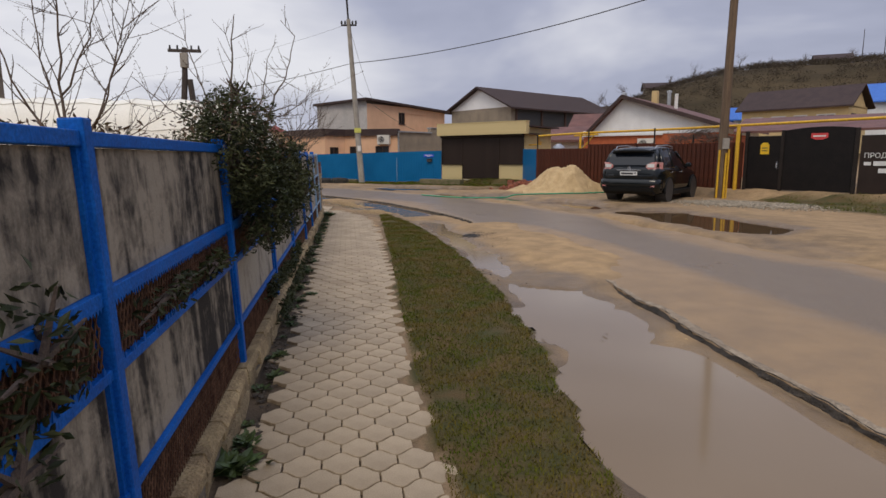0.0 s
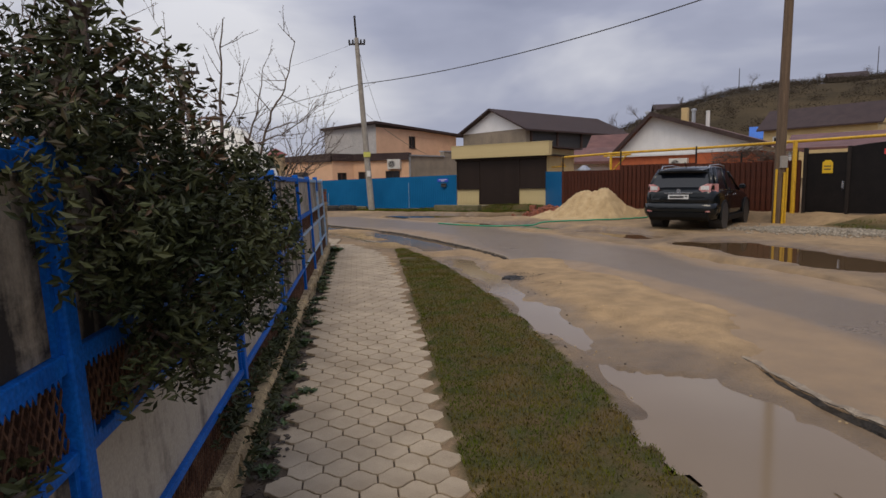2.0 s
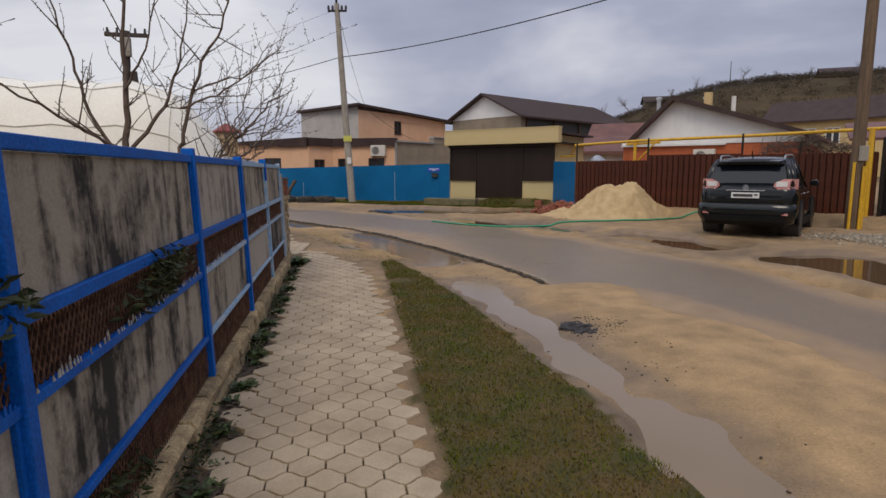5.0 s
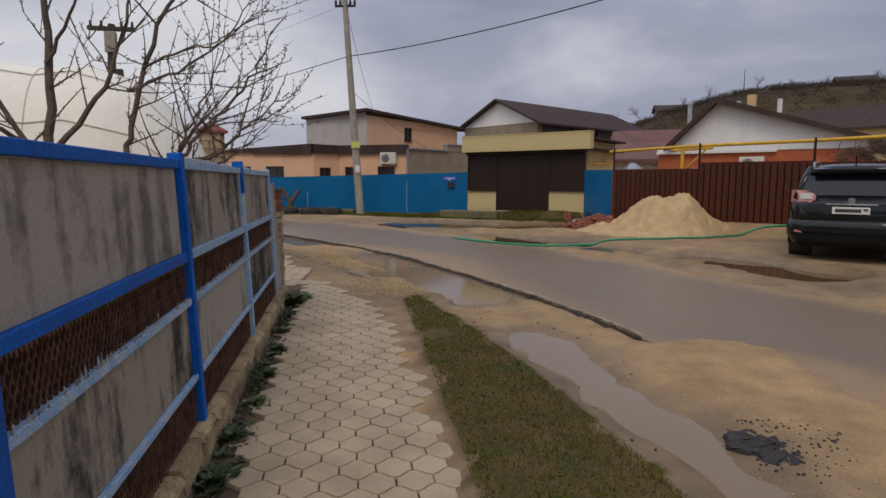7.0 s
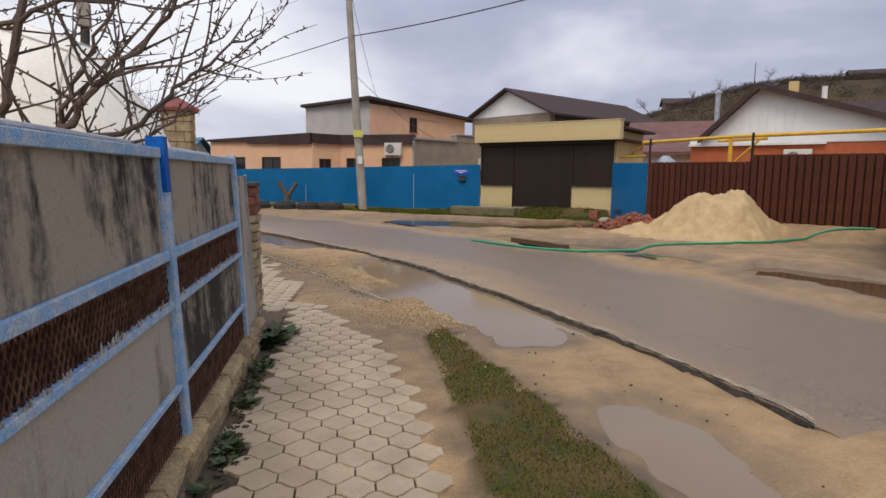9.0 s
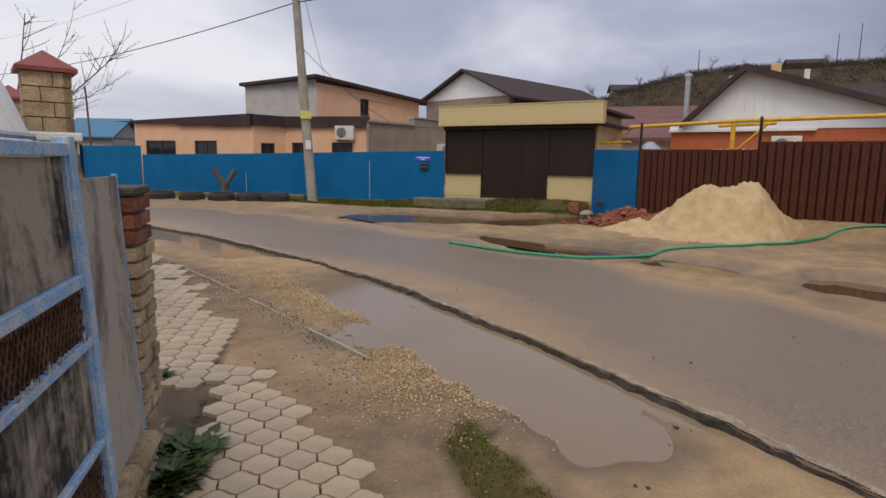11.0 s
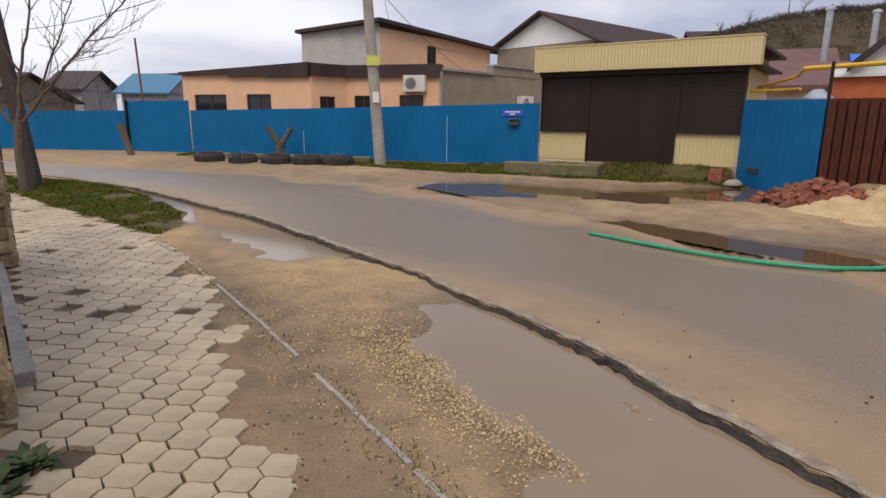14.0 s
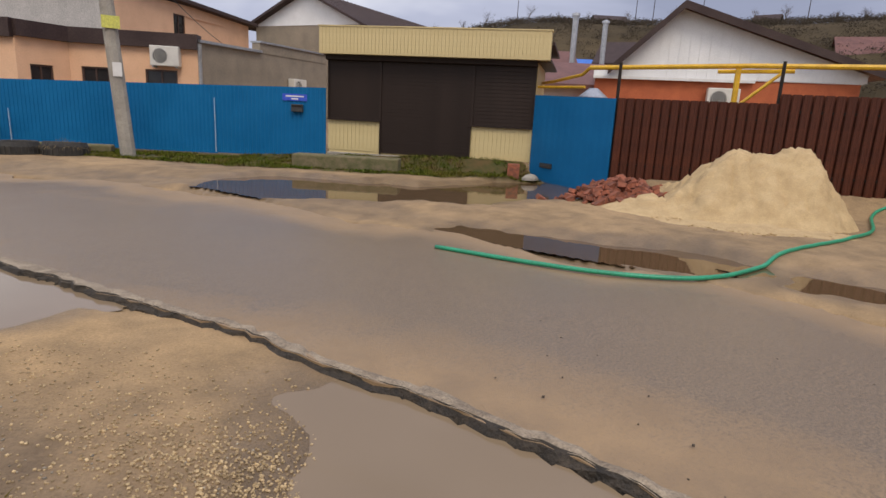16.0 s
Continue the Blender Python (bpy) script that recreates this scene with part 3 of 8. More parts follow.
def ground_height(x, y):
    d_front = poly_dist(x, y, FRONT)
    d_far = poly_dist(x, y, ROAD_FAR)
    lift = 0.12 + 0.30 * smooth01(x, 2, 8)
    span = d_far / (d_far + d_front + 1e-6)
    road_poly = ROAD_NEAR + ROAD_FAR[::-1]
    on_road = inside(x, y, road_poly)
    near_side = inside(x, y, ROAD_NEAR + [(-40, -12)])
    behind = inside(x, y, FRONT + [(60, -12), (60, 90), (-40, 90)])
    low = np.minimum(0.13, lift)
    z = np.where(near_side, 0.0, np.where(behind, lift, low * smooth01(d_far, 0.15, 1.7) + (lift - low) * smooth01(d_front, 0.9, 0.1)))
    z = z + 0.012 * wave(x, y, 2.2, 3) * np.where(near_side, 0.6, 1.0) + 0.006 * wave(x, y, 9, 4)
    d_near = poly_dist(x, y, ROAD_NEAR)
    low_f = smooth01(poly_dist(x, y, [(8.35, 27.2), (8.3, 25.8)]), 1.0, 0.5)
    z = z * (1 - low_f) + 0.0 * low_f
    tracks = smooth01(poly_dist(x, y, [(7.3, 8), (7.0, 14), (5.9, 19.2), (4.2, 23.6), (2.2, 27.2), (-1.2, 31.6)]) + 0.3 * wave(x, y, 1.2, 61), 0.75, 0.2)
    wet = 0.55 * tracks * (d_far < 2.5)
    z = z - 0.018 * tracks * np.abs(np.sin(d_far * 9)) * ~on_road * ~near_side
    turf = turf_mask(x, y)
    for _, level, line, r in PUDDLES:
        d = poly_dist(x, y, line) + 0.16 * wave(x, y, 2.6, 11) + 0.06 * wave(x, y, 8.5, 12)
        f = smooth01(d, r + 0.28, r - 0.16) * (1 - turf)
        if level > 0:
            ring = smooth01(d, r + 1.1, r + 0.3)
            z = np.where(on_road | (ring < 0.02), z, np.maximum(z, (level + 0.02) * ring))
        z = z * (1 - f) + (level - 0.035) * f
        wet = np.maximum(wet, smooth01(d, r + 0.55, r + 0.05) * (1 - turf))
    foot = np.interp(y, [13, 15.2, 15.6, 20.2, 20.8, 21.9, 22.5, 28, 29], [-0.016, -0.016, -0.046, -0.046, -0.016, -0.016, -0.046, -0.046, -0.016])
    rim_f = smooth01(d_near, 0.30, 0.13) * (y < 31)
    z = np.where(near_side, z * (1 - rim_f) + foot * rim_f, z)
    drift = smooth01(poly_dist(x, y, [(3.15, 7.2), (3.25, 9), (3.05, 12.4)]) + 0.25 * wave(x, y, 1.7, 14), 1.05, 0.25)
    z = z + 0.02 * turf * (0.6 + 0.4 * wave(x, y, 7, 25))
    walk_zone = inside(x, y, WALK_A) | inside(x, y, WALK_B)
    z = np.where(walk_zone, -0.016 + 0.003 * wave(x, y, 5, 26), z)
    z = np.where(on_road, np.where((d_near > 0.02) & (d_far > 0.12), -0.09, np.where(d_far < 0.15, z - 0.012, foot)), z)
    ruts = 0.010 * np.sin(x * 21 + 1.6 * wave(x, y, 0.8, 16)) * smooth01(wave(x, y, 0.7, 17), -0.3, 0.5)
    z = np.maximum(z, np.where(drift > 0.02, (0.062 + ruts) * drift + 0.006 * wave(x, y, 5, 15) + 0.004 * wave(x, y, 15, 18) - 0.012, -1))
    bx, by = x - 5, y - 15
    r = np.hypot(bx, by)
    b = np.degrees(np.arctan2(bx, by))
    crest = 20.0 * smooth01(b, 6, 40) * smooth01(b, 150, 100)
    hill = crest * smooth01(r, 42, 132) + 0.6 * wave(x, y, 0.06, 31) * smooth01(r, 60, 120) * smooth01(b, 0, 30) * smooth01(b, 160, 110)
    far = smooth01(r, 40, 60)
    dirt = np.clip(0.25 + 0.4 * wave(x, y, 0.9, 41) + 0.15 * wave(x, y, 3.5, 42) + 0.9 * smooth01(poly_dist(x, y, [(0.7, 15.6), (0.1, 16.6), (-0.3, 18), (-1.2, 20.6), (-2, 22.4)]), 0.75, 0.15), 0, 1)
    dirt = np.where(near_side, dirt, np.clip(0.35 + dirt * 0.6, 0, 1))
    dirt = dirt * (1 - 0.8 * np.clip(drift, 0, 1))
    joints = walk_zone & (poly_dist(x, y, WALK_A[2:10] + WALK_B[2:12]) > 0.10)
    lip = poly_dist(x, y, TURF[0] + TURF[0][:1]) + 0.06 * wave(x, y, 7, 43)
    dirt = np.maximum(dirt, 0.95 * smooth01(lip, 0.24, 0.06))
    dirt = np.where(joints, 1.75 + 0.25 * wave(x, y, 6, 44), dirt)
    return z + hill, wet, turf, dirt, far


WALK_A = [(-0.66, -10), (0.40, -10), (0.40, 2.5), (0.40, 4), (0.46, 6), (0.56, 9), (0.60, 12.5), (0.46, 14.9), (0.15, 15.9), (-0.18, 16.75), (-0.95, 16.75), (-0.66, 16.0)]
WALK_B = [(-0.95, 16.75), (-0.18, 16.75), (-0.42, 17.3), (-0.5, 18.4), (-0.95, 19.0), (-1.1, 20.3), (-2.1, 22.8), (-3.1, 24.2), (-3.75, 25.05), (-5.0, 26.4), (-6.0, 27.7), (-8.0, 30.0), (-9.2, 29.2), (-5.2, 25.4), (-3.3, 21.8), (-1.8, 18.7)]


# ---- ground ----
def build_ground():
    def axis(lo2, hi2, step, a, b2):
        fine = list(np.arange(lo2, hi2 + step / 2, step))
        left, right = [], []
        d, p = step, lo2
        while p > a:
            d *= 1.17
            p -= d
            left.append(p)
        d, p = step, hi2
        while p < b2:
            d *= 1.17
            p += d
            right.append(p)
        return np.array(left[::-1] + fine + right)
    xs, ys = axis(-5.5, 9.5, 0.075, -1500, 1500), axis(-2.0, 31.0, 0.075, -1500, 1500)
    gx, gy = np.meshgrid(xs, ys)
    z, wet, turf, dirt, far = ground_height(gx, gy)
    nx, ny = len(xs), len(ys)
    me = bpy.data.meshes.new("ground")
    me.vertices.add(nx * ny)
    me.vertices.foreach_set("co", np.stack([gx, gy, z], -1).astype(np.float32).ravel())
    i = np.arange(nx * ny).reshape(ny, nx)
    quads = np.stack([i[:-1, :-1], i[:-1, 1:], i[1:, 1:], i[1:, :-1]], -1).reshape(-1, 4)
    me.loops.add(quads.size)
    me.loops.foreach_set("vertex_index", quads.ravel().astype(np.int32))
    me.polygons.add(len(quads))
    me.polygons.foreach_set("loop_start", np.arange(0, quads.size, 4, dtype=np.int32))
    me.polygons.foreach_set("use_smooth", np.ones(len(quads), bool))
    me.update(calc_edges=True)
    for name, data in (("wet", wet), ("turf", turf), ("dirt", dirt), ("hill", far)):
        me.attributes.new(name, "FLOAT", "POINT").data.foreach_set("value", data.astype(np.float32).ravel())
    me.materials.append(GROUND)
    tagged(new("ground", me), "damp sandy roadside ground with dirt and turf", "ground", kind="structure")


def resample(line, count):
    p = np.array(line, float)
    for _ in range(2):
        q = np.empty((2 * len(p) - 2, 2))
        q[0::2], q[1::2] = 0.75 * p[:-1] + 0.25 * p[1:], 0.25 * p[:-1] + 0.75 * p[1:]
        p = np.vstack([p[:1], q, p[-1:]])
    s = np.concatenate([[0], np.cumsum(np.hypot(*np.diff(p, axis=0).T))])
    u = np.linspace(0, s[-1], count)
    return np.stack([np.interp(u, s, p[:, 0]), np.interp(u, s, p[:, 1])], -1)


def build_road():
    n, k = 900, 34
    a, b2 = resample(ROAD_NEAR, n), resample(ROAD_FAR, n)
    d = (b2 - a) / np.linalg.norm(b2 - a, axis=1)[:, None]
    a = a + d * (0.035 * wave(a[:, 0], a[:, 1], 3, 51) + 0.018 * wave(a[:, 0], a[:, 1], 19, 52))[:, None]
    b2 = b2 + d * (0.22 * wave(b2[:, 0], b2[:, 1], 1.6, 53) + 0.08 * wave(b2[:, 0], b2[:, 1], 6, 54))[:, None]
    t = np.concatenate([[0, 0, 0.006, 0.02, 0.045], np.linspace(0.075, 0.97, k - 7), [1.0, 1.0]])
    drop = np.zeros(k)
    drop[0], drop[-1] = -0.10, -0.10
    x = a[:, None, 0] * (1 - t) + b2[:, None, 0] * t
    y = a[:, None, 1] * (1 - t) + b2[:, None, 1] * t
    far_lift = np.interp(y[:, 0], [5, 15, 25, 40], [0.0, 0.0, 0.0, 0.02])[:, None]
    z = 0.018 + 0.03 * np.sin(np.pi * np.clip(t, 0, 1)) - 0.012 * t + 0.004 * wave(x, y, 1.1, 55) + far_lift * t
    z = z + drop + np.where((t > 0) & (t < 0.03), 0.006 * wave(x, y, 21, 56), 0)
    film = 0.95 * smooth01(t, 0.72, 1.0) + 0.5 * smooth01(t, 0.22, 0.0)
    film = film + 0.85 * smooth01(poly_dist(x, y, [(3.2, -4), (3.6, 4), (3.5, 8), (3.3, 12)]), 1.5, 0.2) + 0.3 * wave(x, y, 0.5, 57) + 0.17
    film = np.clip(film - 0.55 * smooth01(poly_dist(x, y, [(5.1, -4), (5.0, 8), (4.5, 14), (3.0, 19.5), (1.2, 24), (-2, 28)]), 0.9, 0.3), 0, 1)
    me = bpy.data.meshes.new("road")
    i = np.arange(n * k).reshape(n, k)
    quads = np.stack([i[:-1, :-1], i[:-1, 1:], i[1:, 1:], i[1:, :-1]], -1).reshape(-1, 4)
    me.from_pydata(np.stack([x, y, z], -1).reshape(-1, 3).tolist(), [], quads.tolist())
    me.attributes.new("film", "FLOAT", "POINT").data.foreach_set("value", film.astype(np.float32).ravel())
    me.materials.append(ROAD)
    me.polygons.foreach_set("use_smooth", [False] * len(me.polygons))
    tagged(new("road", me), "wet patched asphalt road filmed with sand", "road", kind="structure")


def build_water():
    c = 0.06
    for name, level, line, r in PUDDLES:
        p = np.array(line)
        lo2, hi2 = p.min(0) - r - 0.8, p.max(0) + r + 0.8
        gx, gy = np.meshgrid(np.arange(lo2[0], hi2[0], c), np.arange(lo2[1], hi2[1], c))
        z = ground_height(gx, gy)[0]
        d = poly_dist(gx, gy, line) + 0.16 * wave(gx, gy, 2.6, 11) + 0.06 * wave(gx, gy, 8.5, 12)
        keep = (z < level + 0.012) & (d < r + 0.42) & ~inside(gx, gy, ROAD_NEAR + ROAD_FAR[::-1])
        s = Shape()
        for i, j in zip(*np.nonzero(keep)):
            x, y = gx[i, j], gy[i, j]
            s.add([(x - c / 2, y - c / 2, level), (x + c / 2, y - c / 2, level), (x + c / 2, y + c / 2, level), (x - c / 2, y + c / 2, level)], [(0, 1, 2, 3)])
        ob = new("puddle", s.mesh("puddle", WATER_DARK if name[0] in "DE" else WATER_CLAY))
        for poly in ob.data.polygons:
            if poly.normal.z < 0:
                poly.flip()
        tagged(ob, "still muddy rainwater puddle on the sandy roadside", "puddle", "roadside puddles", "structure")


def build_road_edge():
    """The broken edge of the asphalt: a pale worn rim and a dark crumbling face."""
    n = 900
    a, b2 = resample(ROAD_NEAR, n), resample(ROAD_FAR, n)
    d = (b2 - a) / np.linalg.norm(b2 - a, axis=1)[:, None]
    a = a + d * (0.035 * wave(a[:, 0], a[:, 1], 3, 51) + 0.018 * wave(a[:, 0], a[:, 1], 19, 52))[:, None]
    keep = ((a[:, 1] > -2) & (a[:, 1] < 6.8)) | ((a[:, 1] > 13.2) & (a[:, 1] < 30))
    rng = np.random.RandomState(4)
    rim, face = Shape(), Shape()
    jit = rng.uniform(-0.010, 0.010, (n, 6))
    w = 0.10 + 0.04 * wave(a[:, 0], a[:, 1], 2.5, 58) + 0.02 * wave(a[:, 0], a[:, 1], 13, 59)
    rows_rim = np.stack([np.concatenate([a + d * (0.004 + jit[:, :1]), np.full((n, 1), 0.022) + jit[:, 1:2] * 0.6], 1),
                         np.concatenate([a + d * (w * 0.5)[:, None], np.full((n, 1), 0.029) + jit[:, 2:3] * 0.5], 1),
                         np.concatenate([a + d * w[:, None], np.full((n, 1), 0.022) + jit[:, 3:4] * 0.2], 1)], 1)
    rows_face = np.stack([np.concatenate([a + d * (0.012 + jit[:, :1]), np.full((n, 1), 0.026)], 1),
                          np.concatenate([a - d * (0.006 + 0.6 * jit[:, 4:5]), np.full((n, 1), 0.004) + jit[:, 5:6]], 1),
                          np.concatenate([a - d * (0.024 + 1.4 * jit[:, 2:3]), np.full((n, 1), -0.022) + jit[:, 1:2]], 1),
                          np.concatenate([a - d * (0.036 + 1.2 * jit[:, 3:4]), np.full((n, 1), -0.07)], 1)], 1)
    for shape, rows in ((rim, rows_rim), (face, rows_face)):
        run = []
        for i in range(n):
            if keep[i]:
                run.append([tuple(p) for p in rows[i]])
            if run and (not keep[i] or i == n - 1):
                shape.loft(run, closed=False)
                run = []
    edge = thing("road_edge", "broken asphalt edge with pale rim and dark face", "road edge", kind="structure")
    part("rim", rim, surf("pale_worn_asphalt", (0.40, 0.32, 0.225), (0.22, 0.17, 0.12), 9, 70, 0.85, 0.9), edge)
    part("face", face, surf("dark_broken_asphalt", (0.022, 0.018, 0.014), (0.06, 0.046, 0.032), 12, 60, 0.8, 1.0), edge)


build_ground()
build_road_edge()
build_road()
build_water()


# ---- street fence along the pavement ----
FENCE_X = -0.76
POSTS = [-3.86, -1.93, 0.0, 1.93, 3.84, 5.73, 7.62, 9.73, 11.50, 13.28, 15.06]
# the whole fence leans a little away from the pavement
LEAN = pose(FENCE_X, 0, 1.55, 0, -2.5, 0) @ pose(-FENCE_X, 0, -1.55)


def mesh_band(shape, y0, y1, z0, z1, x):
    """Expanded-metal mesh of crossing slanted strands."""
    step = 0.034
    count = int((y1 - y0) / step)
    h = z1 - z0
    for i in range(-2, count + 1):
        for sgn in (1, -1):
            ya, yb = y0 + i * step, y0 + i * step + h * 0.55
            za, zb = (z0, z1) if sgn > 0 else (z1, z0)
            if ya < y0:
                f = (y0 - ya) / (yb - ya)
                ya, za = y0, za + (zb - za) * f
            if yb > y1:
                f = (y1 - ya) / (yb - ya)
                yb, zb = y1, za + (zb - za) * f
            if yb - ya < 0.01:
                continue
            w = 0.0055
            shape.add([(x, ya, za - w), (x, yb, zb - w), (x, yb, zb + w), (x, ya, za + w),
                       (x + 0.004 * sgn, ya, za - w), (x + 0.004 * sgn, yb, zb - w), (x + 0.004 * sgn, yb, zb + w), (x + 0.004 * sgn, ya, za + w)],
                      [(0, 1, 2, 3), (7, 6, 5, 4), (3, 2, 6, 7), (0, 4, 5, 1)])


def fence_bay(k):
    y0, y1 = POSTS[k], POSTS[k + 1]
    pale = y0 > 11
    mid = 9 < y0 < 11
    steel = PALE_STEEL if pale else BLUE_STEEL
    words = "pale blue" if pale else "bright blue"
    bay = thing("fence_bay", f"{words} steel fence bay with cement sheets and rusty mesh", "fence", "fence bays along the pavement", at=LEAN)
    a, b2 = y0 + 0.03, y1 - 0.03
    x = FENCE_X
    rng = random.Random(k)
    part("post", Shape().span(x - 0.035, x + 0.035, y0 - 0.03, y0 + 0.03, 0.16, 1.60 + rng.uniform(-0.01, 0.015)), PALE_STEEL if y0 > 13 else BLUE_STEEL, bay, bevel=0.006)
    if 13 < y0 < 14:
        part("post_top", Shape().span(x - 0.038, x + 0.038, y0 - 0.033, y0 + 0.033, 1.36, 1.612), BLUE_STEEL, bay, "bright blue repainted post top")
    for z0, z1, m in ((1.515, 1.56, steel), (1.045, 1.092, steel), (0.82, 0.855, PALE_STEEL if pale or mid else steel), (0.425, 0.455, PALE_STEEL if pale or mid else steel)):
        part("rail", Shape().span(x - 0.018, x + 0.024, a, b2, z0, z1), m, bay, bevel=0.004)
    for ya, yb in ((a, a + 0.022), (b2 - 0.022, b2)):
        part("stile", Shape().span(x - 0.014, x + 0.016, ya, yb, 0.455, 0.82), steel, bay)
        part("stile", Shape().span(x - 0.014, x + 0.016, ya, yb, 1.092, 1.515), steel, bay)
    clean = k in (5, 7)
    part("sheet", Shape().span(x - 0.012, x + 0.002, a + 0.024, b2 - 0.024, 1.094, 1.513), SHEET_CLEAN if clean else SHEET, bay, "grey cement sheet with dark rain streaks")
    part("sheet", Shape().span(x - 0.012, x + 0.002, a + 0.024, b2 - 0.024, 0.457, 0.818), SHEET_CLEAN if k in (4, 5, 8) else SHEET, bay, "grey cement sheet with dark rain streaks")
    s = Shape()
    mesh_band(s, a, b2, 0.857, 1.043, x)
    part("mesh_strip", s, RUST, bay, "rusty expanded metal mesh strip")
    part("back_sheet", Shape().span(x - 0.022, x - 0.018, a, b2, 0.18, 0.44), RUST_DARK, bay)
    part("back_sheet", Shape().span(x - 0.022, x - 0.018, a, b2, 0.84, 1.06), RUST_DARK, bay)
    s = Shape()
    mesh_band(s, a, b2, 0.20, 0.423, x)
    part("mesh_strip", s, RUST, bay, "rusty expanded metal mesh strip")
    # torn lip of mesh and paint flakes standing on the lower rail, and teeth hanging from the upper one
    s, teeth = Shape(), Shape()
    y = a
    while y < b2 - 0.03:
        d, w = rng.uniform(0.004, 0.026) if rng.random() < 0.8 else rng.uniform(0.02, 0.045), rng.uniform(0.010, 0.030)
        s.prism([(0, 0.842), (w, 0.842), (w * rng.uniform(0.3, 0.9), 0.856 + d), (w * 0.2, 0.856 + d * 0.7)], 0.0025, Matrix.Translation((x + 0.0235, y, 0)) @ pose(0, 0, 0, 0, 0, 90))
        y += w + (rng.uniform(0.0, 0.012) if rng.random() < 0.75 else rng.uniform(0.02, 0.09))
    y = a
    while y < b2 - 0.03:
        d = rng.uniform(0.010, 0.024)
        teeth.prism([(0, 1.047), (0.010, 1.047 - d), (0.018, 1.047)][::-1], 0.0025, Matrix.Translation((x + 0.0235, y, 0)) @ pose(0, 0, 0, 0, 0, 90))
        y += rng.uniform(0.019, 0.030)
    tagged(part("paint_flake", s, FLAKE if k >= 6 else steel, bay), kind="stuff")
    tagged(part("mesh_tooth", teeth, steel if k < 6 else RUST, bay), kind="stuff")


for k in range(len(POSTS) - 1):
    fence_bay(k)
end_post = thing("fence_post", "worn pale blue square steel end post", "post", shape=Shape().span(FENCE_X - 0.03, FENCE_X + 0.03, 15.03, 15.09, 0.16, 1.585), material=PALE_STEEL, bevel=0.005, at=LEAN)
closing = thing("closing_panel", "narrow plain grey sheet closing the fence end", "fence", at=LEAN)
part("sheet", Shape().span(FENCE_X - 0.012, FENCE_X + 0.002, 15.09, 15.66, 0.2, 1.43), SHEET_CLEAN, closing)
part("edge_strip", Shape().span(FENCE_X - 0.016, FENCE_X + 0.006, 15.66, 15.672, 0.2, 1.44), PALE_STEEL, closing, "pale blue edge strip")
part("back_rail", Shape().span(FENCE_X - 0.05, FENCE_X - 0.016, 15.09, 15.66, 1.30, 1.335), GALV, closing)

# low limestone plinth under the fence
plinth = thing("plinth_wall", "low rough limestone plinth under the fence", "wall", kind="structure")
part("core", Shape().span(-0.88, -0.655, -4, 15.67, -0.1, 0.165), MORTAR, plinth)
rng = random.Random(5)
y = -3.9
while y < 15.4:
    length = rng.uniform(0.30, 0.44)
    z = -0.05
    for hgt in (0.13, 0.11):
        j = [rng.uniform(-0.014, 0.014) for _ in range(12)]
        y0, y1 = y + 0.006 + j[0] * 0.4, min(15.68, y + length - 0.006 + j[1] * 0.4)
        xf = -0.632 + j[2]
        s = Shape()
        pts = [(-0.67, y0, z), (-0.67, y1, z), (-0.67, y1, z + hgt - 0.008), (-0.67, y0, z + hgt - 0.008),
               (xf + j[3], y0 + 0.012, z + 0.008), (xf + j[4], y1 - 0.012, z + 0.01), (xf + j[5] - 0.01, y1 - 0.014, z + hgt - 0.022), (xf + j[6] - 0.01, y0 + 0.014, z + hgt - 0.018)]
        s.add(pts, [(0, 1, 5, 4), (1, 2, 6, 5), (2, 3, 7, 6), (3, 0, 4, 7), (4, 5, 6, 7)])
        part("stone", s, LIME, plinth)
        z += hgt
    s = Shape()
    s.add([(-0.89, y + 0.004, 0.16), (-0.625 + rng.uniform(-0.012, 0.012), y + 0.004, 0.16), (-0.625 + rng.uniform(-0.012, 0.012), y + length - 0.006, 0.16), (-0.89, y + length - 0.006, 0.16),
           (-0.89, y + 0.004, 0.195 + rng.uniform(0, 0.012)), (-0.645, y + 0.01, 0.19 + rng.uniform(0, 0.014)), (-0.645, y + length - 0.012, 0.19 + rng.uniform(0, 0.014)), (-0.89, y + length - 0.006, 0.195)],
          [(0, 1, 5, 4), (1, 2, 6, 5), (2, 3, 7, 6), (3, 0, 4, 7), (4, 5, 6, 7)])
    part("stone", s, LIME, plinth)
    y += length


# ---- brick gate pier at the fence's end ----
def brick_courses(owner, x0, x1, y0, y1, z0, courses, hgt, mats, rng):
    for c in range(courses):
        z = z0 + c * hgt
        m = mats(c)
        half = 0.5 if c % 2 else 0.0
        for side in range(4):
            length = (x1 - x0) if side % 2 == 0 else (y1 - y0)
            n = 2
            edges = [0, (0.36 if c % 2 else 0.64) * length, length]
            for a, b2 in zip(edges, edges[1:]):
                a, b2 = a + 0.006, b2 - 0.006
                o = rng.uniform(-0.006, 0.012)
                h0, h1 = z + 0.005, z + hgt - 0.007 - rng.uniform(0, 0.006)
                s = Shape()
                if side == 0:
                    s.span(x0 + a, x0 + b2, y0 - o, y0 + 0.10, h0, h1)
                elif side == 2:
                    s.span(x0 + a, x0 + b2, y1 - 0.10, y1 + o, h0, h1)
                elif side == 1:
                    s.span(x1 - 0.10, x1 + o, y0 + a + 0.002, y0 + b2 - 0.002, h0 + 0.002, h1 - 0.002)
                else:
                    s.span(x0 - o, x0 + 0.10, y0 + a + 0.002, y0 + b2 - 0.002, h0 + 0.002, h1 - 0.002)
                part("brick", s, m, owner)


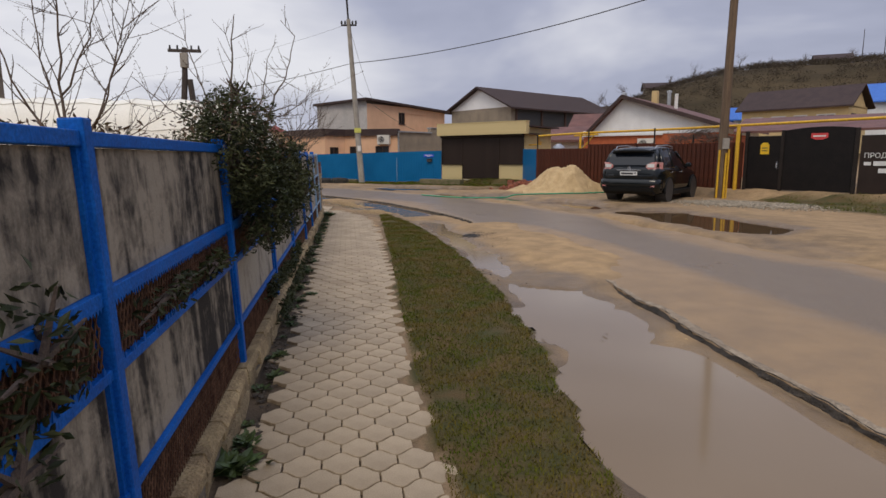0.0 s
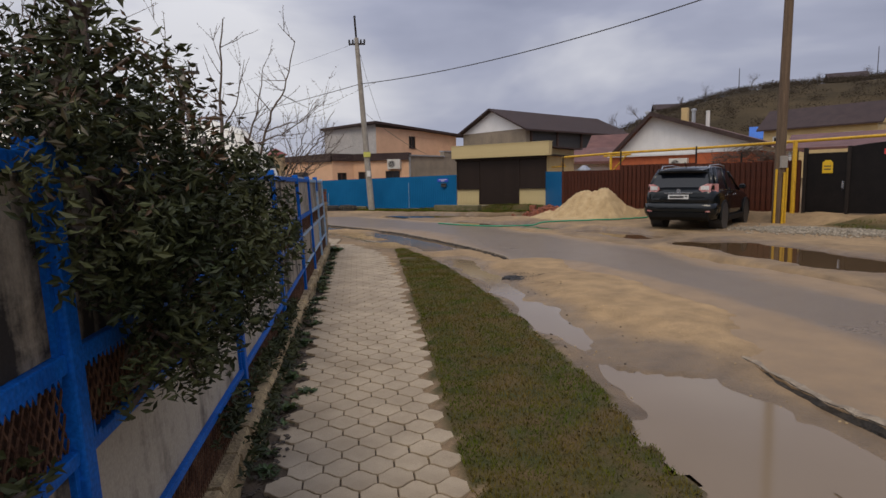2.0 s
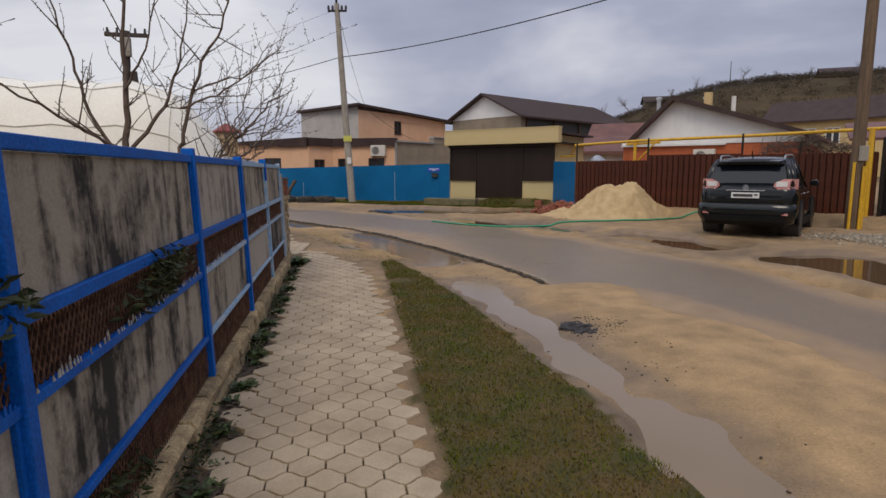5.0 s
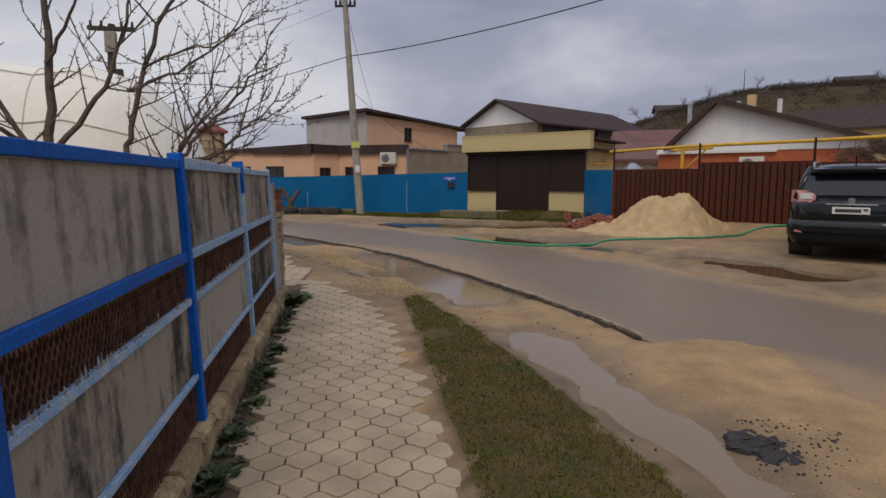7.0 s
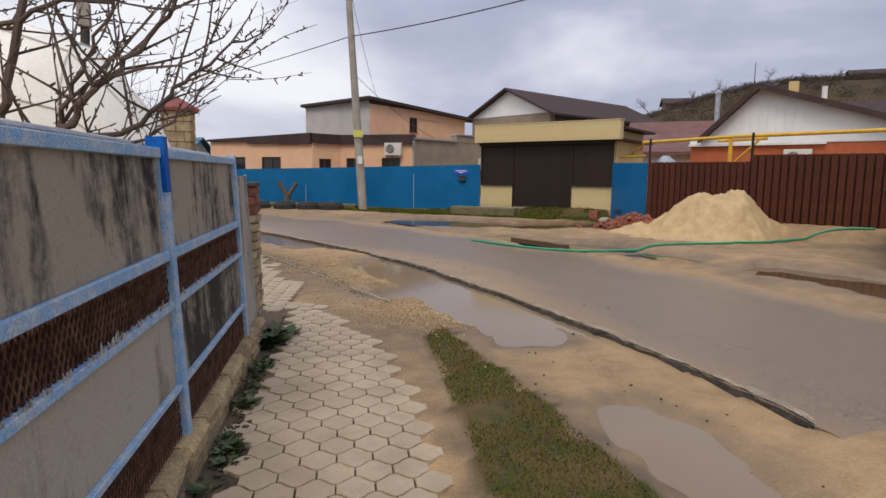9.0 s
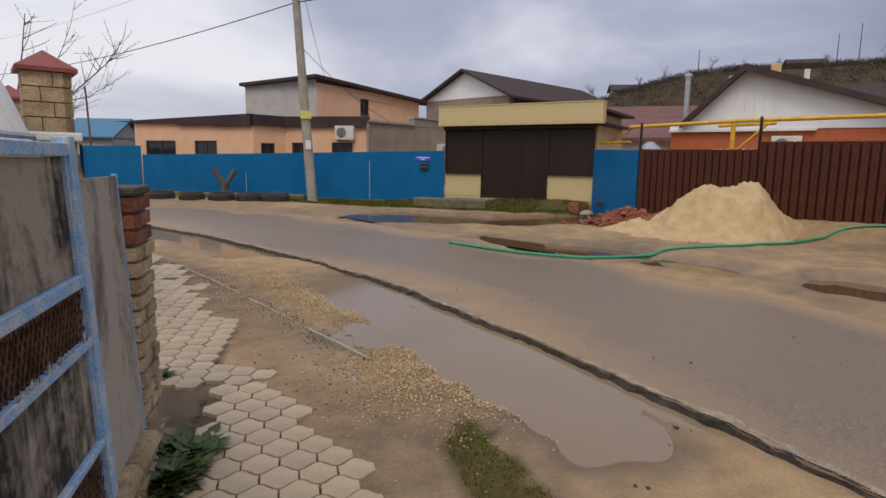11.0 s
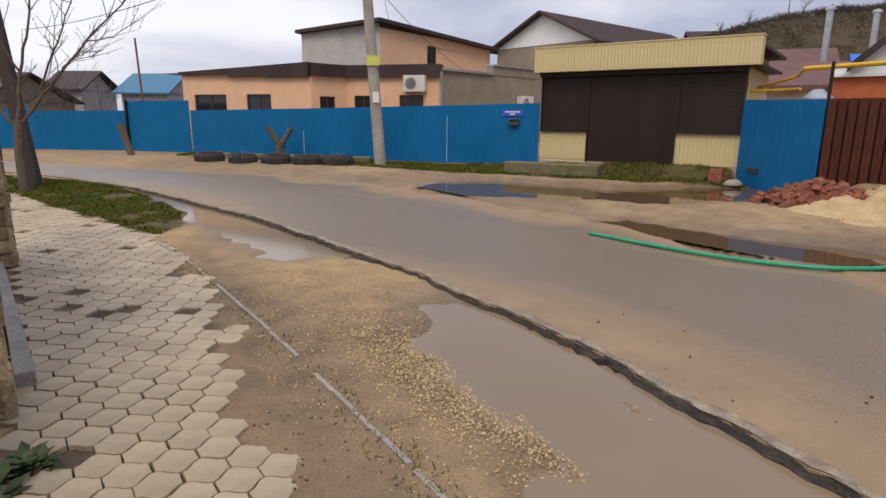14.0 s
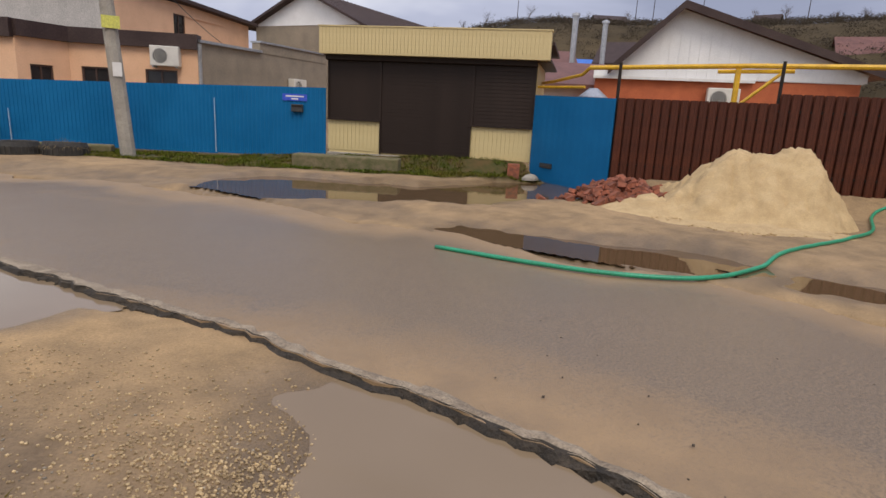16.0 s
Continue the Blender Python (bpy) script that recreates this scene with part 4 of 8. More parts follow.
pier = thing("brick_pier", "old beige brick pier with red brick top courses", "pillar")
part("core", Shape().span(-1.06, -0.71, 15.72, 16.00, -0.05, 1.33), MORTAR, pier)
brick_courses(pier, -1.08, -0.69, 15.695, 16.02, 0.0, 17, 0.0785, lambda c: BRICK_RED if c >= 14 else BRICK_BEIGE, random.Random(9))
part("cap", Shape().span(-1.085, -0.685, 15.69, 16.025, 1.335, 1.375), surf("sooty_mortar_cap", (0.06, 0.05, 0.04), (0.10, 0.08, 0.06), 12, 90, 0.95, 0.6), pier, bevel=0.01)


# ---- stone-clad gate columns with a white base wall ----
def stone_column(x, y, h, words):
    col = thing("gate_column", words, "pillar", "gate columns", at=pose(x, y, 0, 0, 0, 24))
    part("core", Shape().span(-0.17, 0.17, -0.17, 0.17, -0.05, h), MORTAR, col)
    r = random.Random(int(x * 100))
    z = 0.0
    while z < h - 0.6:
        hh = r.uniform(0.13, 0.22)
        for side in range(4):
            m = pose(0, 0, 0, 0, 0, 90 * side)
            for a, b2 in ((-0.2, r.uniform(-0.03, 0.05)), (r.uniform(-0.01, 0.06), 0.2)):
                o = r.uniform(0.015, 0.055)
                s = Shape()
                y0 = -0.17
                pts = [(a, y0, z), (b2, y0, z), (b2, y0, z + hh - 0.008), (a, y0, z + hh - 0.008),
                       (a + 0.02, y0 - o, z + 0.02), (b2 - 0.02, y0 - o * 0.8, z + 0.015), (b2 - 0.025, y0 - o * 0.7, z + hh - 0.03), (a + 0.02, y0 - o, z + hh - 0.025)]
                s.add([m @ Vector(p) for p in pts], [(0, 1, 5, 4), (1, 2, 6, 5), (2, 3, 7, 6), (3, 0, 4, 7), (4, 5, 6, 7)])
                part("stone", s, LIME, col)
        z += hh
    part("band", Shape().span(-0.24, 0.24, -0.24, 0.24, h - 0.62, h - 0.54), WHITE_PAINT, col, "white moulded band", bevel=0.015)
    for c in range(4):
        zz = h - 0.54 + c * 0.135
        for side in range(4):
            m = pose(0, 0, 0, 0, 0, 90 * side)
            s = Shape()
            cut = 0.04 if c % 2 else -0.06
            s.span(-0.19, cut - 0.004, -0.19, -0.12, zz + 0.004, zz + 0.128, m)
            s.span(cut + 0.004, 0.185, -0.19, -0.12, zz + 0.004, zz + 0.128, m)
            part("brick", s, BRICK_BEIGE, col)
    s = Shape()
    s.add([(-0.24, -0.24, h), (0.24, -0.24, h), (0.24, 0.24, h), (-0.24, 0.24, h), (-0.24, -0.24, h + 0.035), (0.24, -0.24, h + 0.035), (0.24, 0.24, h + 0.035), (-0.24, 0.24, h + 0.035), (0, 0, h + 0.21)],
          [(3, 2, 1, 0), (0, 1, 5, 4), (1, 2, 6, 5), (2, 3, 7, 6), (3, 0, 4, 7), (4, 5, 8), (5, 6, 8), (6, 7, 8), (7, 4, 8)])
    part("cap", s, surf("red_pyramid_cap", (0.26, 0.06, 0.045), (0.19, 0.045, 0.035), 6, 60, 0.55, 0.1), col, "red pyramid cap")
    return col


stone_column(-2.16, 19.05, 2.27, "beige stone-clad gate column with a red pyramid cap")
stone_column(-3.72, 22.3, 2.27, "beige stone-clad gate column with a red pyramid cap")
m, length = along((-2.1, 19.3), (-3.65, 22.05))
gate = thing("entrance_gate", "white sheet-metal gate between stone columns", "gate", at=m)
part("sill", Shape().span(0.0, length, -0.14, 0.06, -0.04, 0.09), CONCRETE, gate, "worn concrete sill", bevel=0.01)
part("leaf", Shape().span(0.04, length / 2 - 0.01, -0.02, 0.02, 0.2, 1.7), WHITE_PAINT, gate)
part("leaf", Shape().span(length / 2 + 0.01, length - 0.04, -0.02, 0.02, 0.2, 1.7), WHITE_PAINT, gate)

# ---- white inflated tent behind the fence ----
s = Shape()
rings = []
for i in range(33):
    u = -1 + 2 * i / 32
    ring = []
    u = math.sin(u * math.pi / 2)
    for j in range(33):
        a = math.pi * j / 32
        rr = math.sqrt(max(0.0004, 1 - (max(0.0, abs(u) - 0.72) / 0.28) ** 2))
        bulge = 1 + 0.012 * math.cos(i * math.pi)
        ring.append((-8.05 + 6.42 * u, 17.75 - 1.15 * rr * math.copysign(abs(math.cos(a)) ** 0.7, math.cos(a)), 0.05 + 3.0 * rr * bulge * math.sin(a) ** 0.72))
    rings.append(ring)
s.loft(rings, closed=False)
tent = thing("inflated_tent", "long cream-white inflated membrane tent with seams", "tent")
part("membrane", s, MEMBRANE, tent, smooth=True)
tape = surf("seam_tape", (0.60, 0.58, 0.51), (0.54, 0.52, 0.46), 5, 50, 0.7, 0.0)
for i in range(2, 32, 3):
    part("seam", Shape().tube([Vector(p) + Vector((0, 0, 0.006)) for p in rings[i]], 0.010, 5), tape, tent)
for j in (7, 12, 16):
    part("cross_seam", Shape().tube([Vector(r[j]) + Vector((0, -0.01, 0.006)) for r in rings], 0.009, 5), tape, tent)


# ---- profiled sheet fences across the road ----
def sheet_panel(owner, p, q, z0a, z0b, z1a, z1b, material, pitch=0.10, depth=0.012, name="panel"):
    """One corrugated sheet panel from p to q, with its foot and top heights at both ends."""
    m, length = along(p, q)
    n = max(2, int(length / pitch))
    front, k = [], 0
    for i in range(n):
        for a, d in ((0.0, 0.0), (0.42, 0.0), (0.5, depth), (0.92, depth)):
            front.append(((i + a) / n * length, -d))
    front.append((length, 0))
    s = Shape()
    pts = []
    for x, d in front:
        u = x / length
        pts.append((m @ Vector((x, d, z0a + (z0b - z0a) * u)), m @ Vector((x, d, z1a + (z1b - z1a) * u)), m @ Vector((x, d + 0.02, z1a + (z1b - z1a) * u)), m @ Vector((x, d + 0.02, z0a + (z0b - z0a) * u))))
    s.loft(pts, closed=True)
    return part(name, s, material, owner)


blue = thing("blue_fence", "bright blue profiled sheet fence along the far roadside", "fence", kind="structure")
line = [(-16, 42.4), (-12, 41.2), (-8.25, 40.15)]
for p, q in zip(line, line[1:]):
    sheet_panel(blue, p, q, 0.05, 0.05, 1.55, 1.6, BLUE_SHEET)
ends = [(-5.7, 38.95), (-3.6, 37.5), (-1.5, 36.07), (0.6, 34.65), (2.75, 33.18), (4.98, 31.66)]
tops = [1.62, 1.66, 1.70, 1.75, 1.80, 1.86]
for i in range(5):
    sheet_panel(blue, ends[i], ends[i + 1], 0.10 + 0.02 * i, 0.10 + 0.02 * i, tops[i], tops[i + 1], BLUE_SHEET)
for p, z in ((ends[2], 1.0), (ends[4], 1.5)):
    part("pale_seam", Shape().tube([(p[0] - 0.05, p[1] - 0.06, 0.2), (p[0] - 0.05, p[1] - 0.06, z)], 0.012, 6), PALE_STEEL, blue)
bgate = thing("blue_gate", "tall bright blue sheet-metal gate in the far fence", "gate")
sheet_panel(bgate, (-8.2, 40.1), (-5.75, 38.98), 0.12, 0.12, 1.95, 1.97, BLUE_SHEET, name="leaf")
part("gate_post", Shape().tube([(-8.22, 40.05, 0), (-8.22, 40.05, 2.0)], 0.05, 8), DARK_METAL, bgate)
side = thing("blue_side_panel", "short bright blue sheet-metal fence panel beside the kiosk", "fence")
sheet_panel(side, (8.40, 27.98), (8.27, 25.56), 0.04, 0.04, 1.90, 1.85, BLUE_SHEET, pitch=0.2, depth=0.002)
part("dark_vent", Shape().span(-0.2, 0.2, -0.02, 0.0, 0, 0.1, along((8.36, 27.4), (8.33, 26.9), 0.36)[0]), AC_DARK, side)

# red-brown picket fence
pick = thing("picket_fence", "red-brown metal picket fence behind the sand heap", "fence", kind="structure")
RED_LINE = [((8.26, 25.5), (9.72, 23.3), 1.86, 1.86, 0.33), ((9.72, 23.3), (11.5, 21.2), 2.02, 2.02, 0.36), ((11.5, 21.2), (13.45, 18.72), 1.98, 2.0, 0.38)]
picket_me = Shape()
prof = [(-0.06, 0.0), (-0.045, -0.016), (-0.015, -0.018), (-0.008, -0.012), (0.008, -0.012), (0.015, -0.018), (0.045, -0.016), (0.06, 0.0), (0.045, -0.006), (-0.045, -0.006)]
picket_me.loft([[(x, y, z) for x, y in prof] for z in (0.0, 0.97, 1.0)])
picket_data = picket_me.mesh("picket", RED_BROWN)
for p, q, za, zb, z0 in RED_LINE:
    m, length = along(p, q)
    n = int(length / 0.155)
    for i in range(n):
        u = (i + 0.5) / n
        top = za + (zb - za) * u
        ob = new("picket", picket_data)
        ob.parent = pick
        ob.matrix_basis = m @ pose(u * length, 0, z0) @ Matrix.Diagonal((1.12, 1, top - z0, 1))
    for z in (z0 + 0.3, za - 0.3):
        part("rail", Shape().span(0, length, 0.006, 0.045, z, z + 0.04, m), BLACK_STEEL, pick)
    part("backing", Shape().span(0, length, 0.05, 0.054, z0, za - 0.01, m), RED_BROWN, pick)
for x, y, z in ((8.3, 25.55, 2.5), (9.74, 23.32, 2.55), (11.5, 21.24, 2.58), (12.4, 20.1, 2.3), (13.4, 18.85, 2.3)):
    part("post", Shape().tube([(x + 0.04, y + 0.04, 0.2), (x + 0.05, y + 0.05, z)], 0.03, 8), BLACK_STEEL, pick)

# ---- shuttered kiosk ----
m, length = along((4.97, 31.53), (8.45, 28.05), 0.0)
kiosk = thing("kiosk", "cream roadside kiosk with dark brown closed shutters", "kiosk", at=m)
L = length
part("body", Shape().span(0.02, L - 0.02, 0.06, 3.0, 0.25, 2.95), CREAM, kiosk)
part("foundation", Shape().span(-0.02, L + 0.02, 0.0, 3.04, 0.0, 0.36), CONCRETE, kiosk, bevel=0.02)


def clad(x0, x1, z0, z1, y, owner, name, material, board=0.1, gap=0.006):
    n = max(1, round((x1 - x0) / board))
    w = (x1 - x0) / n
    back = part(name, Shape().span(x0 + 0.01, x1 - 0.01, y - 0.003, y + 0.002, z0 + 0.01, z1 - 0.01), material, owner)
    me = Shape().span(gap / 2, w - gap / 2, y - 0.014, y - 0.003, z0, z1).mesh("board", material)
    for i in range(n):
        ob = new("board", me)
        ob.parent = back
        ob.matrix_basis = pose(x0 + i * w, 0, 0)
    return back


clad(0.0, 1.30, 0.42, 1.12, 0.06, kiosk, "lower_panel", CREAM)
clad(L - 1.38, L, 0.42, 1.14, 0.06, kiosk, "lower_panel", CREAM)
for x0, x1, z0 in ((0.0, 1.32, 1.16), (1.32, L - 1.40, 0.40), (L - 1.40, L, 1.18)):
    back = part("shutter", Shape().span(x0 + 0.03, x1 - 0.03, 0.04, 0.052, z0, 2.5), SHUTTER, kiosk, "dark brown roller shutter")
    me = Shape().prism([(x0 + 0.03, 0.003), (x1 - 0.03, 0.003), (x1 - 0.03, 0.074), (x0 + 0.03, 0.074)], 0.012, pose(0, 0.028, 0)).mesh("slat", SHUTTER)
    z = z0
    while z < 2.43:
        ob = new("slat", me)
        ob.parent = back
        ob.matrix_basis = pose(0, 0, z)
        z += 0.08
    part("shutter_rail", Shape().span(x0, x0 + 0.03, 0.0, 0.055, z0 - 0.03, 2.52), SHUTTER, kiosk)
    part("shutter_rail", Shape().span(x1 - 0.03, x1, 0.0, 0.055, z0 - 0.03, 2.52), SHUTTER, kiosk)
part("sill_bar", Shape().span(0.0, 1.32, -0.03, 0.03, 1.125, 1.16), SHUTTER, kiosk)
part("sill_bar", Shape().span(L - 1.40, L, -0.03, 0.03, 1.145, 1.18), SHUTTER, kiosk)
part("shutter_box", Shape().span(-0.02, L + 0.02, -0.10, 0.05, 2.50, 2.66), SHUTTER, kiosk, bevel=0.02)
clad(-0.08, L + 0.28, 2.62, 3.22, -0.30, kiosk, "fascia", CREAM, 0.085, 0.005)
part("fascia_core", Shape().span(-0.08, L + 0.28, -0.295, 0.0, 2.62, 3.215), CREAM, kiosk)
part("eave_soffit", Shape().span(-0.08, L + 0.30, -0.05, 3.1, 2.60, 2.66), SHUTTER, kiosk)
part("roof", Shape().prism([(-0.1, 2.96), (L + 0.34, 2.96), (L + 0.34, 3.03), (-0.1, 3.03)], 3.2), DARK_ROOF, kiosk)
part("fascia_cap", Shape().span(-0.10, L + 0.30, -0.33, 0.02, 3.215, 3.24), CREAM, kiosk)
s = Shape()
for i in range(24):
    s.span(L, L + 0.014, 0.2 + i * 0.115, 0.2 + i * 0.115 + 0.108, 0.45, 2.6)
part("side_cladding", s, CREAM, kiosk)


# ---- houses ----
def window(owner, x, z, w, h, depth=0.08, frame=FRAME_BROWN, bars=1):
    win = part("window", Shape().span(x, x + w, depth, depth + 0.02, z, z + h), WINDOW, owner)
    s = Shape()
    t = 0.05
    s.span(x, x + w, depth - 0.04, depth + 0.03, z, z + t).span(x, x + w, depth - 0.04, depth + 0.03, z + h - t, z + h)
    s.span(x, x + t, depth - 0.04, depth + 0.03, z + t, z + h - t).span(x + w - t, x + w, depth - 0.04, depth + 0.03, z + t, z + h - t)
    for i in range(bars):
        c = x + w * (i + 1) / (bars + 1)
        s.span(c - 0.022, c + 0.022, depth - 0.03, depth + 0.028, z + t, z + h - t)
    part("frame", s, frame, win)
    part("sill", Shape().span(x - 0.05, x + w + 0.05, -0.05, depth, z - 0.04, z - 0.005), frame, win)
    return win


def ac_unit(m, owner=None, words="off-white outdoor air conditioner unit on the wall"):
    ac = thing("air_conditioner", words, "air conditioner", "wall air conditioners", at=m)
    part("case", Shape().span(-0.40, 0.40, -0.32, -0.04, 0, 0.56), AC_WHITE, ac, bevel=0.02)
    s = Shape()
    for k in range(4):
        ring = [(-0.12 + math.cos(a) * (0.05 + 0.045 * k), -0.332, 0.28 + math.sin(a) * (0.05 + 0.045 * k)) for a in [2 * math.pi * i / 24 for i in range(25)]]
        s.tube(ring, 0.007, 4)
    part("fan_well", Shape().tube([(-0.12, -0.325, 0.28), (-0.12, -0.318, 0.28)], 0.205, 24), AC_DARK, ac, "dark round fan opening")
    part("fan_grille", s, AC_WHITE, ac)
    part("side_cover", Shape().span(0.20, 0.385, -0.326, -0.318, 0.05, 0.51), AC_WHITE, ac, bevel=0.004)
    part("bracket", Shape().span(-0.34, -0.30, -0.34, 0.0, -0.05, -0.005).span(0.30, 0.34, -0.34, 0.0, -0.05, -0.005), GALV, ac)
    return ac


# peach house with a dark parapet
peach = thing("peach_house", "single-storey peach house with dark parapet and grey side wall", "house")
corners = [(-6.35, 40.85), (-1.35, 37.75), (-0.12, 38.6), (3.14, 37.1)]
wins = [[(0.55, 2.1, 1.0, 2.12), (3.05, 4.15, 1.0, 2.12)], [(0.35, 1.0, 1.0, 2.05)], [(0.3, 1.05, 1.0, 2.10), (2.05, 2.95, 1.0, 2.12)]]
for p, q, w in zip(corners, corners[1:], wins):
    m, length = along(p, q, 0.1)
    seg = part("wall", Shape(), PEACH, peach)
    seg.data = wall(Shape(), length, -0.1, 2.84 if p == corners[0] else 2.80, 0.3, w).mesh("wall", PEACH)
    seg.matrix_basis = m
    for x0, x1, z0, z1 in w:
        window(seg, x0, z0, x1 - x0, z1 - z0)
    s = Shape().span(-0.02, length, -0.16, 0.35, 2.74, 3.16)
    if p == corners[0]:
        s = Shape().prism([(-0.02, 2.86), (0.4 * length, 2.82), (0.4 * length, 2.74), (0.7 * length, 2.74), (0.7 * length, 2.70), (length, 2.70), (length, 3.18), (-0.02, 2.95)], 0.5, pose(0, -0.16, 0))
    part("parapet", s, DARK_ROOF, seg, "dark brown metal parapet")
m, length = along((3.14, 37.1), (8.9, 41.6), 0.1)
gw = part("side_wall", wall(Shape(), length, -0.1, 2.95, 0.3), GREY_RENDER, peach, "bare grey cement side wall")
gw.matrix_basis = m
part("coping", Shape().span(-0.05, 2.9, -0.12, 0.36, 2.95, 3.03), GALV, gw)
part("upstand", Shape().span(2.9, length, -0.02, 0.3, 2.95, 3.28), GREY_RENDER, gw)
part("coping", Shape().span(2.88, length, -0.08, 0.36, 3.28, 3.34), GALV, gw)
part("downpipe", Shape().tube([(-0.12, -0.15, 2.9), (-0.10, -0.12, 2.6), (-0.08, -0.10, 2.4), (-0.08, -0.10, 0.2)], 0.055, 8), GALV, gw)
part("flat_roof", Shape().add([(-7.4, 41.8, 3.05), (-1.3, 38.1, 3.05), (-0.1, 38.9, 3.05), (3.0, 37.4, 3.05), (8.6, 41.9, 3.05), (3, 50, 3.05), (-3, 50, 3.05)], [(0, 1, 2, 3, 4, 5, 6)]), DARK_ROOF, peach)
m, _ = along((-0.12, 38.6), (3.14, 37.1), 2.32)
ac_unit(m @ pose(2.70, 0, 0))
m, _ = along((3.14, 37.1), (8.9, 41.6), 1.75)
ac_unit(m @ pose(4.9, 0, 0))

# upper storey behind it
upper = thing("upper_house", "two-storey house with peach and grey render behind", "house")
m, length = along((-2.2, 47.3), (1.5, 44.7))
part("wall", wall(Shape(), length, 0, 5.35, 0.3, (), m), LIGHT_RENDER, upper, "pale grey rendered side")
m2, length2 = along((1.5, 44.7), (8.4, 51.6))
ww = part("wall", wall(Shape(), length2, 0, 5.45, 0.3, [(3.6, 4.4, 4.1, 5.0)]), PEACH, upper)
ww.matrix_basis = m2
window(ww, 3.6, 4.1, 0.8, 0.9)
part("window_ledge", Shape().span(4.5, 7.2, -0.06, 0.0, 4.95, 5.02), PEACH, ww)
s = Shape()
a, b2, c = Vector((-2.5, 47.2, 5.55)), Vector((1.45, 44.2, 5.82)), Vector((8.9, 51.5, 5.45))
d = a + (c - b2)
s.add([a, b2, c, d, a + Vector((0, 0, -0.16)), b2 + Vector((0, 0, -0.16)), c + Vector((0, 0, -0.16)), d + Vector((0, 0, -0.16))], [(0, 1, 2, 3), (7, 6, 5, 4), (0, 4, 5, 1), (1, 5, 6, 2), (2, 6, 7, 3), (3, 7, 4, 0)])
part("roof", s, DARK_ROOF, upper)
part("infill", Shape().add([m @ Vector((0, 0.02, 5.3)), m @ Vector((length, 0.02, 5.3)), b2 + Vector((0, 0.4, -0.1)), a + Vector((0.2, 0.2, -0.1))], [(0, 1, 2, 3)]), LIGHT_RENDER, upper)


def gable_house(name, label, eave_l, eave_r, apex_h, eave_h, z0, depth, gable_mat, wall_mat, roof_mat, over=0.35, split=None):
    """A house whose gable faces from eave_l to eave_r; the ridge runs back by depth."""
    m, w = along(eave_l, eave_r)
    h = thing(name, label, "house", at=m)
    part("wall", Shape().span(0, w, 0, depth, z0, eave_h if split is None else split), wall_mat, h)
    if split is not None:
        part("upper_wall", Shape().span(-0.02, w + 0.02, -0.03, depth, split, eave_h), gable_mat, h)
    s = Shape()
    s.prism([(0, eave_h), (w, eave_h), (w / 2, apex_h)], 0.09, pose(0, -0.03, 0))
    part("gable", s, gable_mat, h)
    sl = (apex_h - eave_h) / (w / 2)
    for sgn in (-1, 1):
        s = Shape()
        e = w / 2 + over
        pts = [(0, apex_h + 0.02), (sgn * e, apex_h - sl * e + 0.02), (sgn * e, apex_h - sl * e + 0.16), (0, apex_h + 0.16)]
        q = [Vector((w / 2 + x, y, z)) for y in (-over, depth + over) for x, z in pts]
        s.add(q, [(0, 1, 2, 3), (7, 6, 5, 4), (0, 4, 5, 1), (1, 5, 6, 2), (2, 6, 7, 3), (3, 7, 4, 0)])
        part("roof", s, roof_mat, h)
        s = Shape()
        k = int((depth + 2 * over) / 0.4)
        for i in range(k):
            y = -over + (i + 0.5) * (depth + 2 * over) / k
            s.add([Vector((w / 2 + x, y + dy, z + dz)) for x, z in (pts[3], pts[2]) for dy, dz in ((-0.02, 0.0), (0.02, 0.0), (0, 0.03))], [(0, 1, 4, 3), (1, 2, 5, 4), (2, 0, 3, 5)])
        part("roof_ribs", s, roof_mat, h)
    return h


# white gable above an orange wall
white = thing("white_gable_house", "orange-walled house with white siding gable and brown roof", "house", at=pose(13.76, 28.5, 0, 0, 0, -47))
GABLE = [(-1.6, 2.84), (4.65, 2.84), (0.0, 4.40)]
part("wall", Shape().span(-2.1, 4.5, 0.0, 9.0, 0.3, 2.62), ORANGE_WALL, white, "orange brick wall")
part("upper_wall", Shape().span(-2.15, 4.55, -0.03, 9.0, 2.62, 2.84), WHITE_SIDING, white)
back = part("gable", Shape().prism(GABLE, 0.09, pose(0, -0.03, 0)), WHITE_SIDING, white, "white vertical siding gable")
for i in range(24):
    x0 = -1.5 + i * 0.255
    tops = [2.84 + 1.56 * min((x + 1.6) / 1.6, (4.65 - x) / 4.65) for x in (x0, x0 + 0.247)]
    part("board", Shape().prism([(x0, 2.64), (x0 + 0.247, 2.64), (x0 + 0.247, tops[1]), (x0, tops[0])], 0.012, pose(0, -0.045, 0)), WHITE_SIDING, back)
for x1, z1 in ((-1.78, 2.70), (5.0, 2.76)):
    q = [Vector((x, y, z)) for y in (-0.42, 9.4) for x, z in ((0, 4.42), (x1, z1), (x1, z1 + 0.12), (0, 4.54))]
    roof = part("roof", Shape().add(q, [(0, 1, 2, 3), (7, 6, 5, 4), (0, 4, 5, 1), (1, 5, 6, 2), (2, 6, 7, 3), (3, 7, 4, 0)]), RED_ROOF, white)
    part("verge_board", Shape().add([Vector((x, y, z)) for y in (-0.45, -0.42) for x, z in ((0, 4.36), (x1, z1 - 0.06), (x1, z1 + 0.13), (0, 4.56))], [(0, 1, 2, 3), (7, 6, 5, 4), (0, 4, 5, 1), (1, 5, 6, 2), (2, 6, 7, 3), (3, 7, 4, 0)]), DARK_ROOF, roof, "dark brown verge board")
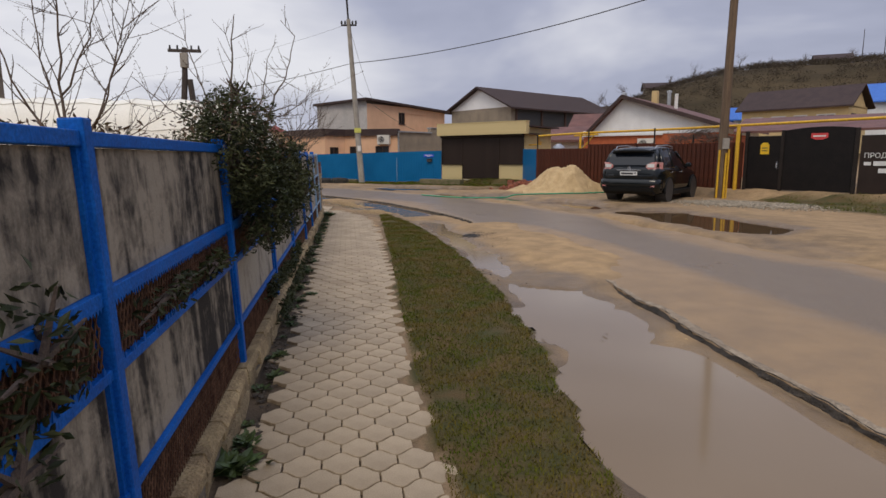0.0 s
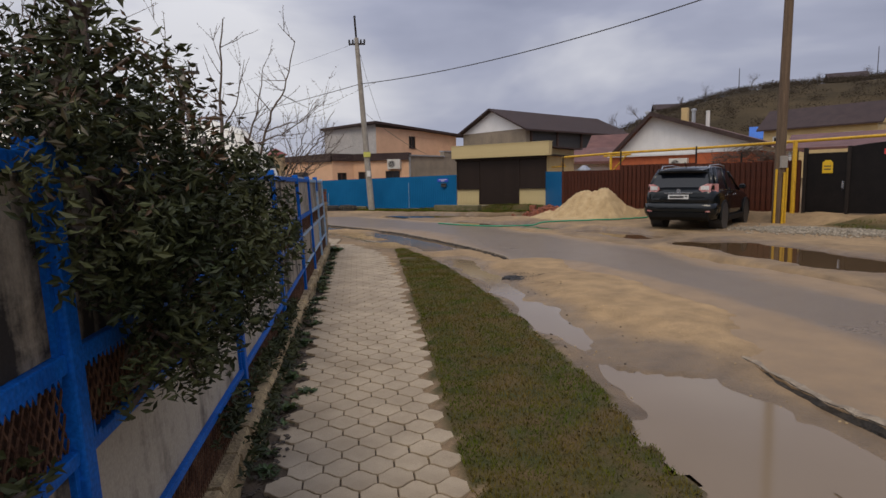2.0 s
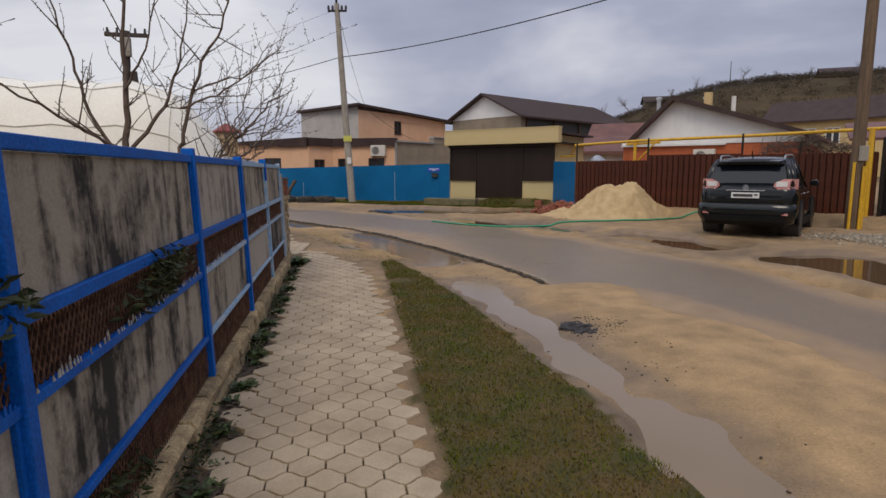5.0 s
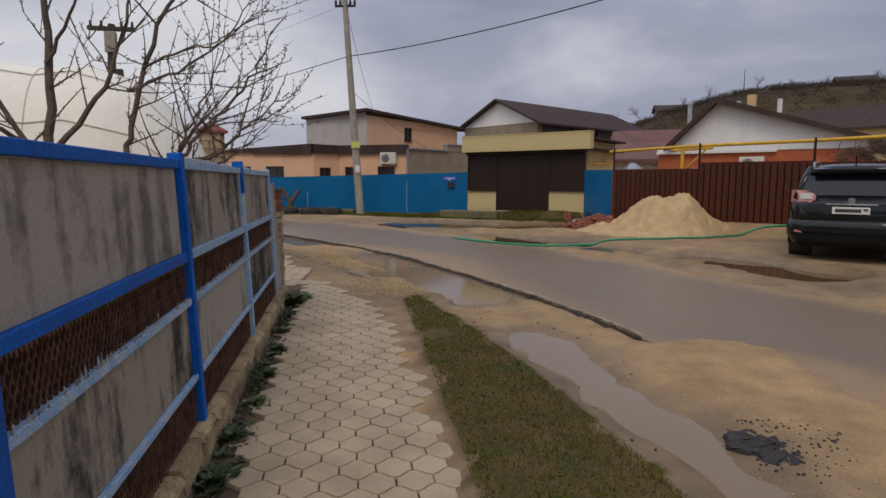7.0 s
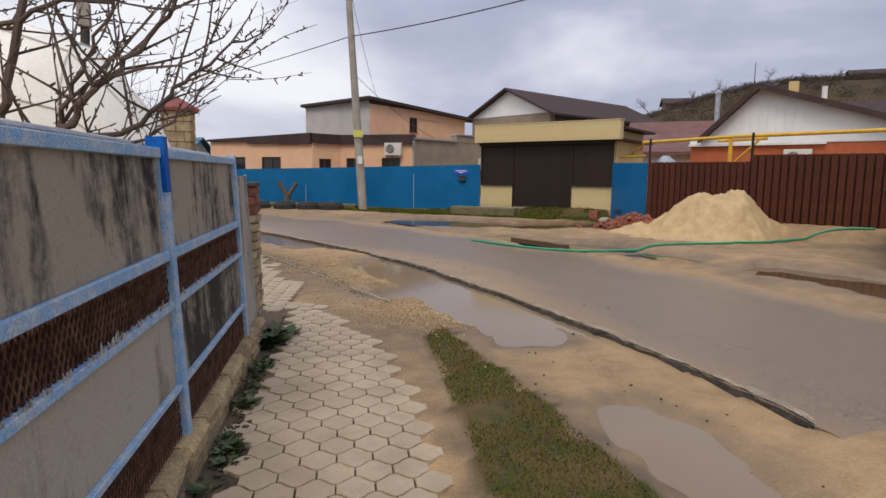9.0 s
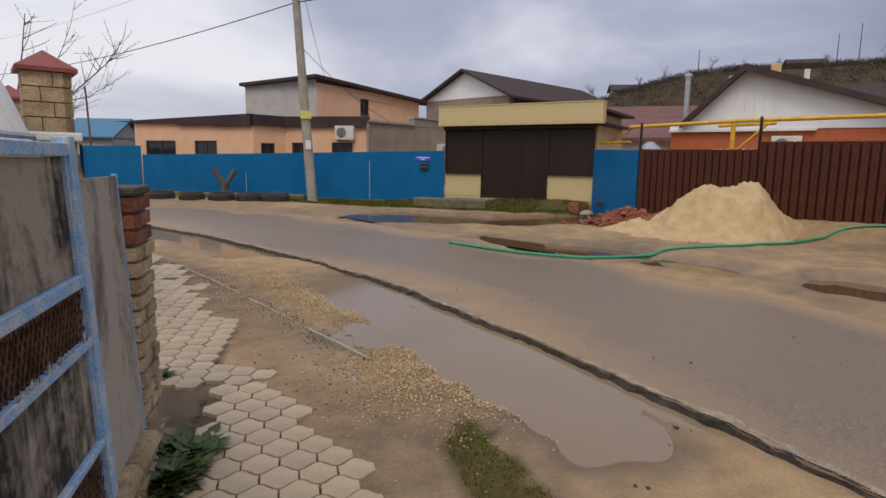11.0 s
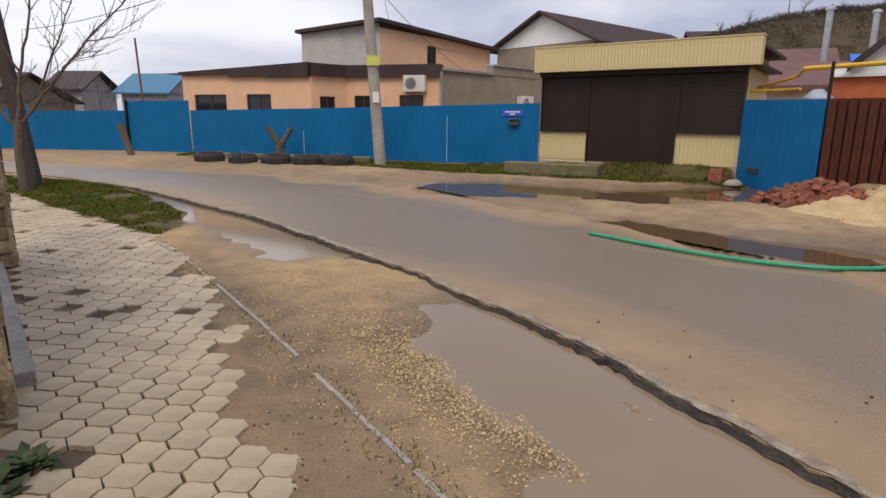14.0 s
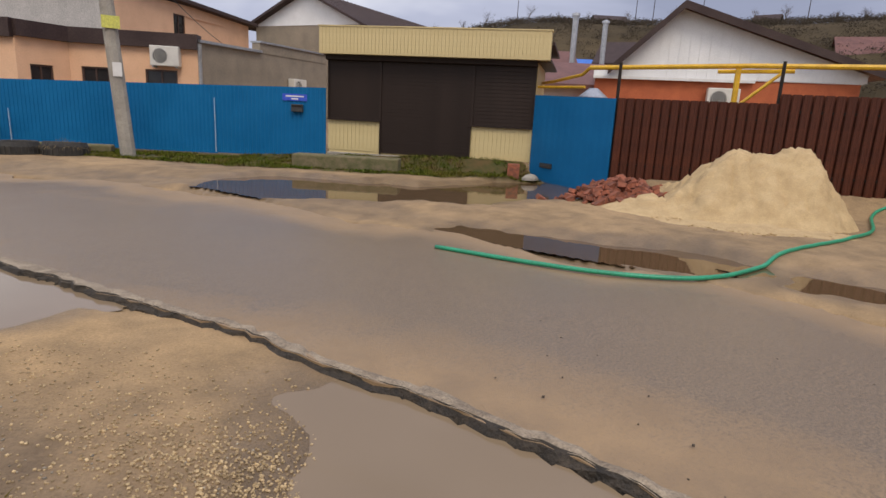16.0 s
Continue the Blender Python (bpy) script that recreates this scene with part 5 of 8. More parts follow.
part("chimney", Shape().span(0.45, 0.75, 2.6, 2.9, 4.0, 4.95), YELLOW_WALL, white, bevel=0.02)
part("vent_pipe", Shape().tube([(1.5, 3.4, 4.0), (1.5, 3.4, 4.8)], 0.09, 10), WHITE_PAINT, white)
part("drip_ledge", Shape().span(-2.15, 2.0, -0.14, -0.035, 2.56, 2.63), WHITE_PAINT, white, "white metal drip ledge")
win = part("window", Shape().span(-0.7, 0.55, -0.02, 0.0, 1.2, 1.92), WINDOW, white)
part("frame", Shape().span(-0.78, 0.63, -0.06, -0.02, 1.92, 2.02), WHITE_PAINT, win)
ac_unit(pose(13.76, 28.5, 1.84, 0, 0, -47) @ pose(1.25, 0, 0))
# dry vine piled on the fence beside the house
vine = thing("dry_vine", "tangled brown leafless vine over the picket fence", "vine")
s = Shape()
vr = random.Random(52)
for _ in range(420):
    u = vr.random()
    p = Vector((12.15 + 1.25 * u + vr.gauss(0, 0.15), 21.3 - 1.7 * u + vr.gauss(0, 0.15), 2.02 + vr.random() * 0.42 * math.sin(0.4 + 2.4 * u)))
    d = Vector((vr.gauss(0.5, 0.6), vr.gauss(-0.6, 0.6), vr.gauss(-0.1, 0.35))).normalized()
    q = p + d * vr.uniform(0.15, 0.5)
    s.tube([p, (p + q) / 2 + Vector((0, 0, vr.uniform(0, 0.08))), q], [0.009, 0.008, 0.004], 3, caps=False)
tagged(part("stem", s, BARK, vine), kind="stuff")

# long brown roof with a white gable and open loft
loft = gable_house("brown_roof_house", "house with dark brown metal roof, white gable and open loft", (9.44, 53.9), (13.26, 47.7), 7.3, 5.6, 0.0, 14.0, WHITE_SIDING, GREY_RENDER, DARK_ROOF, 0.5)
loft_w = math.hypot(13.26 - 9.44, 53.9 - 47.7)
part("loft_opening", Shape().span(loft_w, loft_w + 0.02, 0.5, 13.5, 4.1, 5.45), AC_DARK, loft)
for i in range(5):
    part("loft_post", Shape().span(loft_w + 0.02, loft_w + 0.16, 0.5 + i * 3.2, 0.66 + i * 3.2, 4.0, 5.5), FRAME_BROWN, loft)


# ---- plants ----
def leaf_cloud(shape, centre, radii, count, size, rng, hollow=0.45):
    """Many small folded leaves through an uneven ellipsoid, thicker near its outside."""
    for _ in range(count):
        d = Vector((rng.gauss(0, 1), rng.gauss(0, 1), rng.gauss(0, 1))).normalized()
        r = hollow + (1 - hollow) * rng.random() ** 0.6
        r *= 1 + 0.22 * math.sin(d.x * 5 + centre[1] * 3) * math.cos(d.z * 4 + d.y * 6)
        p = Vector((centre[0] + d.x * radii[0] * r, centre[1] + d.y * radii[1] * r, centre[2] + d.z * radii[2] * r))
        a = Vector((rng.gauss(0, 1), rng.gauss(0, 1), rng.gauss(0, 0.7))).normalized()
        b2 = a.orthogonal().normalized()
        b2 = (Matrix.Rotation(rng.uniform(0, 6.28), 3, a) @ b2)
        s = size * rng.uniform(0.6, 1.35)
        up = a.cross(b2) * s * 0.16
        shape.add([p - a * s, p + b2 * s * 0.36 + up, p + a * s, p - b2 * s * 0.36 + up], [(0, 1, 2), (0, 2, 3)])


def twig_tree(shape, base, height, rng, levels=4, spread=0.75, r0=0.09, lean=(0, 0, 1), split=(2, 4), sides=5, bend=0.22, first=0.28, knots=0.0):
    """A leafless tree: tapering limbs that fork again and again."""
    def grow(p, d, length, r, level):
        n = 4 if level < 2 else 3
        pts, rad = [p], [r]
        q = p.copy()
        dd = d.copy()
        for i in range(n):
            dd = (dd + Vector((rng.gauss(0, bend), rng.gauss(0, bend), rng.gauss(0.05, bend * 0.6)))).normalized()
            q = q + dd * length / n
            pts.append(q.copy())
            rad.append(r * (1 - 0.45 * (i + 1) / n))
        shape.tube(pts, rad, sides if level < 2 else 3, caps=False)
        if knots and level >= 2:
            for k in range(int(length / knots)):
                i = rng.randrange(1, len(pts))
                t = pts[i - 1].lerp(pts[i], rng.random())
                o = Vector((rng.gauss(0, 1), rng.gauss(0, 1), rng.gauss(0.4, 1))).normalized()
                shape.tube([t, t + o * rng.uniform(0.02, 0.055)], [0.006, 0.003], 3, caps=False)
        if level >= levels:
            return
        for k in range(rng.randint(*split) + (1 if level > 0 else 0)):
            i = rng.randrange(max(1, n - 2), n + 1) if k else n
            o = Vector((rng.gauss(0, 1), rng.gauss(0, 1), rng.gauss(0.15, 0.6))).normalized()
            nd = (dd * (1 - spread * 0.55) + o * spread * 0.62).normalized()
            grow(pts[i], nd, length * rng.uniform(0.55, 0.85), max(0.0035, rad[i] * rng.uniform(0.5, 0.75)), level + 1)
    grow(Vector(base), Vector(lean).normalized(), height * first, r0, 0)


def bare_tree(x, y, z, height, seed, label, r0=0.09, levels=4, material=None, group="", **kw):
    t = thing("bare_tree", label, "tree", group)
    s = Shape()
    twig_tree(s, (x, y, z), height, random.Random(seed), levels=levels, r0=r0, **kw)
    part("crown", s, material or BARK, t)
    part("root_flare", Shape().tube([(x, y, z - 0.2), (x, y, z + 0.05), (x, y, z + 0.4)], [r0 * 1.7, r0 * 1.35, r0 * 1.02], 8), material or BARK, t)
    return t


def bush(label, blobs, leaf, material, seed, extra=None):
    b = thing("shrub", label, "bush", "garden shrubs")
    rng = random.Random(seed)
    s = Shape()
    for c, r, n in blobs:
        leaf_cloud(s, c, r, n, leaf, rng)
        for _ in range(n // 160):
            d = Vector((rng.gauss(0, 1), rng.gauss(0, 1), rng.gauss(0.2, 1))).normalized()
            k = rng.uniform(0.98, 1.22)
            leaf_cloud(s, (c[0] + d.x * r[0] * k, c[1] + d.y * r[1] * k, c[2] + d.z * r[2] * k), (0.05, 0.05, 0.06), 26, leaf, rng, 0.1)
    part("foliage", s, material, b)
    if extra:
        s = Shape()
        for c, r, n in extra:
            leaf_cloud(s, c, r, n, leaf, rng, 0.7)
        part("young_leaves", s, LEAF_RED, b, "reddish young leaves")
    s = Shape()
    c0 = blobs[0][0]
    for c, r, n in blobs:
        s.tube([(c0[0] - 0.5, c0[1], 0.0), ((c0[0] + c[0]) / 2 - 0.3, (c0[1] + c[1]) / 2, c[2] * 0.55), (c[0], c[1], c[2] + r[2] * 0.4)], [0.03, 0.022, 0.008], 5)
        for k in range(7):
            d = Vector((rng.gauss(0, 1), rng.gauss(0, 1), rng.gauss(0.3, 1))).normalized()
            s.tube([c, (c[0] + d.x * r[0] * 1.05, c[1] + d.y * r[1] * 1.05, c[2] + d.z * r[2] * 1.05)], [0.012, 0.004], 4)
    part("stem", s, BARK, b)
    return b


bush("dense dark evergreen shrub hanging over the blue fence",
     [((-0.72, 4.15, 1.45), (0.36, 0.50, 0.30), 6200), ((-0.50, 4.22, 1.25), (0.24, 0.38, 0.30), 4800), ((-0.70, 3.95, 1.70), (0.24, 0.32, 0.18), 2600),
      ((-0.46, 4.40, 1.36), (0.20, 0.34, 0.26), 3000), ((-0.92, 4.6, 1.42), (0.36, 0.45, 0.22), 2200), ((-0.64, 3.85, 1.86), (0.10, 0.13, 0.10), 160), ((-0.55, 4.15, 1.0), (0.14, 0.28, 0.12), 800)],
     0.016, LEAF, 3, [((-0.72, 4.05, 1.62), (0.36, 0.45, 0.26), 900), ((-0.95, 4.6, 1.52), (0.4, 0.5, 0.22), 700)])
bush("loose reddish-green garden shrub behind the fence",
     [((-1.7, 4.8, 1.45), (0.5, 0.7, 0.22), 260), ((-2.4, 5.6, 1.52), (0.6, 0.8, 0.24), 260), ((-2.7, 4.6, 1.6), (0.4, 0.5, 0.24), 150)], 0.030, LEAF, 8,
     [((-1.7, 4.8, 1.52), (0.55, 0.7, 0.22), 300), ((-2.4, 5.6, 1.6), (0.7, 0.8, 0.26), 300), ((-2.7, 4.6, 1.66), (0.4, 0.5, 0.24), 110)])
bush("narrow-leaved shoots growing through the blue fence",
     [((-0.72, 2.6, 0.94), (0.035, 0.6, 0.06), 160), ((-0.70, 3.3, 0.93), (0.04, 0.3, 0.07), 160), ((-0.70, 1.5, 1.02), (0.05, 0.26, 0.20), 150), ((-0.70, 1.35, 0.8), (0.05, 0.2, 0.12), 70)], 0.024, LEAF, 12)


def weed(x, y, z, r, n, seed):
    """A low tuft of leaves."""
    rng = random.Random(seed)
    s = Shape()
    for _ in range(n):
        a = rng.uniform(0, 6.28)
        l2 = r * rng.uniform(0.5, 1.1)
        p = Vector((x + rng.gauss(0, r * 0.3), y + rng.gauss(0, r * 0.3), z))
        d = Vector((math.cos(a), math.sin(a), rng.uniform(0.2, 0.9))).normalized()
        w = Vector((-math.sin(a), math.cos(a), 0)) * l2 * 0.2
        q = p + d * l2 * 0.55
        e = p + d * l2 - Vector((0, 0, l2 * 0.12))
        s.add([p, q + w, e, q - w], [(0, 1, 2), (0, 2, 3)])
    return thing("weed", "small green weed tuft at the foot of the plinth", "weed", "weeds along the plinth", shape=s, material=WEED)


rng = random.Random(31)
for k in range(32):
    weed(-0.57 + rng.uniform(-0.03, 0.06), 3.4 + k * 0.37 + rng.uniform(-0.1, 0.1), -0.005, rng.uniform(0.04, 0.08), rng.randint(20, 50), 900 + k)
for y, r, n in ((2.85, 0.13, 110), (3.1, 0.09, 60), (4.5, 0.07, 40), (5.4, 0.06, 40), (6.25, 0.08, 60), (6.9, 0.07, 50), (7.9, 0.09, 70), (8.6, 0.06, 40), (9.3, 0.08, 60), (10.0, 0.1, 70),
                (10.7, 0.11, 90), (11.2, 0.12, 110), (11.7, 0.1, 90), (12.2, 0.09, 70), (12.8, 0.1, 80), (13.5, 0.09, 70), (14.1, 0.1, 80), (14.8, 0.09, 60), (15.5, 0.17, 240), (15.75, 0.16, 200)):
    weed(-0.56 + rng.uniform(-0.04, 0.04), y, -0.005, r, n, int(y * 100))
for x, y, r, n in ((-1.72, 18.2, 0.17, 200), (-1.62, 18.5, 0.12, 120), (-0.42, 6.55, 0.07, 50), (-0.88, 16.95, 0.10, 80)):
    weed(x, y, -0.005, r, n, int(y * 77))
# creepers along the plinth top and through the rails
for k, (y0, y1, x, z, n) in enumerate(((6.0, 7.6, -0.66, 0.27, 420), (5.8, 6.6, -0.68, 0.33, 200), (7.4, 8.6, -0.67, 0.25, 160), (8.6, 9.4, -0.70, 1.02, 200), (7.3, 7.7, -0.70, 1.12, 90), (6.9, 7.3, -0.69, 0.62, 50), (4.9, 5.8, -0.66, 0.36, 260), (5.0, 6.4, -0.60, 0.12, 420), (6.2, 8.2, -0.61, 0.10, 520), (7.0, 8.4, -0.68, 0.34, 300), (8.4, 9.6, -0.60, 0.06, 160), (8.3, 9.3, -0.70, 0.95, 220), (6.2, 7.2, -0.70, 0.95, 160), (10.4, 11.2, -0.57, 0.03, 110), (12.2, 13.0, -0.57, 0.03, 120), (13.8, 15.0, -0.57, 0.03, 150))):
    s = Shape()
    leaf_cloud(s, (x, (y0 + y1) / 2, z), (0.06, (y1 - y0) / 2, 0.09), n, 0.026, random.Random(70 + k), 0.1)
    thing("creeper", "trailing dark green creeper on the fence plinth", "creeper", "creepers", shape=s, material=LEAF)


def limb_tree(label, trunk, limbs, seed, twig=1.0, material=None, dense=0.5):
    """A leafless tree of laid-out limbs, with forking side twigs and spurs along them."""
    t = thing("bare_tree", label, "tree")
    rng = random.Random(seed)
    part("trunk", Shape().tube(trunk, [0.11, 0.085, 0.075][:len(trunk)], 9), material or BARK, t)

    def side(s, p, d, length, r, level):
        n = 3
        pts, q, dd = [p], p.copy(), d.copy()
        for i in range(n):
            dd = (dd + Vector((rng.gauss(0, 0.11), rng.gauss(0, 0.11), rng.gauss(0.07, 0.09)))).normalized()
            q = q + dd * length / n
            pts.append(q.copy())
        s.tube(pts, [r, r * 0.8, r * 0.6, r * 0.35], 4, caps=False)
        for k in range(int(length / 0.05)):
            i = rng.randrange(0, n)
            c = pts[i].lerp(pts[i + 1], rng.random())
            o = Vector((rng.gauss(0, 1), rng.gauss(0, 1), rng.gauss(0.3, 1))).normalized()
            s.tube([c, c + o * rng.uniform(0.015, 0.04)], [0.005, 0.0035], 3, caps=False)
        if level:
            for k in range(rng.randint(2, 3)):
                i = rng.randrange(1, n + 1)
                o = Vector((rng.gauss(0, 1), rng.gauss(0, 1), rng.gauss(0.25, 0.7))).normalized()
                side(s, pts[i], (dd * 0.6 + o * 0.6).normalized(), length * rng.uniform(0.5, 0.8), r * 0.6, level - 1)

    for pts, r0 in limbs:
        pts = [Vector(p) for p in pts]
        s = Shape()
        fine = []
        for a, b2 in zip(pts, pts[1:]):
            for i in range(5):
                fine.append(a.lerp(b2, i / 5) + Vector((rng.gauss(0, 0.012), rng.gauss(0, 0.012), rng.gauss(0, 0.012))))
        fine.append(pts[-1])
        k = len(fine)
        s.tube(fine, [0.62 * r0 * (1 - 0.82 * i / k) for i in range(k)], 7, caps=False)
        for i in range(2, k):
            for _ in range(2 if i < k - 1 else 3):
                if rng.random() < dense:
                    o = Vector((rng.gauss(0, 1), rng.gauss(0, 1), rng.gauss(0.35, 0.8))).normalized()
                    d = (fine[i] - fine[i - 1]).normalized()
                    side(s, fine[i], (d * 0.55 + o * 0.75).normalized(), rng.uniform(0.25, 0.85) * twig, min(0.010, r0 * (0.30 - 0.12 * i / k)), 1 if rng.random() < 0.42 else 0)
        part("limb", s, material or BARK, t)
    return t


limb_tree("leafless fruit tree with knobbly spurs behind the fence", [(-2.6, 14.3, -0.1), (-2.57, 14.3, 0.8), (-2.55, 14.28, 1.75)], [
    ([(-2.55, 14.28, 1.7), (-2.52, 14.3, 2.67), (-2.54, 14.3, 3.3), (-2.4, 14.3, 4.6)], 0.072),
    ([(-2.5, 14.28, 1.75), (-2.07, 14.3, 2.3), (-1.86, 14.3, 2.9), (-1.72, 14.3, 3.7)], 0.046),
    ([(-2.02, 14.3, -0.1), (-1.96, 14.3, 1.5), (-1.87, 14.3, 1.95), (-1.6, 14.3, 2.9), (-1.33, 14.3, 3.3), (-1.1, 14.3, 4.2)], 0.060),
    ([(-1.98, 14.2, 1.35), (-1.35, 13.85, 1.60), (-1.02, 13.8, 1.68), (-0.81, 13.8, 1.9), (-0.59, 13.85, 2.06), (-0.4, 13.95, 2.26)], 0.034),
    ([(-1.97, 14.2, 1.2), (-1.45, 13.7, 1.55), (-1.2, 13.5, 1.68), (-1.05, 13.5, 1.9), (-0.78, 13.5, 2.14), (-0.6, 13.45, 2.4), (-0.48, 13.4, 2.65)], 0.038),
    ([(-1.3, 13.55, 1.62), (-1.15, 13.5, 1.92), (-1.0, 13.5, 2.2), (-0.85, 13.6, 2.7)], 0.022),
    ([(-1.86, 14.3, 2.3), (-1.4, 14.2, 2.45), (-0.95, 14.1, 2.75), (-0.7, 14.0, 3.1)], 0.026),
    ([(-1.75, 14.3, 2.5), (-1.35, 14.1, 2.62), (-1.0, 14.0, 2.68), (-0.6, 14.0, 3.0)], 0.022),
    ([(-2.56, 14.27, 1.5), (-2.95, 14.2, 2.2), (-3.1, 14.1, 3.0), (-3.4, 14.1, 4.0)], 0.046),
    ([(-2.55, 14.2, 1.7), (-2.9, 13.7, 2.0), (-3.6, 13.2, 2.5), (-4.2, 13.0, 3.1)], 0.038),
    ([(-2.54, 14.28, 2.5), (-2.2, 14.1, 3.0), (-2.0, 14.0, 3.8)], 0.03),
    ([(-1.45, 13.75, 1.5), (-1.0, 13.75, 1.62), (-0.85, 13.7, 1.68), (-0.66, 13.7, 1.86), (-0.48, 13.7, 2.05)], 0.018),
], 5, 0.95, dense=0.30)
limb_tree("leafless garden tree with upright twigs", [(-4.3, 10.2, -0.1), (-4.3, 10.2, 0.8), (-4.3, 10.2, 1.6)], [
    ([(-4.3, 10.2, 1.5), (-4.3, 10.2, 2.6), (-4.2, 10.1, 4.4)], 0.05),
    ([(-4.3, 10.2, 1.4), (-3.7, 10.1, 2.2), (-3.3, 10.0, 3.4)], 0.04),
    ([(-4.3, 10.2, 1.5), (-4.9, 10.2, 2.4), (-5.3, 10.2, 3.8)], 0.04),
    ([(-4.3, 10.2, 1.2), (-3.6, 10.4, 1.75), (-2.9, 10.5, 2.2)], 0.03),
    ([(-4.3, 10.2, 2.4), (-4.0, 10.6, 3.4), (-3.8, 10.7, 4.4)], 0.03),
    ([(-4.3, 10.2, 1.8), (-4.6, 10.3, 3.0), (-4.7, 10.3, 4.6)], 0.03),
    ([(-3.9, 10.15, 1.9), (-3.5, 10.2, 2.9), (-3.0, 10.2, 3.9)], 0.026),
], 17, 1.3, dense=0.6)
limb_tree("leafless roadside tree with spreading fine twigs", [(-6.4, 28.6, -0.1), (-6.42, 28.6, 0.7), (-6.35, 28.6, 1.35)], [
    ([(-6.35, 28.6, 1.3), (-6.2, 28.6, 2.2), (-5.9, 28.6, 3.3), (-5.7, 28.6, 4.7)], 0.062),
    ([(-6.3, 28.6, 1.3), (-5.7, 28.6, 2.0), (-5.0, 28.6, 2.8), (-4.3, 28.6, 3.5), (-3.9, 28.6, 3.9)], 0.052),
    ([(-6.38, 28.6, 1.2), (-7.0, 28.6, 2.0), (-7.6, 28.6, 3.1), (-7.9, 28.6, 4.2)], 0.052),
    ([(-5.9, 28.6, 1.9), (-5.3, 28.4, 3.0), (-4.8, 28.3, 4.2)], 0.036),
    ([(-6.2, 28.6, 1.7), (-5.6, 28.2, 1.9), (-5.2, 28.0, 2.3), (-4.9, 27.9, 2.5)], 0.028),
    ([(-6.2, 28.6, 2.2), (-6.6, 28.4, 3.2), (-6.8, 28.3, 4.5)], 0.036),
    ([(-5.0, 28.6, 2.8), (-4.5, 28.6, 2.9), (-4.1, 28.6, 3.2)], 0.022),
], 33, 1.25)

for k, (x, z, y0, y1) in enumerate(((-0.95, 1.565, 12.0, 15.3), (-1.02, 1.60, 12.4, 15.5))):
    stored = thing("stored_pipe", "long grey pipe lying on hooks behind the fence", "pipe", "stored pipes")
    part("tube", Shape().tube([(x, y0, z), (x, y1, z - 0.01)], 0.022, 10), GALV, stored)
    for y in (y0 + 0.5, y1 - 0.5):
        part("hook", Shape().tube([(x, y, z - 0.025), (x + 0.08, y, z - 0.06), (FENCE_X - 0.02, y, z - 0.06)], 0.006, 5), BLACK_STEEL, stored)

# ---- grass ----
def blades(name, label, polys, per_m2, hgt, material, seed, keep=0.5, wide=1.0):
    rng = np.random.RandomState(seed)
    s = Shape()
    for poly in polys:
        p = np.array(poly)
        lo2, hi2 = p.min(0), p.max(0)
        lo2 = np.maximum(lo2, [-20, -1.5])
        n = int((hi2 - lo2).prod() * per_m2)
        xy = rng.uniform(lo2, hi2, (n, 2))
        ok = inside(xy[:, 0], xy[:, 1], poly) & (wave(xy[:, 0], xy[:, 1], 3.0, seed + 1) + 0.5 * wave(xy[:, 0], xy[:, 1], 11, seed + 2) > rng.uniform(-1.4, 1.0, n) * keep - 1.6 * max(0.0, 0.5 - keep))
        xy = xy[ok]
        z = ground_height(xy[:, 0], xy[:, 1])[0]
        for (x, y), h in zip(xy, z):
            a, l2, w = rng.uniform(0, 6.28), hgt * rng.uniform(0.4, 1.3), rng.uniform(0.0025, 0.005) * wide
            dx, dy = math.cos(a), math.sin(a)
            t = rng.uniform(0.3, 1.3)
            s.add([(x - dy * w, y + dx * w, h - 0.004), (x + dy * w, y - dx * w, h - 0.004), (x + dx * l2 * t, y + dy * l2 * t, h + l2 * 0.75)], [(0, 1, 2)])
    ob = thing(name, label, "grass", kind="stuff")
    ob2 = part("blades", s, material, ob)
    tagged(ob2, kind="stuff")


blades("verge_grass", "short patchy green and brown verge grass", TURF[:1], 5400, 0.026, GRASS, 81, -0.28)
blades("edging_grass", "thin dry grass tufts along the edging strip", [[(0.5, 16.9), (-0.24, 18.5), (-0.8, 19.8), (-2.5, 23.2), (-2.36, 23.3), (-0.62, 19.9), (0.0, 18.6), (0.7, 17.0)]], 900, 0.035, GRASS, 97, 1.1, 1.2)
blades("corner_grass", "short green grass beside the pavement bend", TURF[1:2], 2600, 0.05, GRASS_GREEN, 85, 0.15, 1.8)
blades("bank_grass", "short olive grass along the blue fence foot", TURF[2:3], 1500, 0.07, GRASS_GREEN, 89, 0.25, 2.4)
blades("gate_grass", "short green grass in front of the dark gate", TURF[3:4], 260, 0.07, GRASS_GREEN, 93, 0.4, 2.0)

# ---- poles and wires ----
pole = thing("utility_pole", "leaning grey concrete utility pole with insulators", "pole", at=Matrix.Translation((0.0, 0.0018, 0.037)) @ Matrix.Diagonal((0.975, 0.975, 0.975, 1)))
part("shaft", Shape().tube([(0.78, 33.70, -0.1), (0.55, 33.78, 3.6), (0.24, 33.9, 8.9)], [0.17, 0.15, 0.11], 10), CONCRETE, pole)
part("mast", Shape().tube([(0.24, 33.9, 8.8), (0.18, 33.92, 9.9)], 0.05, 8), BLACK_STEEL, pole)
part("crossarm", Shape().span(-0.42, 0.42, -0.04, 0.04, 8.55, 8.63, pose(0.26, 33.85, 0, 0, 0, -12)), BLACK_STEEL, pole)
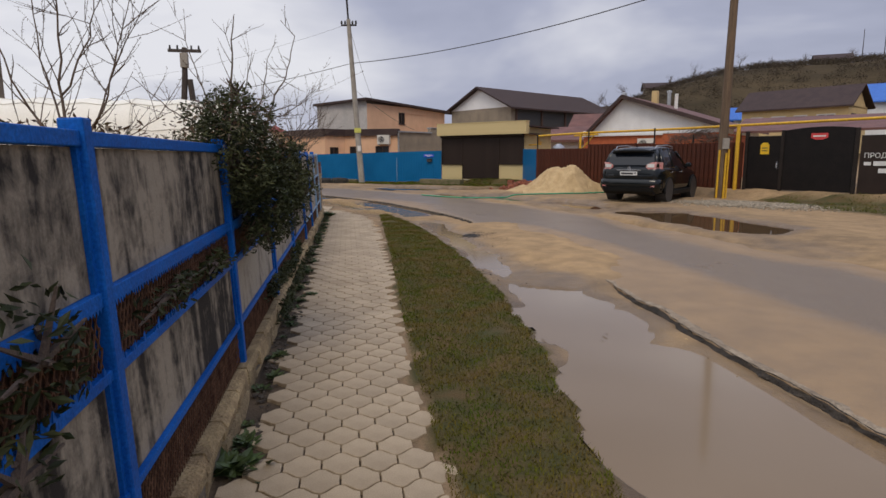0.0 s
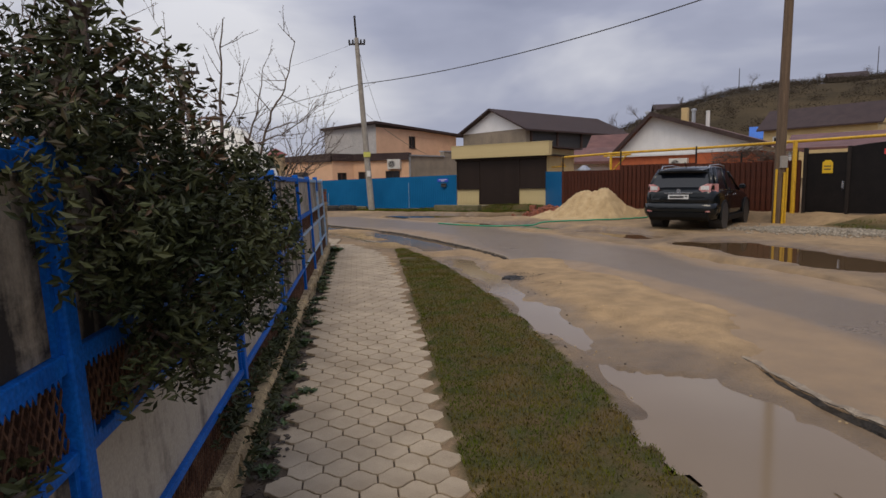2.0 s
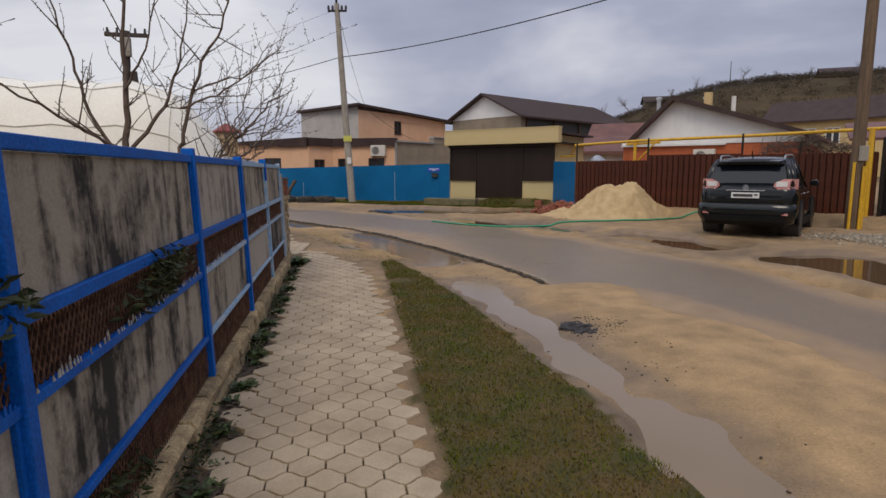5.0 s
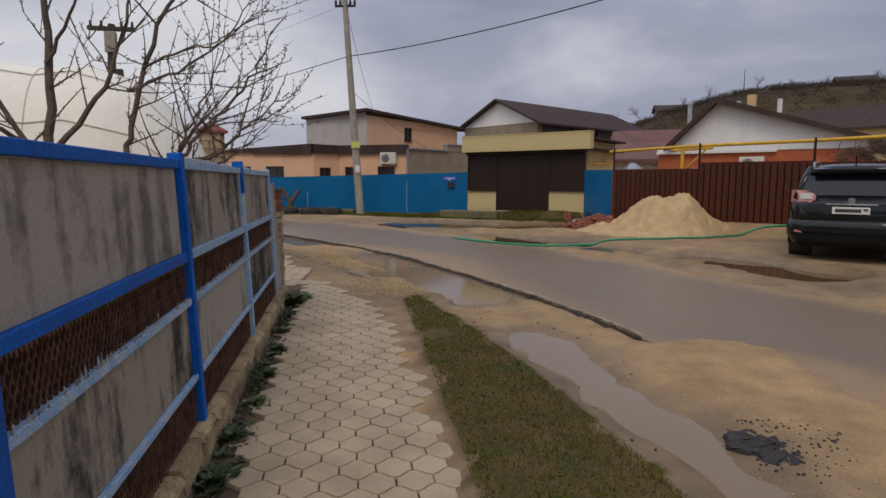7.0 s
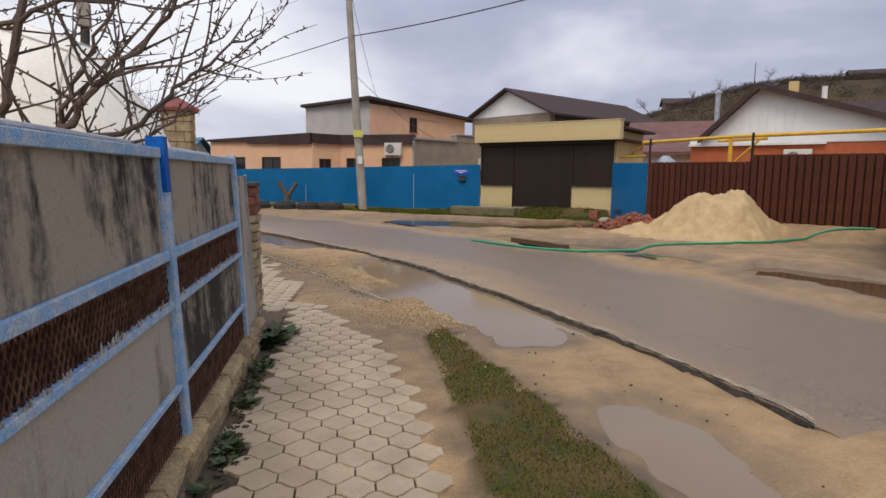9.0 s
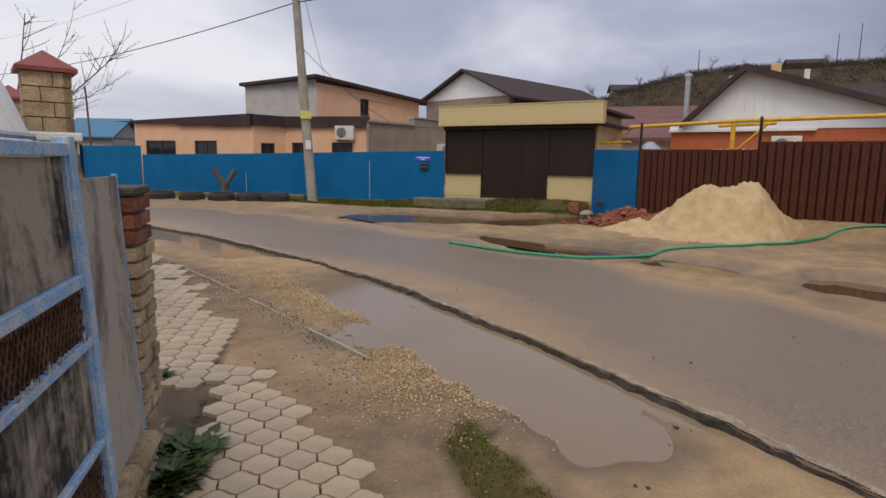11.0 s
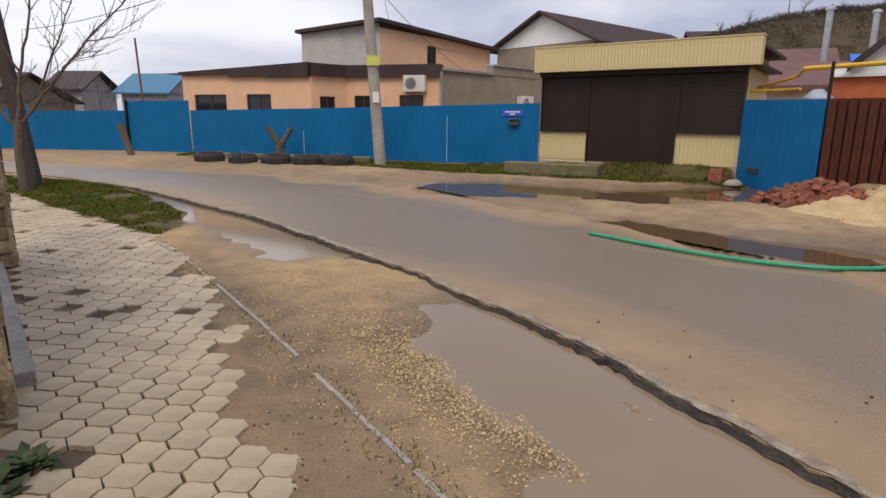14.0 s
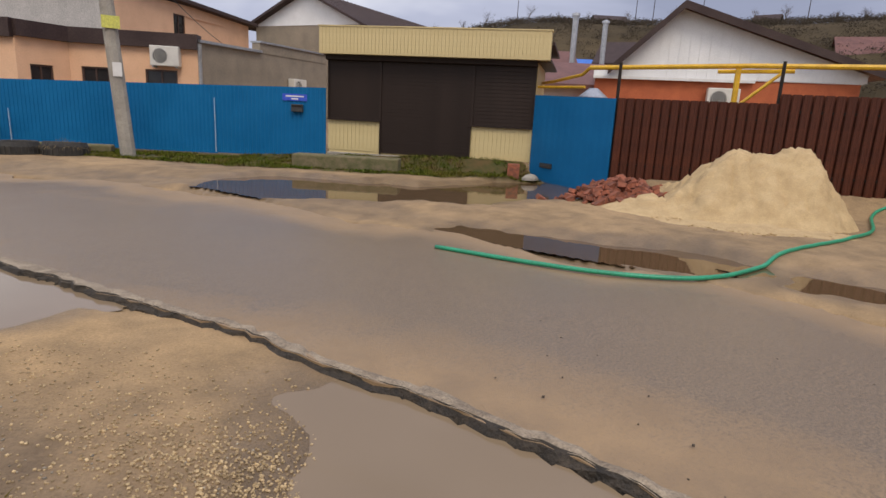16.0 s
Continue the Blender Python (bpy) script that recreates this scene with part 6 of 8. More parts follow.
for dx in (-0.38, -0.2, 0.2, 0.38):
    part("insulator", Shape().tube([(0.26 + dx, 33.85 - dx * 0.2, 8.62), (0.26 + dx, 33.85 - dx * 0.2, 8.70), (0.26 + dx, 33.85 - dx * 0.2, 8.82)], [0.03, 0.06, 0.04], 8), AC_DARK, pole)
part("insulator", Shape().tube([(0.18, 33.92, 9.9), (0.18, 33.92, 10.0)], 0.06, 8), AC_DARK, pole)
part("tag", Shape().span(-0.18, 0.18, -0.185, -0.17, 2.86, 3.12, pose(0.60, 33.76, 0)), surf("yellow_notice", (0.62, 0.60, 0.12), (0.5, 0.5, 0.12), 12, 60, 0.7, 0.0), pole, "yellow paper notice")
part("tag", Shape().span(-0.09, 0.09, -0.185, -0.17, 1.85, 2.15, pose(0.66, 33.74, 0)), WHITE_PAINT, pole, "torn white notice")

wood = thing("wooden_pole", "weathered brown wooden pole braced by yellow steel stakes", "pole")
part("shaft", Shape().tube([(12.3, 18.2, 0.1), (12.34, 18.2, 4.0), (12.4, 18.2, 9.2)], [0.15, 0.135, 0.11], 10), WOOD_POLE, wood)
for dx, dy, top in ((-0.17, -0.1, 1.72), (0.02, -0.19, 1.62), (0.17, -0.1, 1.75)):
    part("stake", Shape().tube([(12.3 + dx, 18.2 + dy, 0.1), (12.32 + dx, 18.2 + dy, top)], 0.034, 8), YELLOW_PIPE, wood, "yellow painted steel stake")
part("meter_box", Shape().span(12.22, 12.44, 18.02, 18.08, 1.75, 2.1), CONCRETE, wood, bevel=0.01)

apole = thing("braced_pole", "dark braced wooden pole carrying a transformer bracket", "pole", at=pose(0.74, -0.9, -0.97))
part("leg", Shape().tube([(-8.5, 30.2, 0), (-7.95, 30.2, 6.2), (-7.9, 30.2, 7.4)], [0.16, 0.13, 0.11], 8), DARK_POLE, apole)
part("leg", Shape().tube([(-7.2, 30.2, 0), (-7.75, 30.2, 6.0)], [0.16, 0.13], 8), DARK_POLE, apole)
part("crossarm", Shape().span(-8.6, -7.2, 30.12, 30.28, 7.2, 7.32), DARK_POLE, apole)
part("bracket", Shape().span(-8.08, -7.74, 30.0, 30.2, 6.5, 7.15), CONCRETE, apole, bevel=0.03)
for dx in (-0.62, -0.3, 0.3, 0.62):
    part("insulator", Shape().tube([(-7.9 + dx, 30.2, 7.32), (-7.9 + dx, 30.2, 7.5)], [0.05, 0.035], 8), AC_DARK, apole)


def wire(p, q, sag, r=0.012, label="thin dark overhead wire"):
    p, q = Vector(p), Vector(q)
    pts = [p.lerp(q, i / 24) - Vector((0, 0, sag * 4 * (i / 24) * (1 - i / 24))) for i in range(25)]
    return thing("overhead_wire", label, "wire", "overhead wires", shape=Shape().tube(pts, r, 5), material=AC_DARK)


wire((0.35, 32.99, 6.47), (12.4, 18.2, 7.35), 0.45, 0.020)
wire((0.35, 32.99, 6.47), (-20, 59, 6.6), 0.5, 0.018)
wire((0.2, 33.05, 8.47), (-20, 59, 8.6), 0.5, 0.006)
wire((0.25, 33.0, 8.52), (2.0, 45.0, 5.6), 0.3, 0.010)
wire((0.49, 32.96, 5.1), (4.5, 40.0, 3.3), 0.2, 0.010)

# ---- gas pipe ----
gas = thing("gas_pipe", "yellow overhead gas pipe on yellow posts", "pipe")
part("main", Shape().tube([(8.75, 26.75, 2.47), (9.85, 23.95, 2.50), (11.7, 21.35, 2.52), (13.3, 18.85, 2.56), (16.6, 14.3, 2.66), (19.5, 9.5, 2.75)], 0.045, 8), YELLOW_PIPE, gas)
part("support", Shape().tube([(13.28, 18.8, 0.2), (13.28, 18.8, 2.58)], 0.065, 8), YELLOW_PIPE, gas)
part("support", Shape().tube([(9.75, 24.15, 0.4), (9.75, 24.15, 2.45)], 0.05, 8), YELLOW_PIPE, gas)
part("bracket", Shape().tube([(9.75, 24.15, 1.75), (10.1, 23.55, 2.40)], 0.03, 6), YELLOW_PIPE, gas)
part("bracket", Shape().tube([(9.6, 24.45, 2.40), (10.2, 23.4, 2.42)], 0.035, 6), YELLOW_PIPE, gas)
part("branch", Shape().tube([(8.75, 26.75, 2.47), (8.9, 27.1, 2.35), (9.3, 28.4, 2.25), (9.9, 29.6, 2.25)], 0.035, 8), YELLOW_PIPE, gas)
part("branch", Shape().tube([(9.0, 27.1, 2.1), (8.9, 28.2, 2.1), (8.75, 28.6, 2.1)], 0.03, 8), YELLOW_PIPE, gas)

for x, y, h, r in ((17.6, 36.5, 5.45, 0.115), (22.3, 39.3, 5.95, 0.125)):
    f = thing("metal_flue", "tall shiny galvanised flue pipe", "flue", "boiler flues")
    part("pipe", Shape().tube([(x, y, 0.4), (x, y, h)], r, 12), GALV, f, smooth=False)
    part("cowl", Shape().tube([(x, y, h), (x, y, h + 0.1), (x, y, h + 0.16)], [r * 1.5, r * 1.4, 0.02], 12), GALV, f)
tank = thing("silver_tank", "small silver cylindrical tank behind the fence", "tank", shape=Shape().tube([(10.2, 28.0, 0.4), (10.2, 28.0, 1.95), (10.2, 28.0, 2.15)], [0.34, 0.34, 0.1], 16), material=GALV)

# ---- dark gate with signs ----
m, length = along((13.50, 18.60), (14.98, 15.68), 0.0)
dgate = thing("dark_gate", "dark brown arched metal gate with a wicket door", "gate", at=m)
wick = 1.15
part("wicket", Shape().span(0.06, wick, -0.03, 0.02, 0.42, 2.18), DARK_METAL, dgate, bevel=0.01)
out = [(wick + 0.05, 0.42), (length - 0.06, 0.42)] + [(length - 0.06 - (length - wick - 0.11) * i / 10, 2.2 + 0.22 * math.sin(math.pi * (0.25 + 0.55 * i / 10))) for i in range(11)]
part("leaf", Shape().prism(out, 0.04, pose(0, -0.03, 0)), DARK_METAL, dgate, bevel=0.008)
for x in (0.0, wick + 0.02, length):
    part("gate_post", Shape().span(x - 0.05, x + 0.05, -0.06, 0.06, 0.2, 2.35), BLACK_STEEL, dgate, bevel=0.01)
part("handle", Shape().tube([(wick - 0.1, -0.09, 1.15), (wick - 0.1, -0.09, 1.3)], 0.02, 6).span(wick - 0.13, wick - 0.07, -0.05, -0.03, 1.1, 1.35), CHROME, dgate, "metal door handle")
sign = thing("yellow_sign", "small yellow enamel sign with an arched top", "sign", at=m @ pose(0.62, -0.045, 1.58))
part("plate", Shape().prism([(-0.14, 0), (0.14, 0), (0.14, 0.3), (0.07, 0.38), (-0.07, 0.38), (-0.14, 0.3)], 0.01), YELLOW_SIGN, sign)
part("mark", Shape().span(-0.09, 0.09, -0.006, 0.0, 0.10, 0.13).span(-0.09, 0.09, -0.006, 0.0, 0.19, 0.22), INK, sign)
sign = thing("red_sign", "small red and white enamel sign on the gate", "sign", at=m @ pose(2.25, -0.045, 2.02))
part("plate", Shape().prism([(-0.24, 0.06), (-0.1, 0.0), (0.1, 0.0), (0.24, 0.06), (0.24, 0.2), (-0.24, 0.2)], 0.01), RED_SIGN, sign)
part("mark", Shape().span(-0.18, 0.18, -0.006, 0.0, 0.09, 0.13), WHITE_PAINT, sign)
m2, len2 = along((15.03, 15.58), (15.72, 14.15), 0.0)
board = thing("notice_wall", "dark sheet panel with white painted sale notice", "sign", at=m2)
part("panel", Shape().span(0, len2, -0.02, 0.03, 0.4, 2.12), SHUTTER, board)


def lettering(text, size, owner, m, material):
    c = bpy.data.curves.new("lettering", "FONT")
    c.body, c.size, c.extrude = text, size, 0.004
    tmp = bpy.data.objects.new("lettering", c)
    scene.collection.objects.link(tmp)
    bpy.context.view_layer.update()
    me = bpy.data.meshes.new_from_object(tmp)
    bpy.data.objects.remove(tmp)
    me.materials.clear()
    me.materials.append(material)
    ob = new("lettering", me)
    ob.parent = owner
    ob.matrix_basis = m
    return ob


lettering("ПРОДАЮ", 0.20, board, pose(0.10, -0.026, 1.46, 90), WHITE_PAINT)
part("bars", Shape().span(0.12, 0.30, -0.027, -0.021, 1.24, 1.34).span(0.36, 0.92, -0.027, -0.021, 1.23, 1.36).span(0.5, 0.95, -0.027, -0.021, 1.02, 1.15), WHITE_PAINT, board)
m3, len3 = along((15.78, 14.0), (18.2, 8.0), 0.0)
sidef = thing("dark_side_fence", "dark brown sheet fence beyond the notice", "fence")
part("panel", Shape().span(0, len3, 0, 0.03, 0.3, 2.0, m3), SHUTTER, sidef)
kerb = thing("leaning_slab", "pale concrete slab leaning in the grass", "slab", shape=Shape().prism([(-0.3, 0), (0.3, 0), (0.42, 0.75), (0.2, 0.78)], 0.12, pose(12.5, 10.9, 0.22, -12, 0, -35)), material=CONCRETE, bevel=0.02)
porch = thing("porch_roof", "low grey-brown porch roof behind the gate", "roof")
part("roof", Shape().add([(14.2, 20.4, 2.35), (19.0, 14.6, 2.35), (21.5, 17.0, 3.0), (16.5, 23.0, 3.0), (14.2, 20.4, 2.43), (19.0, 14.6, 2.43), (21.5, 17.0, 3.08), (16.5, 23.0, 3.08)], [(3, 2, 1, 0), (4, 5, 6, 7), (0, 1, 5, 4), (1, 2, 6, 5), (2, 3, 7, 6), (3, 0, 4, 7)]), RED_ROOF, porch)
for p in ((14.4, 20.4), (16.6, 17.7), (18.8, 15.0)):
    part("post", Shape().tube([(*p, 0.2), (*p, 2.38)], 0.05, 8), WHITE_PAINT, porch)

# street-name plate and mail box on the blue fence
m, _ = along((0.6, 34.65), (4.98, 31.66), 0.0)
plate = thing("street_plate", "small blue street-name plate on the fence", "sign", at=m @ pose(4.55, -0.02, 1.52))
part("plate", Shape().span(-0.30, 0.30, -0.012, 0.0, 0, 0.16), SIGN_BLUE, plate)
part("bars", Shape().span(-0.22, 0.22, -0.017, -0.012, 0.09, 0.12).span(-0.08, 0.08, -0.017, -0.012, 0.03, 0.06), WHITE_PAINT, plate)
mail = thing("mail_box", "small dark blue mail box under the street plate", "mail box", at=m @ pose(4.62, -0.02, 1.26))
part("box", Shape().span(-0.14, 0.14, -0.1, 0, 0, 0.18), AC_DARK, mail, bevel=0.012)
part("flap", Shape().span(-0.12, 0.12, -0.112, -0.1, 0.12, 0.16), BLACK_STEEL, mail)

# ---- sand heap, bricks, hose, block, tyres, stumps ----
s = Shape()
N = 130
rings = []
heap_m = pose(8.60, 22.55, 0, 0, 0, -52)
for i in range(N + 1):
    ring = []
    for j in range(N + 1):
        x, y = -2.7 + 5.0 * i / N, -2.0 + 3.7 * j / N
        sides = (1.03 + 0.05 * math.sin(x * 5), 1.6 * (1.08 - x), 0.86 * (x + 1.80), 1.0 * (y + 1.28), 0.95 * (1.2 - y), 1.6 * (1.2 - 0.75 * x + 0.66 * y), 0.9 * (1.75 + 0.6 * x + 0.8 * y))
        k = 0.05
        hgt = max(0.0, -k * math.log(sum(math.exp(-max(-2.0, v) / k) for v in sides)))
        p = Vector((x, y, 0))
        hgt = max(hgt, 0.30 * max(0.0, 1 - math.hypot((x + 1.7) / 0.9, (y + 0.5) / 0.8)), 0.10 * max(0.0, 1 - math.hypot((x + 0.4) / 1.9, (y + 1.3) / 0.75)))
        fall = min(1.0, hgt * 3)
        hgt += (0.07 * noise.noise(p * 2.1) + 0.05 * noise.noise(p * 4.5) + 0.045 * noise.noise(p * 9.5) + 0.045 * noise.noise(p * 23)) * fall
        gully = abs(noise.noise(Vector((x * 3.1, y * 0.9, 4.0))))
        hgt -= 0.07 * max(0.0, 0.12 - gully) / 0.12 * fall * min(1.0, max(0.0, 1.1 - hgt) * 3)
        ring.append((x, y, hgt - 0.035))
    rings.append(ring)
flat = [heap_m @ Vector((x, y, 0)) for ring in rings for x, y, z in ring]
lift = ground_height(np.array([p.x for p in flat]), np.array([p.y for p in flat]))[0]
lift = iter([float(v) for v in lift])
rings = [[(x, y, z + next(lift)) for x, y, z in ring] for ring in rings]
s.loft(rings, closed=False)
heap = thing("sand_mound", "heap of damp yellow sand beside the picket fence", "sand pile", shape=s, material=SAND, smooth=True, at=heap_m)
rng = random.Random(44)


def scatter(name, label, category, centre, radii, count, size, material, seed, flat=1.0, heap_h=0.0, cube=False, angle=0.0, zoff=0.0):
    """Loose stones or bricks over an ellipse, lying on the ground or heaped."""
    r = np.random.RandomState(seed)
    s = Shape()
    ca, sa = math.cos(radians(angle)), math.sin(radians(angle))
    uv = r.normal(0, 0.45, (count, 2)) if heap_h else np.stack([np.sqrt(r.uniform(0, 1, count)) * np.cos(t := r.uniform(0, 6.283, count)), np.sqrt(r.uniform(0, 1, count)) * np.sin(t)], -1)
    xs = centre[0] + uv[:, 0] * radii[0] * ca - uv[:, 1] * radii[1] * sa
    ys = centre[1] + uv[:, 0] * radii[0] * sa + uv[:, 1] * radii[1] * ca
    zs = ground_height(xs, ys)[0]
    for x, y, z, (u, v) in zip(xs, ys, zs, uv):
        k = size * r.uniform(0.55, 1.5)
        h = heap_h * max(0, 1 - math.hypot(u, v) * 0.85) * r.uniform(0.5, 1)
        m = pose(x, y, z + h + k * 0.22 * flat + zoff, r.uniform(-35, 35) if heap_h else r.uniform(-12, 12), r.uniform(-35, 35) if heap_h else 0, r.uniform(0, 360))
        if cube:
            s.box((0, 0, 0), (k * 2 * r.uniform(0.5, 1), k, k * 0.6), m)
        else:
            pts = [(k * a * r.uniform(0.35, 0.6), k * b2 * r.uniform(0.3, 0.5), k * c * r.uniform(0.2, 0.4) * flat) for c in (-1, 1) for a, b2 in ((-1, -1), (1, -1), (1, 1), (-1, 1))]
            s.add([m @ Vector(p) for p in pts], [(3, 2, 1, 0), (4, 5, 6, 7), (0, 1, 5, 4), (1, 2, 6, 5), (2, 3, 7, 6), (3, 0, 4, 7)])
    ob = thing(name, label, category, kind="stuff")
    tagged(part("pieces", s, material, ob), kind="stuff")


scatter("brick_heap", "heap of broken red bricks beside the sand", "bricks", (7.35, 24.35), (0.95, 0.62), 620, 0.085, BRICK_RED, 3, heap_h=0.40, cube=True, angle=-50)
scatter("white_gravel", "flattened heap of pale gravel beside the car", "gravel", (11.2, 15.4), (1.9, 1.0), 5200, 0.032, PEBBLE_WHITE, 4, heap_h=0.09, angle=-60)
scatter("yellow_gravel", "yellow gravel spilled along the pavement edging", "gravel", (0.33, 19.1), (0.46, 1.7), 7000, 0.0098, PEBBLE, 5, heap_h=0.006, angle=26)
scatter("yellow_gravel", "yellow gravel spread beside the puddle", "gravel", (1.0, 16.6), (0.75, 1.0), 5200, 0.0098, PEBBLE, 6, heap_h=0.006, angle=20)
scatter("yellow_gravel", "loose gravel along the road edge", "gravel", (0.1, 19.6), (0.9, 2.6), 2200, 0.009, PEBBLE, 7, angle=26)
scatter("mud_clods", "dark mud clods scattered on the wet verge", "mud", (2.1, 8.0), (0.5, 2.6), 46, 0.014, CLOD, 8)
scatter("mud_clods", "dark mud clods scattered on the sandy verge", "mud", (1.9, 13.2), (0.6, 3.0), 44, 0.013, CLOD, 9)
scatter("dirt_crumbs", "small dark crumbs on the wet asphalt", "mud", (3.0, 18.0), (1.3, 3.4), 40, 0.011, CLOD, 10, angle=25, zoff=0.125)
scatter("verge_pebbles", "small pale pebbles on the wet sandy verge", "pebbles", (2.3, 7.5), (0.7, 6.0), 260, 0.010, PEBBLE, 21)
scatter("verge_pebbles", "small pale pebbles on the damp dirt", "pebbles", (0.2, 18.6), (0.8, 3.4), 500, 0.008, PEBBLE_WHITE, 22, angle=25)
scatter("sand_clumps", "crumbled sand and grit round the mound's foot", "sand", (7.45, 22.3), (1.3, 0.8), 500, 0.026, SAND, 23, angle=-52)
scatter("litter_leaves", "fallen leaves and twigs on the dirt", "leaves", (-0.1, 17.5), (0.5, 1.6), 260, 0.011, CLOD, 12, flat=0.5, angle=22)
scatter("joint_debris", "dark leaf debris along the plinth foot", "leaves", (-0.55, 9.0), (0.10, 7.5), 900, 0.024, CLOD, 13, flat=0.3, zoff=0.014)

# black patch of broken asphalt
s = Shape()
pts = [(2.18 + 0.26 + 0.27 * math.cos(a) * (1 + 0.10 * math.sin(3 * a + 1) + 0.07 * math.sin(7 * a)), 11.1 + 0.25 * math.sin(a) * (1 + 0.1 * math.sin(4 * a) + 0.07 * math.sin(9 * a))) for a in [6.2832 * i / 40 for i in range(40)]]
rng = random.Random(3)
n = len(pts)
cx, cy = 2.44, 11.1
rings = [[(cx + (x - cx) * k + rng.uniform(-0.02, 0.02), cy + (y - cy) * k + rng.uniform(-0.02, 0.02), h + rng.uniform(-0.010, 0.012)) for x, y in pts] for k, h in ((1.05, -0.04), (0.95, -0.004), (0.8, 0.006), (0.6, 0.002), (0.4, 0.012), (0.2, 0.006), (0.05, 0.01))]
s.loft(rings)
thing("asphalt_lump", "broken black lump of asphalt on the verge", "asphalt", shape=s, material=TAR)

scatter("asphalt_crumbs", "black crumbs of broken asphalt round the lump", "asphalt", (2.45, 11.08), (0.40, 0.34), 110, 0.010, TAR, 15)
scatter("asphalt_crumbs", "scattered dark crumbs on the damp sand", "asphalt", (2.45, 10.3), (0.4, 0.8), 30, 0.011, TAR, 16)
hose_pts = [(2.82, 22.95), (3.3, 22.1), (3.75, 21.45), (4.3, 21.0), (4.8, 20.85), (5.7, 20.95), (6.4, 21.05), (7.2, 21.05), (8.0, 21.08), (8.8, 21.2), (9.7, 21.6), (10.4, 21.9), (11.2, 21.2)]
hp = resample(hose_pts, 90)
hz = np.maximum(ground_height(hp[:, 0], hp[:, 1])[0], 0.03) + 0.022
for i, (x, y) in enumerate(hp):
    d_heap = math.hypot((x - 8.55) / 1.9, (y - 22.55) / 1.7)
    hz[i] += 0.06 * max(0, 1 - d_heap)
thing("garden_hose", "long green rubber hose lying across the sand", "hose", shape=Shape().tube([(x, y, z) for (x, y), z in zip(hp, hz)], 0.024, 8), material=HOSE_GREEN, smooth=True)

m, length = along((3.62, 30.15), (5.45, 28.75), 0.0)
thing("concrete_block", "long low mossy concrete block on the grass", "block", shape=Shape().span(0, length, -0.02, 0.42, -0.05, 0.42), material=MOSS_CONCRETE, at=m, bevel=0.03)
thing("brick_stack", "small stack of red bricks by the puddle", "bricks", shape=Shape().span(-0.13, 0.13, -0.12, 0.12, 0, 0.32), material=BRICK_RED, at=pose(7.75, 27.75, 0.10, 0, 0, -40), bevel=0.015)
thing("stone_lump", "pale lump of rubble by the blue panel", "rubble", shape=Shape().loft([[(0.22 * k * math.cos(a) * (1 + 0.3 * math.sin(3 * a)), 0.15 * k * math.sin(a), z) for a in [6.283 * i / 10 for i in range(10)]] for k, z in ((1, 0), (1, 0.05), (0.6, 0.11), (0.1, 0.13))]), material=CONCRETE, at=pose(8.0, 27.45, 0.10, 0, 0, 20))


def tyre(x, y, r, tilt, dead):
    t = thing("tyre_planter", "half-buried worn tyre used as a planter" + (" with dead grass" if dead else ""), "tyre", "tyre planters", at=pose(x, y, 0.06, tilt, 0, -33))
    s = Shape()
    rings = [[((r - d_out + 0.0) * math.cos(a), (r - d_out) * math.sin(a), hh) for d_out, hh in ((0.02, 0.0), (0.0, 0.22), (0.05, 0.33), (0.14, 0.32), (0.16, 0.22))] for a in [6.283 * i / 24 for i in range(25)]]
    s.loft(rings, closed=False)
    part("tread", s, RUBBER, t)
    s = Shape()
    for i in range(24):
        a = 6.283 * i / 24
        s.box((0, 0, 0), (0.02, 0.03, 0.2), pose(math.cos(a) * r, math.sin(a) * r, 0.14, 0, 0, math.degrees(a)))
    part("lug", s, RUBBER, t)
    part("soil", Shape().add([((r - 0.1) * math.cos(6.283 * i / 16), (r - 0.1) * math.sin(6.283 * i / 16), 0.24) for i in range(16)], [tuple(range(16))]), GROUT, t)
    if dead:
        s = Shape()
        q = random.Random(int(x * 10))
        for _ in range(700):
            a, d = q.uniform(0, 6.283), r * math.sqrt(q.random())
            px, py = d * math.cos(a), d * math.sin(a)
            e = (px * q.uniform(1.0, 1.5), py * q.uniform(1.0, 1.5), 0.1 + q.uniform(0.02, 0.34) * (1.2 - d / r * 0.7))
            s.add([(px - 0.006, py, 0.24), (px + 0.006, py, 0.24), e], [(0, 1, 2)])
        tagged(part("dead_grass", s, DRY_GRASS, t), kind="stuff")


for x, y, r, dead in ((-4.25, 34.75, 0.42, False), (-3.2, 34.1, 0.40, True), (-2.2, 33.75, 0.42, False), (-1.3, 33.45, 0.42, False), (-0.45, 33.25, 0.46, True)):
    tyre(x, y, r, random.Random(int(x * 9)).uniform(-8, 8), dead)
m, length = along((-5.0, 36.1), (0.45, 33.6), 0.0)
thing("low_border", "low mossy concrete border behind the tyres", "border", shape=Shape().span(0, length, 0.0, 0.3, -0.1, 0.3), material=MOSS_CONCRETE, at=m, bevel=0.04)
st = thing("pollard_stump", "forked pollarded tree stump by the blue fence", "stump")
part("trunk", Shape().tube([(-2.3, 35.6, 0), (-2.28, 35.6, 0.45), (-2.25, 35.6, 0.62)], [0.16, 0.13, 0.14], 8), BARK, st)
part("limb", Shape().tube([(-2.27, 35.6, 0.55), (-2.5, 35.6, 0.9), (-2.62, 35.6, 1.12)], [0.10, 0.09, 0.10], 7), BARK, st)
part("limb", Shape().tube([(-2.25, 35.6, 0.55), (-2.05, 35.6, 0.85), (-1.9, 35.6, 1.08)], [0.10, 0.08, 0.09], 7), BARK, st)
